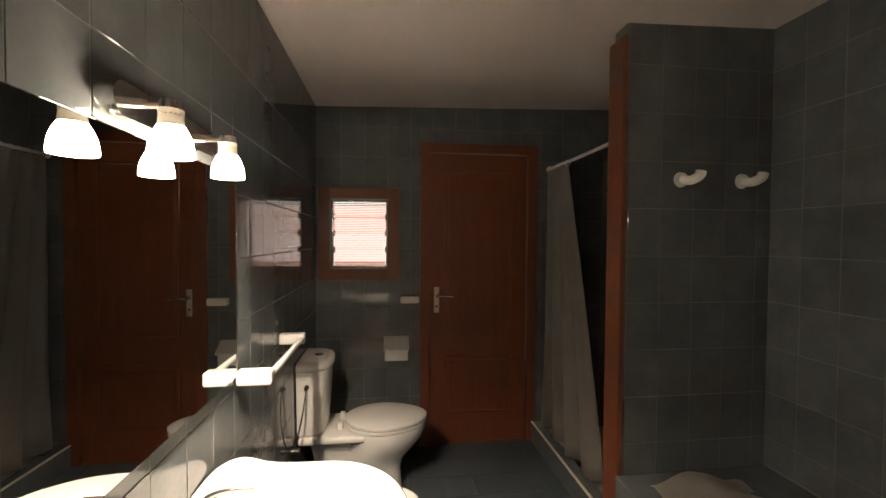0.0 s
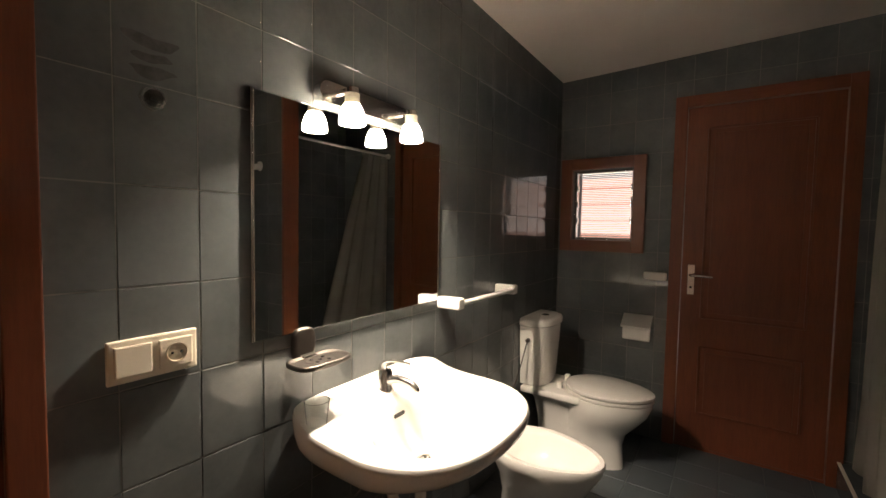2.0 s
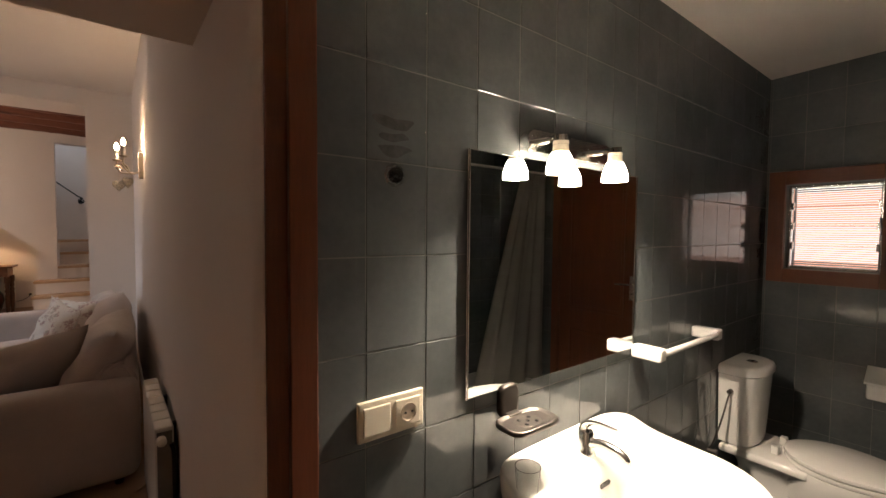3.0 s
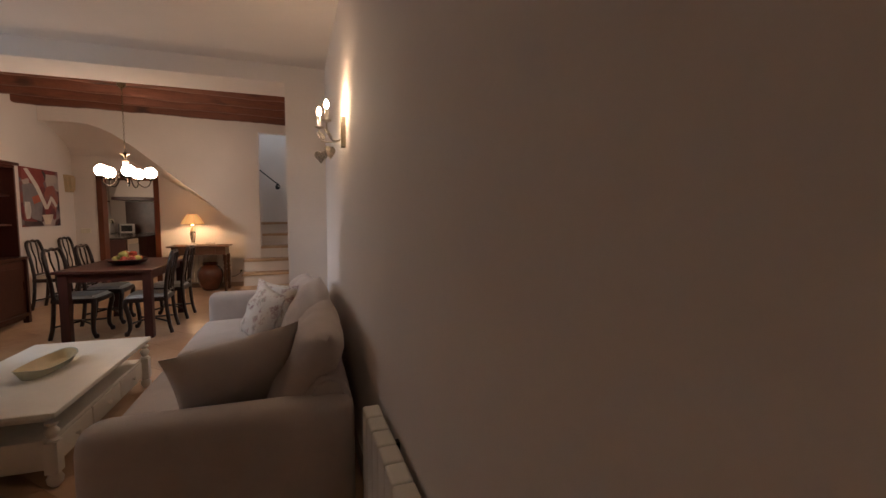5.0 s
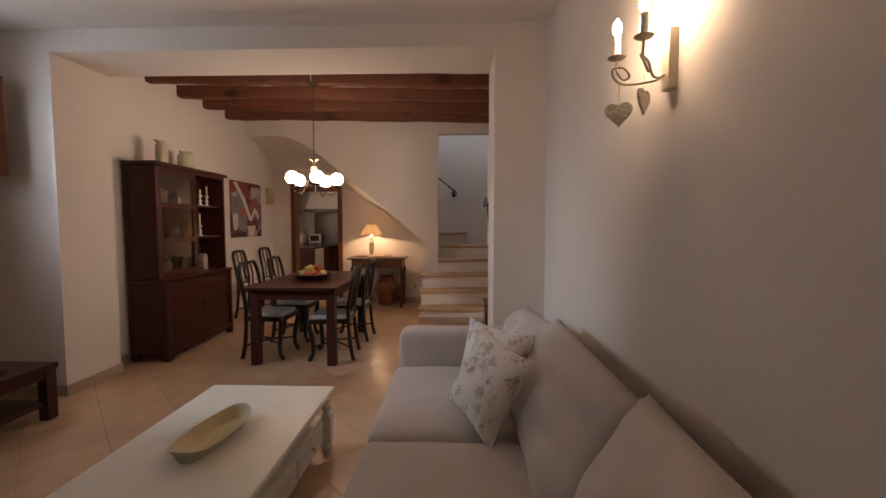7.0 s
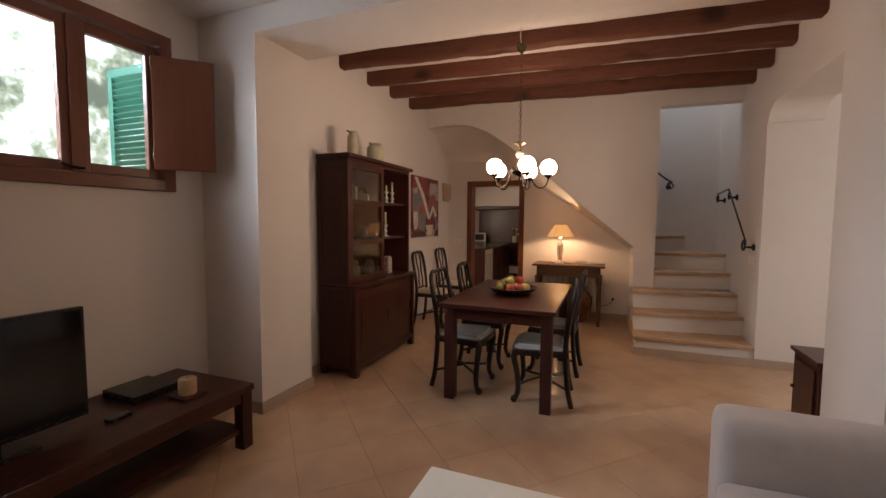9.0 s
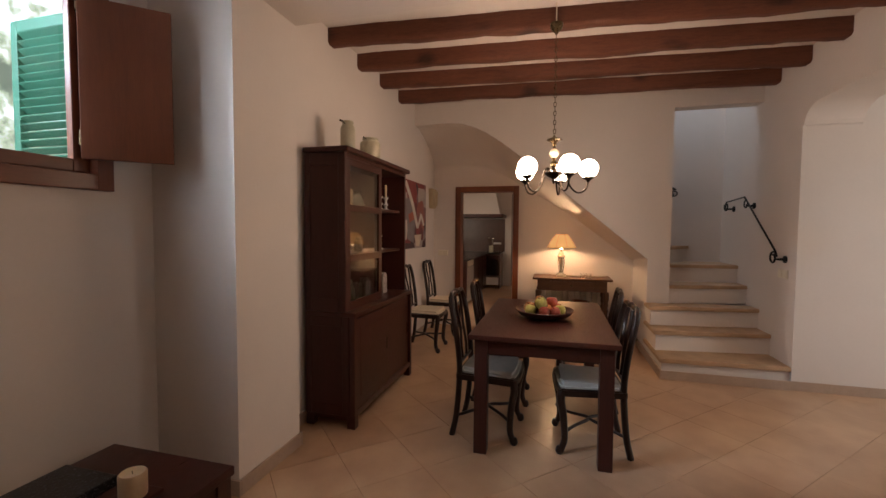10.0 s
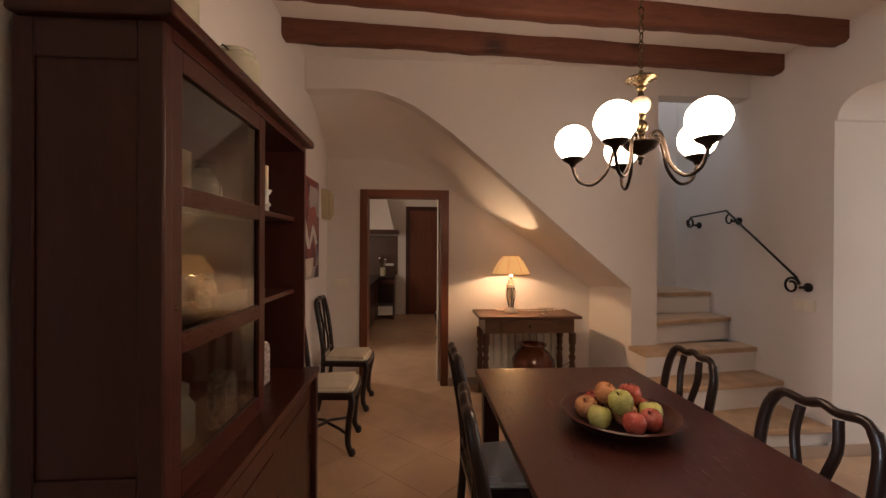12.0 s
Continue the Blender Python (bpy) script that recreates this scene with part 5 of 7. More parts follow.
def chair(cloth):
    """Faces +y; origin on the floor under the seat's middle."""
    c = thing("dining_chair", Matrix(), "", "dining chair", "dining chairs")
    for s in (-1, 1):
        pts = [(s * 0.185, 0.195, 0.0), (s * 0.190, 0.185, 0.03), (s * 0.178, 0.165, 0.10), (s * 0.185, 0.175, 0.25), (s * 0.205, 0.195, 0.37), (s * 0.195, 0.185, 0.43)]
        part("front_leg", tube(bmesh.new(), smooth_path(pts, 4), 0.017, 10, 0.028), BLACKWOOD, c, smooth=60)
        part("foot", lathe(bmesh.new(), [(0.018, 0.0), (0.027, 0.018), (0.022, 0.04), (0.015, 0.05)], (s * 0.187, 0.195, 0), 10), BLACKWOOD, c, smooth=60)
        pts = [(s * 0.175, -0.235, 0.0), (s * 0.17, -0.205, 0.15), (s * 0.17, -0.185, 0.42), (s * 0.172, -0.195, 0.60), (s * 0.178, -0.225, 0.80), (s * 0.172, -0.245, 0.90), (s * 0.150, -0.255, 0.955)]
        part("back_post", tube(bmesh.new(), smooth_path(pts, 4), 0.021, 10, 0.019), BLACKWOOD, c, smooth=60)
        pts = [(s * 0.050, -0.192, 0.49), (s * 0.064, -0.20, 0.60), (s * 0.040, -0.215, 0.72), (s * 0.066, -0.237, 0.85), (s * 0.058, -0.252, 0.95)]
        part("back_splat", tube(bmesh.new(), smooth_path(pts, 4), 0.015, 8, 0.015, 0.55), BLACKWOOD, c, smooth=60)
        pts = [(s * 0.182, 0.17, 0.14), (s * 0.10, 0.10, 0.15), (s * 0.03, 0.01, 0.165), (0, -0.01, 0.165)]
        part("stretcher", tube(bmesh.new(), smooth_path(pts, 4), 0.011, 8), BLACKWOOD, c, smooth=60)
        pts = [(s * 0.170, -0.20, 0.14), (s * 0.10, -0.12, 0.15), (s * 0.03, -0.03, 0.165), (0, -0.01, 0.165)]
        part("stretcher", tube(bmesh.new(), smooth_path(pts, 4), 0.011, 8), BLACKWOOD, c, smooth=60)
    pts = [(-0.158, -0.253, 0.945), (-0.12, -0.258, 0.975), (-0.05, -0.260, 0.968), (0, -0.262, 0.982), (0.05, -0.260, 0.968), (0.12, -0.258, 0.975), (0.158, -0.253, 0.945)]
    part("crest_rail", tube(bmesh.new(), smooth_path(pts, 4), 0.019, 10, 0.019, 0.8), BLACKWOOD, c, smooth=60)
    part("lower_rail", tube(bmesh.new(), [(-0.165, -0.190, 0.50), (0.165, -0.190, 0.50)], 0.017, 8, 0.017, 0.7), BLACKWOOD, c, smooth=60)
    bm = bmesh.new()
    prism(bm, [(-0.19, -0.205), (0.19, -0.205), (0.222, 0.20), (0.12, 0.222), (-0.12, 0.222), (-0.222, 0.20)], 0.395, 0.445, "z")
    bmesh.ops.bevel(bm, geom=list(bm.edges), offset=0.008, segments=2, affect="EDGES")
    part("seat_frame", bm, BLACKWOOD, c, smooth=40)
    bm = bmesh.new()
    prism(bm, [(-0.17, -0.18), (0.17, -0.18), (0.205, 0.19), (0.11, 0.208), (-0.11, 0.208), (-0.205, 0.19)], 0.440, 0.478, "z")
    bmesh.ops.bevel(bm, geom=[e for e in bm.edges if any(v.co.z > 0.46 for v in e.verts)], offset=0.022, segments=4, affect="EDGES")
    part("seat", bm, cloth, c, "padded cloth seat", smooth=50)
    return c


a = chair(SEAT)
tagged(a, "black-brown carved dining chair with pale blue seat at the table")
a.matrix_basis = pose(-6.00, -2.32, 0, 0, 0, -2) @ Matrix.Diagonal((1, 1, 1.0, 1))
copy_thing(a, pose(-6.62, -2.30, 0, 0, 0, 2))
copy_thing(a, pose(-5.99, -1.66, 0, 0, 0, 184) @ Matrix.Diagonal((1.04, 1, 0.96, 1)))
copy_thing(a, pose(-6.68, -1.64, 0, 0, 0, 178) @ Matrix.Diagonal((1, 1, 0.96, 1)))
b = chair(SEAT_C)
tagged(b, "black-brown carved chair with cream seat against the wall", group="chairs along the wall")
b.matrix_basis = pose(-7.82, -3.37, 0, 0, 0, 1)
copy_thing(b, pose(-8.62, -3.36, 0, 0, 0, -1))
kc = copy_thing(b, pose(-11.1, -2.20, 0, 0, 0, 95))
tagged(kc, "dark carved chair with cream seat in the kitchen", group="kitchen chairs")

# fruit bowl with apples
fb = lathe(bmesh.new(), [(0.0, 0.003), (0.10, 0.0), (0.155, 0.022), (0.178, 0.050), (0.186, 0.056), (0.180, 0.060), (0.165, 0.046), (0.14, 0.026), (0.0, 0.012)], (0, 0, 0), 36, close=False)
solid("fruit_bowl", fb, DARK, "round dark wooden fruit bowl on the dining table", "bowl", smooth=60, at=pose(-6.255, -1.96, 0.772) @ Matrix.Diagonal((1.17, 1.17, 1.05, 1)))
rng = random.Random(4)
apple_prof = [(0.0, -0.030), (0.012, -0.036), (0.024, -0.032), (0.035, -0.014), (0.0385, 0.006), (0.034, 0.024), (0.022, 0.034), (0.010, 0.033), (0.0, 0.025)]
spots = [(0.095, 0.00, 0), (0.075, 0.065, 0), (0.02, 0.095, 0), (-0.05, 0.085, 0), (-0.095, 0.03, 0), (-0.09, -0.045, 0), (-0.035, -0.095, 0), (0.04, -0.085, 0), (0.01, 0.01, 0), (0.05, -0.02, 1), (-0.02, 0.045, 1), (-0.04, -0.03, 1)]
for k, (x, y, up) in enumerate(spots):
    m = (FRUIT_R, FRUIT_G, FRUIT_O)[(0, 0, 1, 0, 2, 0, 2, 1, 2, 1, 0, 2)[k]]
    word = {"red_apple_skin": "red", "green_apple_skin": "green", "blushed_apple_skin": "orange-blushed"}[m.name]
    sc_ = rng.uniform(1.04, 1.18)
    ap = thing("apple", pose(-6.255 + x * 1.16, -1.96 + y * 1.16, 0.772 + 0.057 + up * 0.055, rng.uniform(-30, 30), rng.uniform(-30, 30), rng.uniform(0, 360)) @ Matrix.Scale(sc_, 4), word + " apple lying in the fruit bowl", "apple", "apples in the bowl")
    part("flesh", lathe(bmesh.new(), apple_prof, n=20, close=False), m, ap, smooth=60)
    part("stalk", tube(bmesh.new(), [(0, 0, 0.024), (0.003, 0, 0.042)], 0.0018, 6), DARK_Z, ap)

# chandelier
CX, CY = -6.205, -1.912
ch = thing("chandelier", pose(CX, CY, -0.015), "brass and dark bronze chandelier with five lit globes", "chandelier")
part("canopy", lathe(bmesh.new(), [(0.045, 2.899), (0.045, 2.872), (0.030, 2.850), (0.012, 2.835), (0.008, 2.825)], (0, 0, 0), 20), BRASS, ch, smooth=50)
link = bmesh.new()
tube(link, [(0.009 * math.cos(a), 0, 0.018 * math.sin(a)) for a in (2 * math.pi * k / 12 for k in range(13))], 0.0026, 6)
link = mesh_of(link, "chain_link", BRASS)
for i in range(22):
    piece("chain_link", link, ch, pose(0, 0, 2.812 - i * 0.0318, 0, 0, 90 * (i % 2)))
part("cord", tube(bmesh.new(), smooth_path([(0.0, 0.0, 2.84), (0.02, 0.0, 2.90), (0.055, 0.0, 2.93), (0.06, 0.0, 3.02)], 4), 0.004, 6), CREAM_MET, ch)
part("upper_disc", lathe(bmesh.new(), [(0.006, 2.118), (0.010, 2.105), (0.050, 2.090), (0.056, 2.082), (0.030, 2.072), (0.014, 2.060), (0.018, 2.050), (0.008, 2.040), (0.012, 2.022)], (0, 0, 0), 24), BRASS, ch, smooth=50)
part("centre_ball", lathe(bmesh.new(), [(0.004, 2.024), (0.020, 2.018), (0.032, 2.002), (0.034, 1.988), (0.028, 1.970), (0.014, 1.957), (0.006, 1.955)], (0, 0, 0), 24), OPAL, ch, "small cream glass ball", smooth=60)
part("column", lathe(bmesh.new(), [(0.014, 1.958), (0.018, 1.948), (0.010, 1.935), (0.022, 1.925), (0.026, 1.910), (0.022, 1.896), (0.012, 1.886), (0.018, 1.875), (0.010, 1.862), (0.014, 1.850)], (0, 0, 0), 20), BRASS, ch, smooth=50)
part("lower_dish", lathe(bmesh.new(), [(0.012, 1.856), (0.062, 1.852), (0.066, 1.846), (0.050, 1.828), (0.022, 1.812), (0.010, 1.804), (0.013, 1.796), (0.007, 1.786), (0.010, 1.780), (0.001, 1.768)], (0, 0, 0), 24), BRONZE, ch, smooth=50)
for k in range(5):
    a0 = radians(25 + 72 * k)
    dx, dy = math.cos(a0), math.sin(a0)
    pts = [(0.030, 1.830), (0.045, 1.875), (0.075, 1.873), (0.092, 1.830), (0.115, 1.755), (0.165, 1.708), (0.215, 1.722), (0.238, 1.772), (0.240, 1.800)]
    arm = part("arm", tube(bmesh.new(), smooth_path([(r * dx, r * dy, z) for r, z in pts], 5), 0.0065, 8), BRONZE, ch, smooth=60)
    part("cup", lathe(bmesh.new(), [(0.008, 1.780), (0.014, 1.792), (0.038, 1.808), (0.043, 1.816), (0.030, 1.816)], (0.24 * dx, 0.24 * dy, 0), 20), BRONZE, arm, smooth=50)
    part("globe", lathe(bmesh.new(), [(0.028 if i == 0 else max(0.001, 0.068 * math.sin(math.pi * (0.13 + 0.87 * i / 12))), 1.876 - 0.068 * math.cos(math.pi * (0.13 + 0.87 * i / 12))) for i in range(13)], (0.24 * dx, 0.24 * dy, 0), 22), GLOBE, arm, "lit opal glass globe", smooth=60)

# display cabinet: deeper base with sliding doors, glazed upper with one open half
cab = thing("display_cabinet", Matrix(), "tall dark mahogany cabinet with a glazed sliding door", "cabinet")
X0, X1, YB, YF, YL = -6.90, -5.70, -3.62, -3.30, -3.235
part("plinth", B(X0 + 0.02, X1 - 0.02, YB, YL - 0.03, 0.05, 0.09), DARK, cab)
for x in (X0, X1 - 0.06):
    for y in (YB, YL - 0.06):
        part("foot", B(x, x + 0.06, y, y + 0.06, 0.0, 0.09, bevel=0.003), DARK_Z, cab)
lower = part("lower_body", B(X0, X1, YB, YL - 0.04, 0.09, 0.80, bevel=0.003), DARK_Z, cab)
part("side_rail", B(X0 - 0.008, X1 + 0.008, YB, YL + 0.008, 0.80, 0.832, bevel=0.006), DARK, cab)
for x0, x1, y in ((X0 + 0.04, (X0 + X1) / 2 + 0.03, YL - 0.040), ((X0 + X1) / 2 - 0.03, X1 - 0.04, YL - 0.025)):
    d = part("sliding_door", B(x0, x1, y, y + 0.016, 0.13, 0.775, bevel=0.002), DARK_Z, cab)
    part("door_panel", B(x0 + 0.07, x1 - 0.07, y + 0.016, y + 0.020, 0.20, 0.705, bevel=0.003), DARK_Z, d)
    part("finger_pull", B((x0 + 0.02), (x0 + 0.035), y + 0.016, y + 0.018, 0.42, 0.52, bevel=0.001), BLACK_PL, d)
for x0, x1 in ((X0, X0 + 0.04), (X1 - 0.04, X1)):
    part("lower_stile", B(x0, x1, YL - 0.04, YL, 0.09, 0.80, bevel=0.003), DARK_Z, cab)
part("lower_rail", B(X0 + 0.04, X1 - 0.04, YL - 0.04, YL, 0.09, 0.13, bevel=0.003), DARK, cab)
part("upper_side", B(X0, X0 + 0.03, YB, YF, 0.832, 1.955, bevel=0.003), DARK_Z, cab)
part("upper_side", B(X1 - 0.03, X1, YB, YF, 0.832, 1.955, bevel=0.003), DARK_Z, cab)
for y0, y1, z0, z1 in ((YB, YB + 0.045, 0.835, 1.953), (YF - 0.055, YF, 0.835, 1.953), (YB + 0.045, YF - 0.055, 0.835, 0.925), (YB + 0.045, YF - 0.055, 1.865, 1.953)):
    part("side_frame", B(X1, X1 + 0.007, y0, y1, z0, z1, bevel=0.0025, seg=1), DARK_Z, cab)
for y0, y1, z0, z1 in ((YB, YB + 0.045, 0.092, 0.798), (YL - 0.095, YL - 0.04, 0.092, 0.798), (YB + 0.045, YL - 0.095, 0.092, 0.17), (YB + 0.045, YL - 0.095, 0.73, 0.798)):
    part("side_frame", B(X1, X1 + 0.007, y0, y1, z0, z1, bevel=0.0025, seg=1), DARK_Z, cab)
part("upper_back", B(X0 + 0.03, X1 - 0.03, YB, YB + 0.012, 0.832, 1.955), DARK_Z, cab)
part("upper_top", B(X0 + 0.03, X1 - 0.03, YB, YF, 1.925, 1.955), DARK, cab)
part("cornice", B(X0 - 0.03, X1 + 0.03, YB, YF + 0.035, 1.955, 1.992, bevel=0.010, seg=3), DARK, cab)
for z in (1.215, 1.575):
    part("shelf", B(X0 + 0.03, X1 - 0.03, YB + 0.012, YF - 0.05, z, z + 0.022, bevel=0.002), DARK, cab)
part("centre_post", B(-6.31, -6.28, YF - 0.05, YF - 0.028, 0.832, 1.925), DARK_Z, cab)
gd = part("glazed_door", B(X1 - 0.075, X1 - 0.03, YF - 0.026, YF - 0.002, 0.835, 1.924, bevel=0.003), DARK_Z, cab, "glazed sliding door with three panes")
part("door_stile", B(-6.33, -6.275, YF - 0.026, YF - 0.002, 0.835, 1.924, bevel=0.003), DARK_Z, gd)
for z0, z1 in ((0.835, 0.90), (1.185, 1.235), (1.545, 1.595), (1.870, 1.924)):
    part("door_rail", B(-6.275, X1 - 0.075, YF - 0.026, YF - 0.002, z0, z1, bevel=0.003), DARK, gd)
for z0, z1 in ((0.90, 1.185), (1.235, 1.545), (1.595, 1.870)):
    p = part("pane", B(-6.277, X1 - 0.073, YF - 0.016, YF - 0.012, z0 - 0.002, z1 + 0.002), PANE, gd, "clear glass pane")
part("keyhole", lathe(bmesh.new(), [(0.008, 0), (0.008, 0.002)], (X1 - 0.052, YF - 0.002, 1.30), 10, "y"), BRASS, gd)


def bottle(x, y, z, r, h, m, label, name="jar", cat="jar"):
    solid(name, lathe(bmesh.new(), [(r * 0.9, 0), (r, h * 0.05), (r, h * 0.62), (r * 0.75, h * 0.74), (r * 0.62, h * 0.80), (r * 0.72, h * 0.82), (r * 0.72, h * 0.95), (r * 0.5, h)], (x, y, z), 18), m, label, cat, smooth=50)


def candlestick(x, y, z, h):
    c = thing("candlestick", pose(x, y, z), "white turned candlestick with a white candle in the cabinet", "candlestick", "candlesticks")
    part("stick", lathe(bmesh.new(), [(0.034, 0), (0.034, 0.008), (0.014, 0.02), (0.012, 0.04), (0.024, 0.055), (0.012, 0.07), (0.011, 0.10), (0.022, 0.112), (0.028, 0.125), (0.014, 0.127)], n=18), WHITE_CER, c, smooth=50)
    part("candle", lathe(bmesh.new(), [(0.010, 0.125), (0.010, h), (0.004, h + 0.004)], n=12), CANDLE, c, smooth=40)


LACE = plain("white_lace_pattern", (0.36, 0.30, 0.28), 0.7, 0.8, 55, bump=0.4)
candlestick(-6.79, -3.46, 1.597, 0.24)
candlestick(-6.64, -3.45, 1.597, 0.19)
candlestick(-6.62, -3.45, 1.237, 0.26)
for k, (x, h, m, w) in enumerate(((-5.82, 0.16, FRUIT_R, "red"), (-5.90, 0.15, WHITE_CER, "white"), (-5.97, 0.13, CANDLE, "ivory"))):
    solid("book", B(x - 0.03, x + 0.02, -3.52, -3.40, 1.597, 1.597 + h, bevel=0.003), m, w + " covered book standing on the cabinet shelf", "book", "books in the cabinet")
bottle(-6.12, -3.42, 1.597, 0.045, 0.13, GLASS, "clear glass jar with lid on the cabinet shelf")
bottle(-6.20, -3.44, 1.597, 0.035, 0.09, WHITE_CER, "small white ceramic cup on the cabinet shelf", "cup", "cup")
bottle(-6.21, -3.46, 1.237, 0.034, 0.12, LACE, "white patterned ceramic jar on the cabinet shelf")
for x, y, z in ((-5.80, -3.37, 0.834), (-6.20, -3.40, 0.834), (-6.63, -3.43, 0.834)):
    bm = bmesh.new()
    prism(bm, [(-0.045, 0.0), (0.045, 0.0), (0.045, 0.14), (0.032, 0.175), (0.0, 0.19), (-0.032, 0.175), (-0.045, 0.14)], -0.03, 0.03, "y")
    solid("lantern", bm, LACE, "white filigree tealight lantern in the cabinet", "lantern", "filigree lanterns", at=pose(x, y, z))
bottle(-6.05, -3.48, 0.834, 0.06, 0.19, STONEWARE, "white ceramic pot with lid in the cabinet", "pot", "pot")


def can(x, y, r, h):
    c = thing("enamel_can", pose(x, y, 1.993), "cream enamel milk can standing on the cabinet", "can", "enamel cans")
    part("body", lathe(bmesh.new(), [(r * 0.95, 0), (r, 0.008), (r, h * 0.72), (r * 0.92, h * 0.80), (r * 0.72, h * 0.86), (r * 0.72, h * 0.90)], n=28), STONEWARE, c, smooth=40)
    part("lid", lathe(bmesh.new(), [(r * 0.78, h * 0.90), (r * 0.80, h * 0.93), (r * 0.74, h * 0.97), (r * 0.2, h)], n=28), STONEWARE, c, smooth=40)
    part("wire_handle", tube(bmesh.new(), smooth_path([(-r * 0.8, 0, h * 0.86), (-r * 0.85, -0.02, h * 0.95), (0, -0.05, h * 1.0), (r * 0.85, -0.02, h * 0.95), (r * 0.8, 0, h * 0.86)], 5), 0.003, 6), IRON, c)
    part("grip", tube(bmesh.new(), [(-0.025, -0.05, h * 1.0), (0.025, -0.05, h * 1.0)], 0.008, 8), DARK_Z, c, "small wooden grip")


can(-5.965, -3.42, 0.055, 0.245)
can(-6.36, -3.42, 0.085, 0.20)

# painting: flat areas of red, plum, cream and grey
PAINT = Nodes("abstract_painting")
_at = PAINT.coords((1, 1, 1))
_v = PAINT.add("TexVoronoi", Scale=4.2)
PAINT.link(PAINT.mix(0.12, _at, PAINT.noise(_at, 6, 4)), _v.inputs["Vector"])
_c = PAINT.ramp(PAINT.mix(0.3, _v.outputs[1], PAINT.noise(_at, 5, 5)), (0.25, (0.03, 0.02, 0.03)), (0.38, (0.22, 0.03, 0.03)), (0.5, (0.30, 0.09, 0.07)), (0.6, (0.14, 0.12, 0.15)), (0.72, (0.42, 0.36, 0.33)))
PAINT.bump(PAINT.noise(_at, 40, 4), 0.3, 0.002)
PAINT = PAINT.set(Base_Color=_c, Roughness=0.6)
pt = thing("painting", pose(-8.10, -3.648, 1.60), "unframed abstract painting in reds, greys and white", "painting")
part("canvas", B(-0.45, 0.45, 0.0, 0.035, -0.42, 0.42, bevel=0.003), PAINT, pt)
# flat painted shapes, as fractions across and down the canvas
shapes = (("grey_field", (0.20, 0.18, 0.19), 0.0360, ((0.0, 0.30), (0.22, 0.26), (0.42, 0.34), (0.50, 0.62), (0.44, 0.92), (0.20, 0.86), (0.0, 0.66))),
          ("red_patch", (0.40, 0.10, 0.06), 0.0368, ((0.22, 0.50), (0.42, 0.44), (0.46, 0.56), (0.26, 0.62))),
          ("white_stroke", (0.62, 0.58, 0.53), 0.0376, ((0.05, 0.03), (0.15, 0.02), (0.40, 0.28), (0.64, 0.66), (0.56, 0.70), (0.32, 0.33))),
          ("white_stroke", (0.62, 0.58, 0.53), 0.0384, ((0.57, 0.70), (0.74, 0.46), (0.80, 0.48), (0.93, 0.64), (0.86, 0.66), (0.76, 0.54), (0.64, 0.70))),
          ("white_jug", (0.58, 0.54, 0.50), 0.0376, ((0.03, 0.58), (0.16, 0.58), (0.18, 0.74), (0.14, 0.86), (0.05, 0.87), (0.02, 0.74))),
          ("cream_cup", (0.60, 0.50, 0.40), 0.0376, ((0.46, 0.80), (0.78, 0.79), (0.76, 0.86), (0.68, 0.97), (0.54, 0.97), (0.50, 0.88))),
          ("dark_band", (0.05, 0.025, 0.028), 0.0364, ((0.0, 0.90), (0.45, 0.93), (0.50, 0.99), (0.0, 0.99))))
for k, (word, c, up, pts) in enumerate(shapes):
    bm = prism(bmesh.new(), [(0.45 - 0.90 * u, 0.42 - 0.84 * v) for u, v in pts], 0.034, up, "y")
    part(word, bm, plain("oil_paint_%d" % k, c, 0.6, 0.22, 9, bump=0.35), pt)

# plaster uplighter on the wall
up = bmesh.new()
prism(up, [(-0.115, 0.14), (0.115, 0.14), (0.085, -0.14), (-0.085, -0.14)], 0.0, 0.085, "y")
bmesh.ops.bevel(up, geom=[e for e in up.edges if all(v.co.y > 0.08 for v in e.verts)], offset=0.03, segments=3, affect="EDGES")
solid("wall_uplighter", up, plain("ochre_plaster", (0.48, 0.36, 0.22), 0.7, 0.08, 8), "unlit ochre plaster wall light near the kitchen door", "wall lamp", smooth=40, at=pose(-8.90, -3.649, 1.865))
sw = thing("light_switch", pose(-9.07, -3.50, 1.075), "cream double light switch beside the kitchen doorway", "switch")
part("plate", B(0.001, 0.010, -0.075, 0.075, -0.04, 0.04, bevel=0.004), CREAM_PL, sw)
for s in (-0.036, 0.036):
    part("rocker", B(0.010, 0.014, s - 0.030, s + 0.030, -0.03, 0.03, bevel=0.002), CREAM_PL, sw)
sw2 = thing("light_switch", pose(-7.66, 0.178, 1.03), "cream light switch on the wall by the stairs", "switch")
part("plate", B(-0.085, 0.085, -0.010, -0.001, -0.042, 0.042, bevel=0.004), CREAM_PL, sw2)
for s in (-0.038, 0.038):
    part("rocker", B(s - 0.033, s + 0.033, -0.014, -0.010, -0.031, 0.031, bevel=0.002), CREAM_PL, sw2)
wp = thing("wall_socket", pose(RX, -1.09, 0.30), "cream wall socket with a plugged cable", "socket")
part("plate", B(0.001, 0.010, -0.04, 0.04, -0.04, 0.04, bevel=0.004), CREAM_PL, wp)
part("plug", lathe(bmesh.new(), [(0.018, 0.010), (0.018, 0.035), (0.008, 0.045)], n=14, axis="x"), BLACK_PL, wp, "black plug")
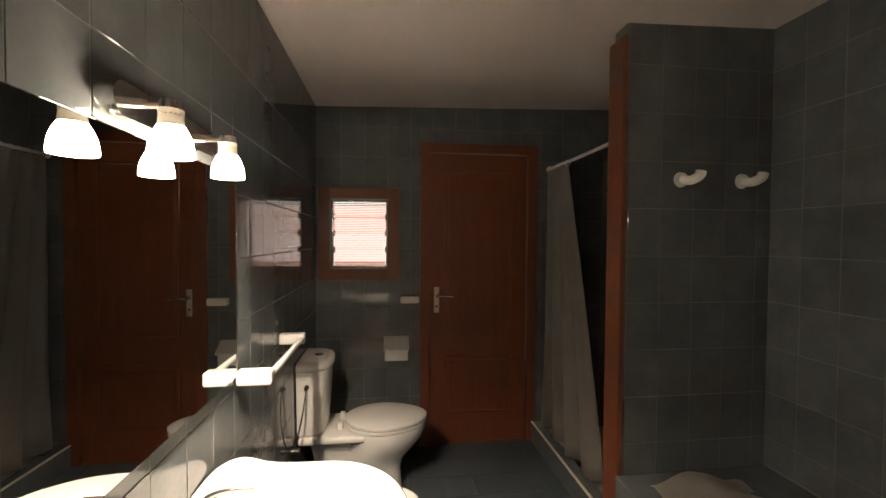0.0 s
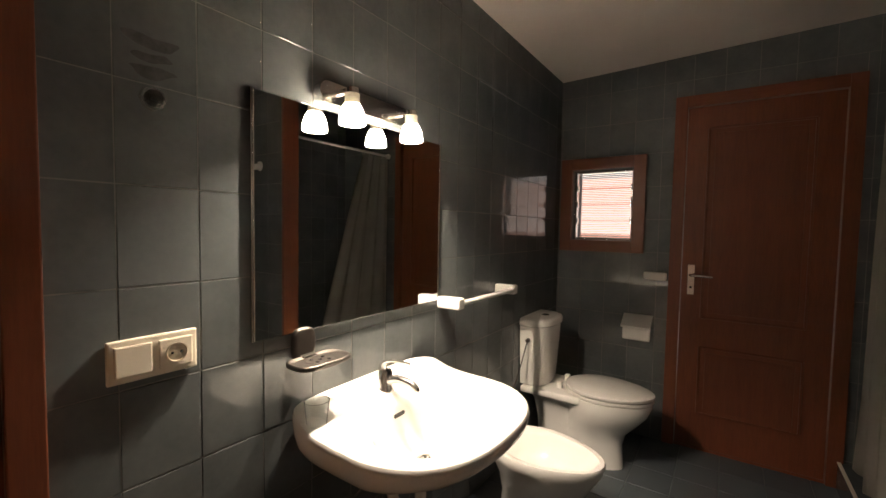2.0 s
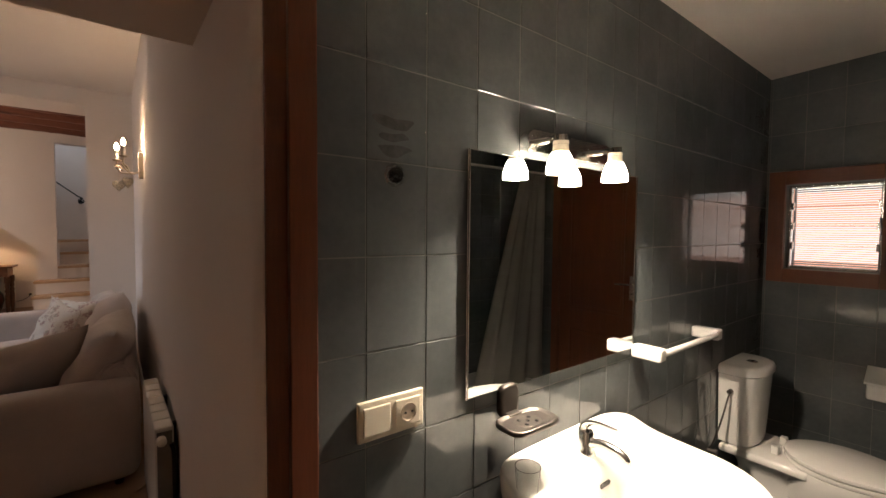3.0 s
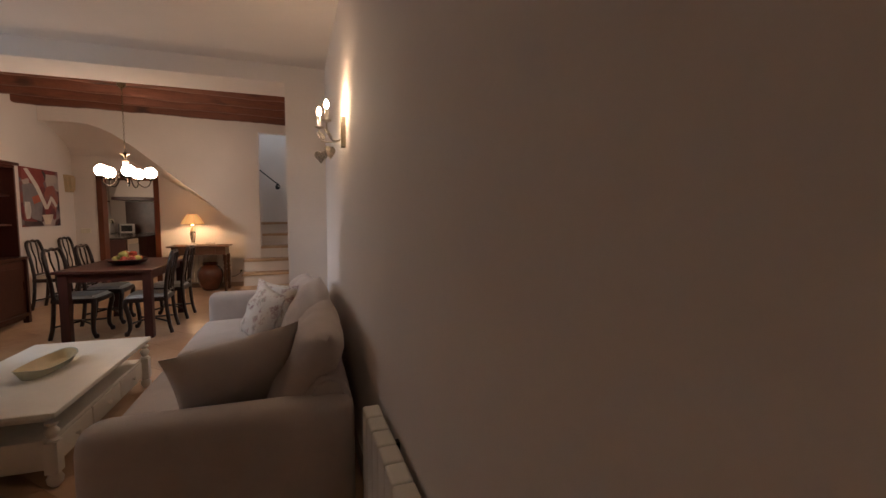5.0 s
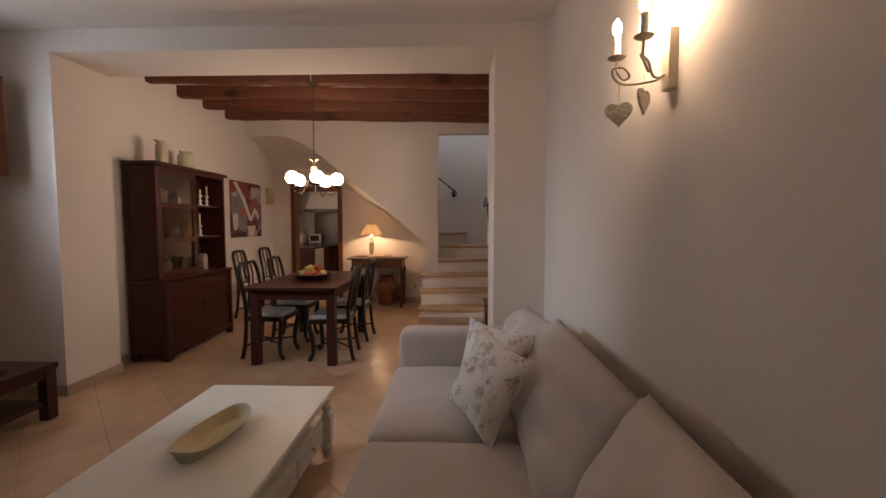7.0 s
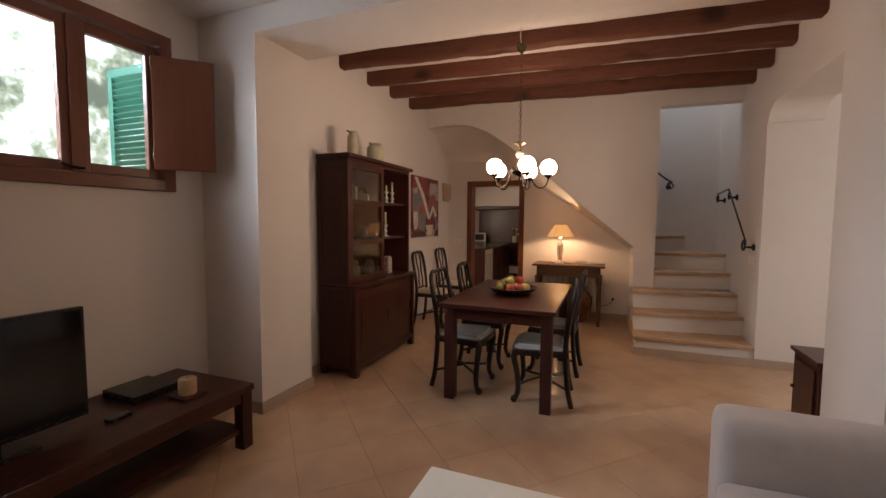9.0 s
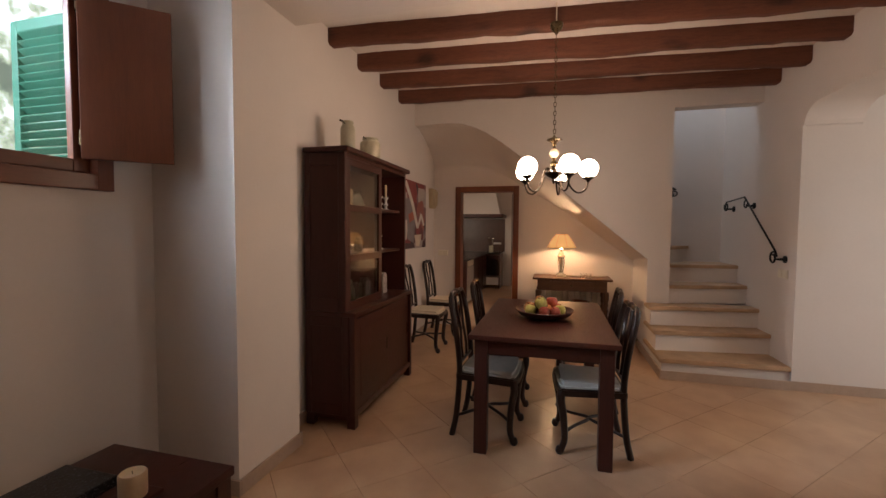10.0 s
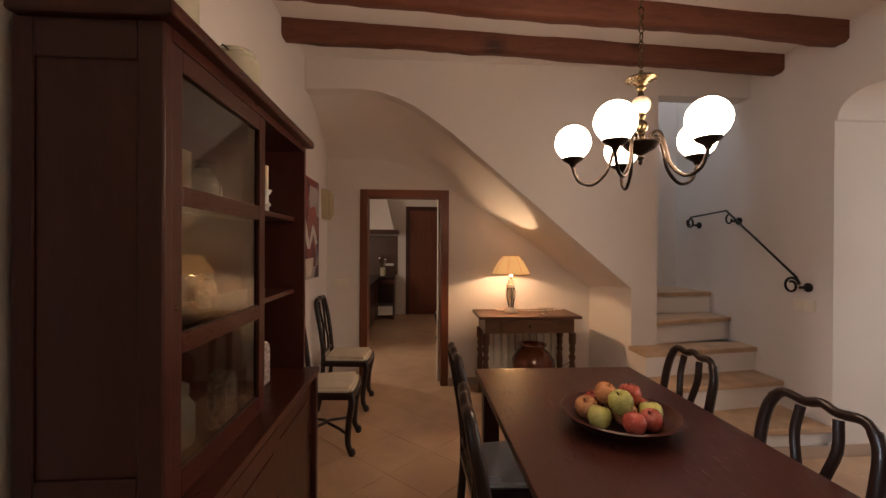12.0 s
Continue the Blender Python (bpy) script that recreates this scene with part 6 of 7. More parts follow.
part("cable", tube(bmesh.new(), smooth_path([(0.04, 0, 0), (0.07, -0.03, -0.05), (0.06, -0.14, -0.10), (0.04, -0.24, -0.06), (0.03, -0.26, 0.10), (0.02, -0.26, 0.45)], 6), 0.004, 6), BLACK_PL, wp, "thin dark cable")

# kitchen doorway frame
kd = tagged(thing("door_frame_kitchen", Matrix(), "reddish-brown wooden frame of the kitchen doorway", "door frame"), kind="structure")
for y0, y1 in ((-3.315, -3.235), (-2.475, -2.395)):
    part("jamb", B(RX - 0.175, RX + 0.018, y0, y1, 0.0, 2.045, bevel=0.004), DOOR, kd)
part("head", B(RX - 0.175, RX + 0.018, -3.235, -2.475, 1.965, 2.045, bevel=0.004), wood("mahogany_head_wood", (0.20, 0.064, 0.026), 0.35, "y", 0.7, coat=0.15), kd)

# console table, lamp, glasses, jar, radiator
cs = thing("console_table", Matrix(), "brown wooden console table with turned legs under the stairs", "console table")
OAK = wood("brown_oak", (0.12, 0.055, 0.028), 0.4, "y", 0.5)
OAK_Z = wood("brown_oak_upright", (0.10, 0.045, 0.024), 0.4, "z", 0.5)
part("tabletop", B(-8.93, -8.455, -2.16, -1.205, 0.795, 0.822, bevel=0.006), OAK, cs)
part("apron", B(-8.90, -8.50, -2.10, -1.265, 0.66, 0.795), OAK, cs)
part("drawer_front", B(-8.50, -8.488, -1.95, -1.42, 0.675, 0.780, bevel=0.003), OAK, cs)
part("drawer_knob", lathe(bmesh.new(), [(0.008, 0), (0.016, 0.012), (0.012, 0.022)], (-8.488, -1.685, 0.73), 12, "x"), BRASS, cs)
for x in (-8.86, -8.52):
    for y in (-2.09, -1.275):
        prof = [(0.018, 0.0), (0.024, 0.04), (0.018, 0.08), (0.026, 0.16), (0.030, 0.34), (0.022, 0.40), (0.034, 0.43), (0.020, 0.46), (0.030, 0.50), (0.024, 0.54), (0.034, 0.56), (0.034, 0.66)]
        part("leg", lathe(bmesh.new(), prof, (x, y, 0), 14), OAK_Z, cs, smooth=50)
tl = thing("table_lamp", pose(-8.73, -1.81, 0.823), "table lamp with ornate metal base and lit amber shade", "table lamp")
part("foot", B(-0.062, 0.062, -0.062, 0.062, 0.0, 0.016, bevel=0.003), WHITE_CER, tl, "square white foot")
part("foot_ring", lathe(bmesh.new(), [(0.050, 0.016), (0.045, 0.026), (0.036, 0.034), (0.028, 0.048)], n=24), WHITE_CER, tl, smooth=40)
for k in range(6):
    a0 = 2 * math.pi * k / 6
    pts = [(0.020, 0.045), (0.030, 0.09), (0.046, 0.17), (0.044, 0.215), (0.028, 0.24)]
    part("rib", tube(bmesh.new(), smooth_path([(r * math.cos(a0), r * math.sin(a0), z) for r, z in pts], 4), 0.0035, 6), BRONZE, tl, smooth=60)
part("baluster", lathe(bmesh.new(), [(0.020, 0.046), (0.012, 0.07), (0.024, 0.15), (0.030, 0.20), (0.018, 0.236)], n=18), CREAM_MET, tl, "cream inner stem", smooth=50)
part("stem", tube(bmesh.new(), [(0, 0, 0.04), (0, 0, 0.40)], 0.006, 8), BRASS, tl)
part("collar", lathe(bmesh.new(), [(0.034, 0.238), (0.044, 0.246), (0.044, 0.268), (0.026, 0.278), (0.030, 0.300), (0.018, 0.325)], n=20), WHITE_CER, tl, "cream ceramic collar", smooth=40)
part("shade", lathe(bmesh.new(), [(0.180, 0.370), (0.182, 0.376), (0.162, 0.420), (0.121, 0.490), (0.078, 0.545), (0.072, 0.548), (0.074, 0.543), (0.117, 0.488), (0.158, 0.418), (0.177, 0.374)], n=32, close=False), SHADE, tl, "lit amber cloth shade", smooth=50)
BRAID = plain("amber_braid", (0.50, 0.30, 0.13), 0.8, 0.1, 40)
for k in range(8):
    a0 = 2 * math.pi * (k + 0.5) / 8
    pts = [(0.1815, 0.374), (0.163, 0.420), (0.122, 0.490), (0.079, 0.546)]
    part("shade_rib", tube(bmesh.new(), smooth_path([(r * math.cos(a0), r * math.sin(a0), z) for r, z in pts], 4), 0.0016, 6), BRAID, tl, "thin seam of the shade")
for r, z in ((0.1815, 0.373), (0.076, 0.547)):
    part("shade_trim", tube(bmesh.new(), [(r * math.cos(a), r * math.sin(a), z) for a in (2 * math.pi * k / 28 for k in range(29))], 0.003, 6), BRAID, tl, "braid trim of the shade")
part("power_cord", tube(bmesh.new(), smooth_path([(-0.06, 0.0, 0.005), (-0.12, -0.12, 0.0045), (-0.09, 0.14, 0.0045), (-0.05, 0.28, 0.0045), (-0.09, 0.44, 0.0045), (-0.14, 0.57, 0.0045)], 8), 0.0035, 6), CREAM_PL, tl, "thin pale cord lying on the table", smooth=60)
part("bulb", lathe(bmesh.new(), [(0.010, 0.35), (0.020, 0.37), (0.020, 0.395), (0.004, 0.408)], n=14), glow("lamp_bulb_lit", (1.0, 0.62, 0.30), 60.0), tl, "lit bulb", smooth=50)
lamp("table_lamp_bulb", "POINT", pose(-8.73, -1.81, 0.823 + 0.425), 14.0, TUNG, 0.012)
for y in (-1.545, -1.475):
    solid("drinking_glass", lathe(bmesh.new(), [(0.0, 0.004), (0.026, 0), (0.032, 0.06), (0.030, 0.06), (0.024, 0.006), (0.0, 0.008)], (-8.58, y, 0.8225), 18, close=False), GLASS, "small clear glass on the console table", "glass", "glasses on the console", smooth=50)
solid("terracotta_jar", lathe(bmesh.new(), [(0.12, 0), (0.14, 0.02), (0.195, 0.15), (0.218, 0.26), (0.206, 0.35), (0.155, 0.425), (0.118, 0.452), (0.114, 0.462), (0.134, 0.480), (0.136, 0.494), (0.118, 0.496), (0.098, 0.46)], (-8.80, -1.57, 0), 36), TERRAPOT, "round glazed brown terracotta jar under the console", "jar", smooth=50)
r2 = thing("radiator", Matrix(), "white sectional radiator behind the console table", "radiator", "radiators")
for i in range(11):
    y = -2.08 + i * 0.075
    part("section", B(RX + 0.035, RX + 0.11, y, y + 0.071, 0.12, 0.62, bevel=0.012, seg=2), RAD_WHITE, r2, smooth=40)
part("bracket", B(RX, RX + 0.035, -1.7, -1.66, 0.45, 0.56), IRON, r2)
part("bracket", B(RX, RX + 0.035, -2.0, -1.96, 0.45, 0.56), IRON, r2)


# wrought-iron handrails
def scroll(c, r, a0, turns, axis):
    out = []
    for i in range(int(turns * 14) + 1):
        a = a0 + i * 2 * math.pi / 14
        k = r * (1 - 0.55 * i / (turns * 14))
        out.append((c[0] + k * math.cos(a), c[1], c[2] + k * math.sin(a)) if axis == "y" else (c[0], c[1] + k * math.cos(a), c[2] + k * math.sin(a)))
    return out


hr = thing("handrail", Matrix(), "black wrought-iron handrail with scrolled ends on the wall", "handrail", "handrails")
yr = 0.105
part("rail", tube(bmesh.new(), [(-7.63, yr, 1.19), (-7.66, yr, 1.24), (-8.37, yr, 1.80), (-8.86, yr, 1.775), (-8.90, yr, 1.74)], 0.009, 8), IRON, hr, smooth=60)
part("scroll", tube(bmesh.new(), scroll((-7.70, yr, 1.175), 0.065, 0.2, 1.3, "y"), 0.009, 8), IRON, hr, smooth=60)
part("scroll", tube(bmesh.new(), scroll((-8.87, yr, 1.72), 0.055, 2.6, 1.3, "y"), 0.009, 8), IRON, hr, smooth=60)
part("scroll", tube(bmesh.new(), scroll((-8.33, yr, 1.715), 0.05, 1.6, 0.8, "y"), 0.008, 8), IRON, hr, smooth=60)
for x, z in ((-7.63, 1.165), (-8.30, 1.70), (-8.83, 1.69)):
    part("wall_bracket", lathe(bmesh.new(), [(0.034, 0.177), (0.034, 0.165), (0.012, 0.155), (0.010, yr)], (x, 0, z), 14, "y"), IRON, hr, smooth=40)
hr2 = thing("handrail", Matrix(), "black wrought-iron handrail rising round the stair corner", "handrail", "handrails")
part("rail", tube(bmesh.new(), [(-9.14, -0.38, 1.96), (-9.14, -0.45, 2.00), (-9.14, -1.6, 2.95)], 0.011, 8), IRON, hr2, smooth=60)
part("scroll", tube(bmesh.new(), scroll((-9.14, -0.40, 1.915), 0.05, 1.2, 1.3, "x"), 0.009, 8), IRON, hr2, smooth=60)
part("wall_bracket", lathe(bmesh.new(), [(0.034, -9.219), (0.034, -9.205), (0.012, -9.195), (0.010, -9.14)], (0, -0.42, 1.90), 14, "x"), IRON, hr2)

# hall: dark dresser seen past the sofa
dr = thing("sideboard", Matrix(), "dark wooden sideboard standing beside the dividing wall", "sideboard")
part("body", B(-5.775, -5.44, -0.095, 0.165, 0.04, 0.625, bevel=0.004), DARK_Z, dr)
part("top", B(-5.795, -5.43, -0.112, 0.17, 0.625, 0.65, bevel=0.005), DARK, dr)
part("door", B(-5.74, -5.48, -0.107, -0.095, 0.10, 0.59, bevel=0.003), DARK_Z, dr)
part("door_knob", lathe(bmesh.new(), [(0.006, 0), (0.012, -0.012), (0.009, -0.02)], (-5.71, -0.107, 0.42), 12, "y"), BRASS, dr)
d2 = part("side_panel", B(-5.783, -5.775, -0.06, 0.13, 0.10, 0.59, bevel=0.002), DARK_Z, dr)
for x in (-5.77, -5.49):
    for y in (-0.09, 0.12):
        part("foot", B(x, x + 0.04, y, y + 0.04, 0.0, 0.04), DARK_Z, dr)

# kitchen
KDOOR = wood("kitchen_door_wood", (0.14, 0.040, 0.020), 0.4, "z", 0.6)
d3 = tagged(thing("door_3", Matrix(), "closed dark brown panelled kitchen door", "door"), kind="structure")
part("leaf", B(-13.80, -13.765, -2.885, -2.065, 0.0, 2.245, bevel=0.003), KDOOR, d3)
for y0, y1 in ((-2.96, -2.88), (-2.07, -1.99)):
    part("door_frame", B(-13.80, -13.735, y0, y1, 0.0, 2.33, bevel=0.004), DARK_Z, d3)
part("door_frame", B(-13.80, -13.735, -2.88, -2.07, 2.24, 2.33, bevel=0.004), DARK, d3)
for z0, z1 in ((0.2, 0.85), (1.02, 2.08)):
    part("panel", B(-13.765, -13.755, -2.74, -2.21, z0, z1, bevel=0.008), KDOOR, d3)
STONE_TOP = plain("dark_granite_top", (0.03, 0.024, 0.022), 0.2, 0.5, 60)
solid("worktop", B(-13.745, -13.10, -4.84, -3.16, 0.835, 0.865, bevel=0.006), STONE_TOP, "dark stone kitchen worktop below the hood", "worktop")
solid("worktop", B(-13.10, -10.6, -4.84, -3.46, 0.835, 0.865, bevel=0.006), STONE_TOP, "dark stone kitchen worktop along the wall", "worktop")
st = thing("cooker_cabinet", Matrix(), "dark brown kitchen base unit with an open niche", "kitchen cabinet")
part("side", B(-13.74, -13.14, -3.20, -3.17, 0.0, 0.834), KITCHEN_TILE, st)
part("side", B(-13.74, -13.14, -3.80, -3.77, 0.0, 0.834), KITCHEN_TILE, st)
part("back", B(-13.74, -13.70, -3.77, -3.20, 0.0, 0.834), KITCHEN_TILE, st)
part("drawer", B(-13.70, -13.15, -3.765, -3.205, 0.08, 0.26, bevel=0.006), WHITE_CER, st, "white lower drawer")
part("hob_rail", B(-13.14, -13.12, -3.77, -3.20, 0.70, 0.80, bevel=0.004), DARK, st)
dw = thing("dishwasher", Matrix(), "white dishwasher under the worktop", "dishwasher")
part("body", B(-11.35, -10.75, -4.1, -3.49, 0.02, 0.833, bevel=0.005), WHITE_CER, dw)
part("control_panel", B(-11.34, -10.76, -3.49, -3.472, 0.72, 0.825, bevel=0.003), CREAM_PL, dw)
part("door_front", B(-11.34, -10.76, -3.49, -3.469, 0.10, 0.71, bevel=0.003), WHITE_CER, dw)
for x0, x1 in ((-13.09, -12.54), (-12.52, -11.96), (-11.94, -11.37)):
    k = thing("kitchen_cabinet", Matrix(), "dark brown wooden kitchen base cabinet", "kitchen cabinet", "kitchen base cabinets")
    part("body", B(x0, x1, -4.1, -3.51, 0.08, 0.833, bevel=0.003), DARK_Z, k)
    dd = part("door", B(x0 + 0.01, x1 - 0.01, -3.51, -3.49, 0.10, 0.82, bevel=0.004), DARK_Z, k)
    part("door_knob", lathe(bmesh.new(), [(0.006, 0), (0.012, 0.014), (0.009, 0.022)], (x1 - 0.06, -3.49, 0.70), 12, "y"), BRASS, dd)
    part("plinth", B(x0, x1, -4.1, -3.56, 0.0, 0.08), DARK_Z, k)
ep = thing("kitchen_end_panel", Matrix(), "dark brown end panel beside the dishwasher", "kitchen cabinet")
part("panel", B(-10.735, -10.63, -4.1, -3.475, 0.08, 0.833, bevel=0.003), DARK_Z, ep)
part("plinth", B(-10.735, -10.63, -4.1, -3.53, 0.0, 0.08), DARK_Z, ep)
solid("tiled_backsplash", B(-13.749, -13.735, -4.50, -3.13, 0.866, 1.70), KITCHEN_TILE, "dark brown tiled wall under the hood", "backsplash")
hood = thing("cooker_hood", Matrix(), "white plastered cooker hood with a dark wooden shelf", "cooker hood")
bm = bmesh.new()
lo = [(-13.745, -4.52), (-13.10, -4.52), (-13.10, -3.18), (-13.745, -3.18)]
hi = [(-13.745, -4.35), (-13.45, -4.35), (-13.45, -3.42), (-13.745, -3.42)]
v0 = [bm.verts.new((x, y, 1.80)) for x, y in lo]
v1 = [bm.verts.new((x, y, 2.74)) for x, y in hi]
bm.faces.new(v0[::-1]), bm.faces.new(v1)
for i in range(4):
    bm.faces.new((v0[i], v0[(i + 1) % 4], v1[(i + 1) % 4], v1[i]))
part("funnel", bm, PLASTER, hood, "white plastered funnel")
part("shelf", B(-13.745, -13.05, -4.56, -3.10, 1.72, 1.80, bevel=0.01), DARK, hood, "dark wooden shelf edge")
bb = thing("bread_bin", Matrix(), "white painted bread bin on the kitchen worktop", "bread bin")
part("bin", B(-13.16, -12.90, -4.82, -4.56, 0.866, 1.10, bevel=0.02, seg=3), WHITE_CER, bb, smooth=40)
part("lid", B(-13.17, -12.89, -4.83, -4.55, 1.10, 1.125, bevel=0.008), WHITE_CER, bb, smooth=40)
part("knob", lathe(bmesh.new(), [(0.010, 0), (0.016, 0.012), (0.008, 0.022)], (-13.03, -4.69, 1.125), 12), DARK_Z, bb)
sp = tagged(thing("splashback_tiles", Matrix(), "white glazed wall tiles under a dark border in the kitchen", "wall tiles"), kind="structure")
kt = mesh_of(B(-0.098, 0.098, 0.0, 0.008, -0.098, 0.098, bevel=0.002, seg=1), "tile", WHITE_CER)
for i in range(12):
    for j in range(4):
        piece("tile", kt, sp, pose(-13.63 + i * 0.2, -4.849, 0.97 + j * 0.2))
part("border", B(-13.73, -11.33, -4.849, -4.838, 1.672, 1.712, bevel=0.002), KITCHEN_TILE, sp, "dark brown border strip")
solid("socket_strip", B(-13.734, -13.724, -3.42, -3.22, 1.05, 1.10, bevel=0.003), WHITE_CER, "white double socket on the brown tiles", "socket")
ut = thing("utensil_pot", pose(-13.35, -3.42, 0.866), "banded ceramic pot holding kitchen utensils", "utensil pot")
part("pot", lathe(bmesh.new(), [(0.05, 0), (0.055, 0.01), (0.055, 0.16), (0.05, 0.165), (0.045, 0.02)], n=18), STONEWARE, ut, smooth=40)
for k in range(7):
    a0 = k * 0.9
    tip = (0.07 * math.cos(a0), 0.07 * math.sin(a0), 0.30 + 0.02 * (k % 3))
    part("utensil", tube(bmesh.new(), [(0.02 * math.cos(a0), 0.02 * math.sin(a0), 0.05), tip], 0.006, 6), CHROME if k % 2 else OAK_Z, ut)
    part("utensil_head", lathe(bmesh.new(), [(0.004, -0.02), (0.022, 0.0), (0.018, 0.03), (0.003, 0.045)], tip, 10), CHROME if k % 2 else OAK_Z, ut, smooth=50)
ke = thing("kettle", pose(-13.42, -4.74, 0.866), "cream electric kettle on the kitchen worktop", "kettle")
part("jug", lathe(bmesh.new(), [(0.085, 0), (0.09, 0.02), (0.075, 0.32), (0.065, 0.36), (0.01, 0.38)], n=20), STONEWARE, ke, smooth=50)
part("handle", tube(bmesh.new(), smooth_path([(0.06, 0.04, 0.32), (0.11, 0.09, 0.31), (0.115, 0.09, 0.14), (0.07, 0.05, 0.08)], 5), 0.011, 8), BLACK_PL, ke, smooth=60)
mw = thing("microwave", pose(-13.50, -4.42, 0.866, 0, 0, -60), "white microwave oven with a dark glass door", "microwave")
part("case", B(-0.16, 0.16, -0.12, 0.12, 0.0, 0.24, bevel=0.015), WHITE_CER, mw, smooth=40)
part("front", B(-0.10, 0.14, 0.12, 0.125, 0.04, 0.20), BLACK_PL, mw, "dark glass front")

# ---- skirting, and the tiles of floors and walls ----


def skirting(x0, x1, y0, y1):
    solid("baseboard", B(x0, x1, y0, y1, 0.0, 0.085, bevel=0.003), SKIRT, "terracotta tile skirting along the wall", "baseboard", kind="structure")


skirting(-4.88, -4.865, -4.03, -3.475)
skirting(-5.42, -4.88, -3.49, -3.475)
skirting(-5.435, -5.42, -3.65, -3.475)
skirting(-9.05, -5.435, -3.65, -3.637)
skirting(RX, RX + 0.012, -2.39, -0.90)
skirting(RX + 0.012, -7.44, -0.899, -0.884)
skirting(-7.44, -7.425, -0.899, 0.165)
skirting(AX0, AX0 + 0.012, 0.168, 0.87)
skirting(-5.42, -4.88, -0.102, -0.087)
sk_ = prism(bmesh.new(), [(-4.88, 0.282), (-0.10, 0.384), (-0.10, 0.396), (-4.88, 0.294)], 0.0, 0.085, "z")
solid("baseboard", sk_, SKIRT, "terracotta tile skirting along the wall", "baseboard", kind="structure")
skirting(-4.86, -0.74, -4.03, -4.017)

# terracotta floor, laid diagonally
S = 0.403
ft = mesh_of(B(-S / 2 + 0.001, S / 2 - 0.001, -S / 2 + 0.001, S / 2 - 0.001, -0.012, 0.0, bevel=0.0008, seg=1), "floor_tile", TERRA)
floor_ob = bpy.data.objects["floor"]
rest = bmesh.new()
q = math.sqrt(0.5)
rooms = ((-5.6, 1.5, -4.1, 0.5), (-9.3, -5.3, -3.75, 0.25), (-8.0, -4.6, 0.1, 3.7), (-13.9, -9.1, -4.9, -1.2))
count = 0
for i in range(-45, 20):
    for j in range(-30, 30):
        u, v = -2.36 - 0.2015 + i * S, -4.86 + 0.2015 + j * S      # (x - y), (x + y) over root two
        x, y = (u + v) * q, (v - u) * q
        if not any(a - 0.1 < x < b + 0.1 and c - 0.1 < y < d + 0.1 for a, b, c, d in rooms):
            continue
        if y > 0.42 and x > -4.4:
            continue
        if x > -9.4 and y < 0.6 and count < 300:
            piece("floor_tile", ft, floor_ob, pose(x, y, 0, 0, 0, 45))
            count += 1
        else:
            m = pose(x, y, 0, 0, 0, 45)
            w = S / 2 - 0.001
            vs = [rest.verts.new(m @ Vector(p)) for p in ((-w, -w, 0), (w, -w, 0), (w, w, 0), (-w, w, 0), (-w, -w, -0.012), (w, -w, -0.012), (w, w, -0.012), (-w, w, -0.012))]
            for f in ((0, 1, 2, 3), (0, 4, 5, 1), (1, 5, 6, 2), (2, 6, 7, 3), (3, 7, 4, 0)):
                rest.faces.new([vs[k] for k in f])
tagged(part("floor_tiles_beyond", rest, TERRA, floor_ob), kind="stuff")

# bathroom floor tiles
bt = mesh_of(B(-0.099, 0.099, -0.099, 0.099, -0.006, 0.0, bevel=0.0015, seg=1), "bathroom_floor_tile", BATH_FLOOR)
for i in range(11):
    for j in range(14):
        x, y = 0.10 + i * 0.2, BW - 0.10 - j * 0.2
        piece("bathroom_floor_tile", bt, BATH_SLAB, pose(x, y, 0.0))

# glazed wall tiles, 155 x 205 mm
TW, TH = 0.155, 0.2055
wt = mesh_of(B(-TW / 2 + 0.0015, TW / 2 - 0.0015, -0.004, 0.004, -TH / 2 + 0.0015, TH / 2 - 0.0015, bevel=0.001, seg=1), "wall_tile", BATH_TILE)
trng = random.Random(7)


def cut_tile(u0, u1, z0, z1):
    return mesh_of(B(u0, u1, -0.004, 0.004, z0, z1), "cut_tile", BATH_TILE)


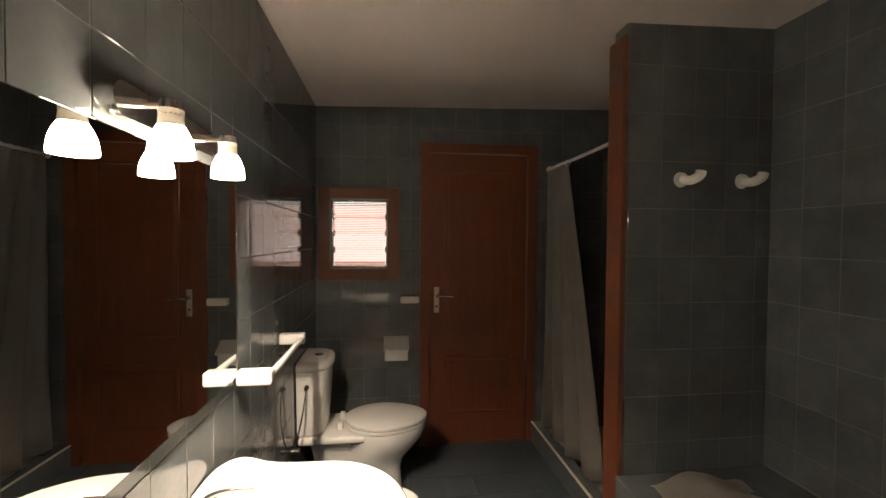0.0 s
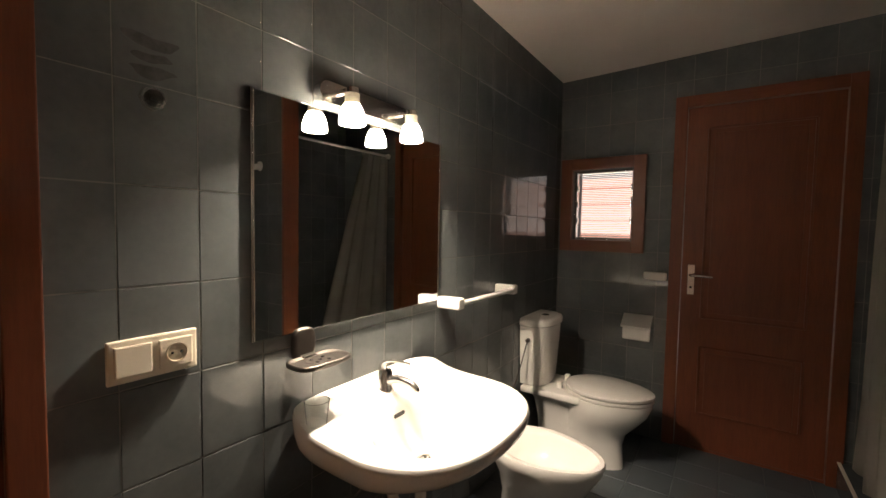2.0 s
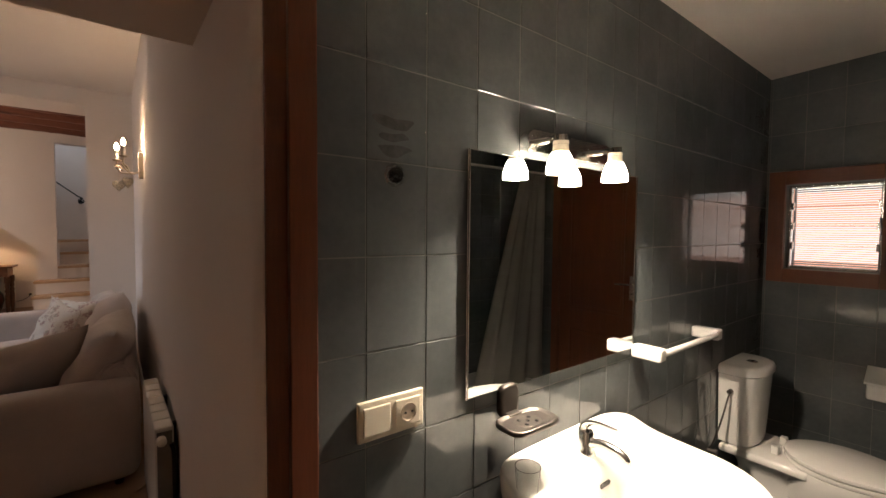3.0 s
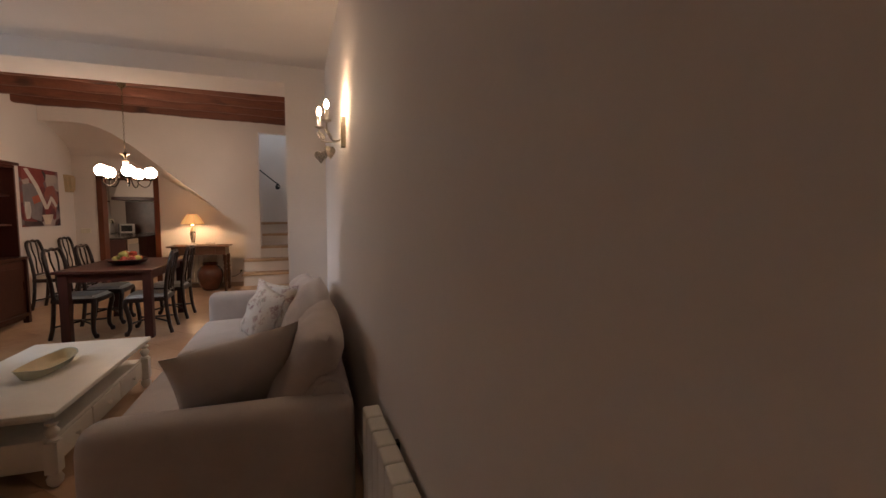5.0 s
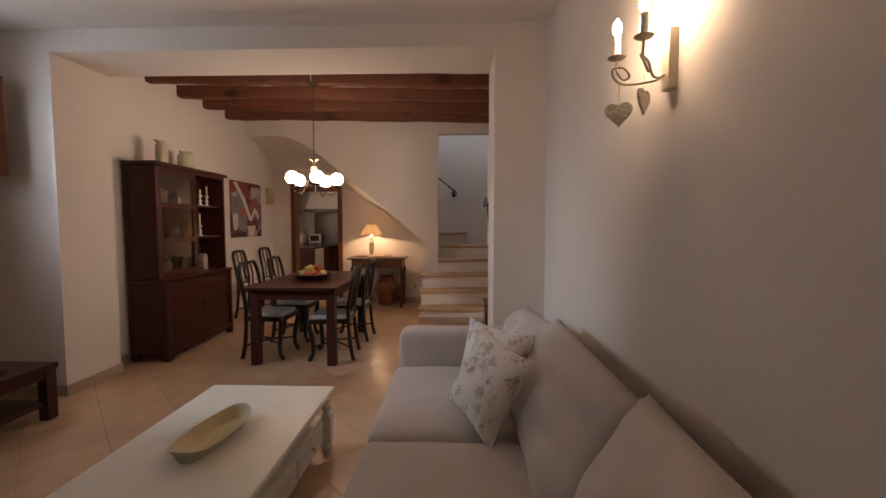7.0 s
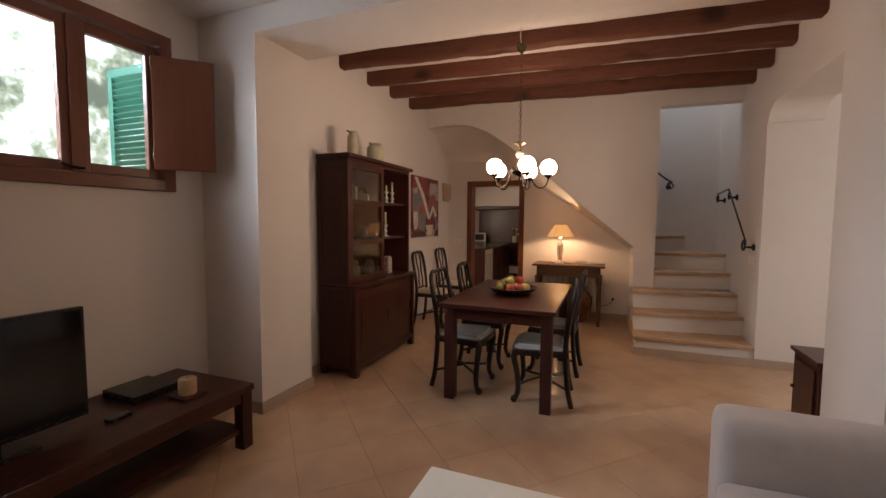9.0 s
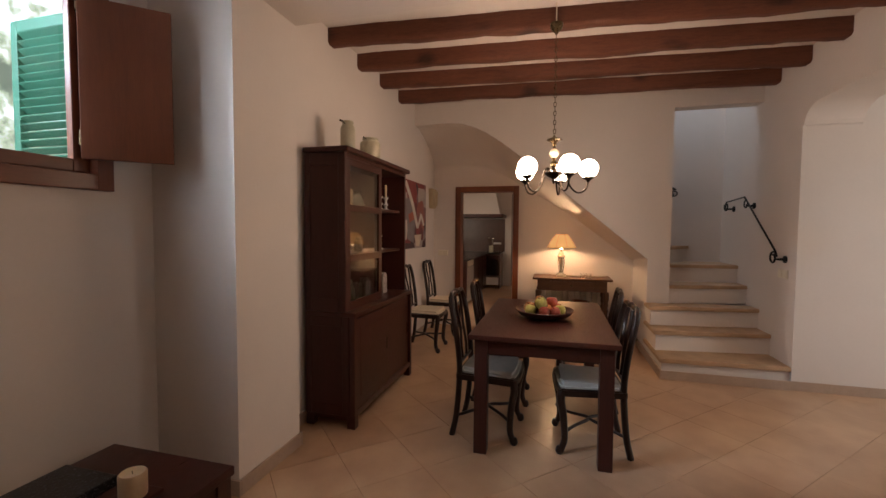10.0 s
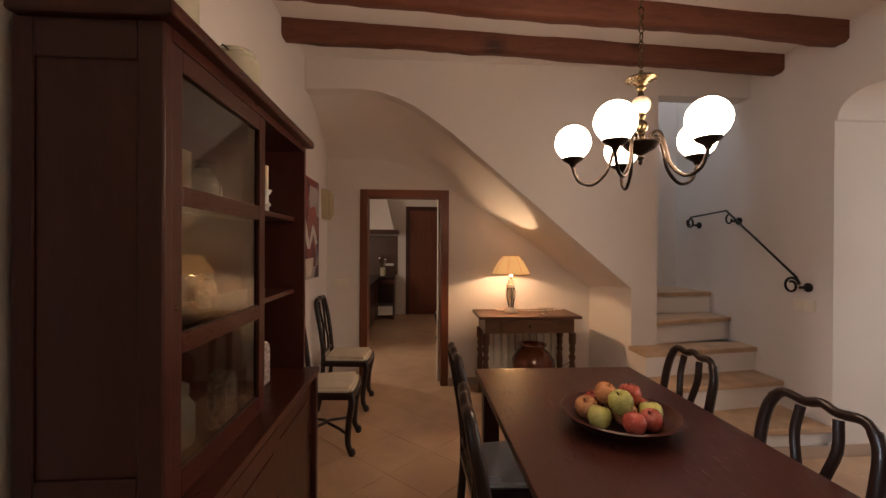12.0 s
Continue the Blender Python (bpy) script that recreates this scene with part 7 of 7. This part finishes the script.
def tile_wall(parent, at, u0, u1, z0, z1, uo, zo, holes=(), limit=400):
    """Tiles over u0..u1, z0..z1 of a wall; at(u, z) places one; whole tiles share a mesh, edge tiles are cut."""
    i0, i1 = math.floor((u0 - uo) / TW), math.ceil((u1 - uo) / TW)
    j0, j1 = math.floor((z0 - zo) / TH), math.ceil((z1 - zo) / TH)
    for i in range(i0, i1):
        for j in range(j0, j1):
            cells = [(max(u0, uo + i * TW), min(u1, uo + (i + 1) * TW), max(z0, zo + j * TH), min(z1, zo + (j + 1) * TH))]
            for h in holes:
                out = []
                for a, b, c, d in cells:
                    if b <= h[0] or a >= h[1] or d <= h[2] or c >= h[3]:
                        out.append((a, b, c, d))
                        continue
                    if a < h[0]:
                        out.append((a, h[0], c, d))
                    if b > h[1]:
                        out.append((h[1], b, c, d))
                    if c < h[2]:
                        out.append((max(a, h[0]), min(b, h[1]), c, h[2]))
                    if d > h[3]:
                        out.append((max(a, h[0]), min(b, h[1]), h[3], d))
                cells = out
            for a, b, c, d in cells:
                if b - a < 0.008 or d - c < 0.008:
                    continue
                whole = b - a > TW - 0.001 and d - c > TH - 0.001
                du, dz = trng.uniform(-0.0006, 0.0006), trng.uniform(-0.0006, 0.0006)
                tilt = pose(0, 0, 0, trng.gauss(0, 0.12), 0, trng.gauss(0, 0.15))
                if whole:
                    piece("wall_tile", wt, parent, at((a + b) / 2 + du, (c + d) / 2 + dz) @ tilt)
                else:
                    hw, hh = (b - a) / 2 - 0.0015, (d - c) / 2 - 0.0015
                    piece("wall_tile", cut_tile(-hw, hw, -hh, hh), parent, at((a + b) / 2, (c + d) / 2))


tile_wall(W_MIR, lambda u, z: pose(-0.004, u, z, 0, 0, 90), 0.507, BW - 0.001, 0.0, 2.325, 0.615, 0.968)
tile_wall(W_FAR, lambda u, z: pose(u, BW + 0.004, z), 0.0, 2.19, 0.0, 2.40, 0.01, 0.968, [(0.09, 0.485, 1.235, 1.715), (0.70, 1.52, 0.0, 2.10)])
tile_wall(W_PART, lambda u, z: pose(u, 2.004, z), 1.49, 2.19, 0.0, 2.40, 1.50, 0.968)
tile_wall(W_SIDE, lambda u, z: pose(2.194, u, z, 0, 0, 90), 0.50, 2.0, 0.43, 2.40, 0.615, 0.968)
tile_wall(W_SIDE, lambda u, z: pose(2.194, u, z, 0, 0, 90), 2.105, BW - 0.001, 0.0, 2.40, 0.615, 0.968)
for w_ in (W_MIR, W_FAR, W_PART, W_SIDE):
    w_.data.materials[0] = GROUT
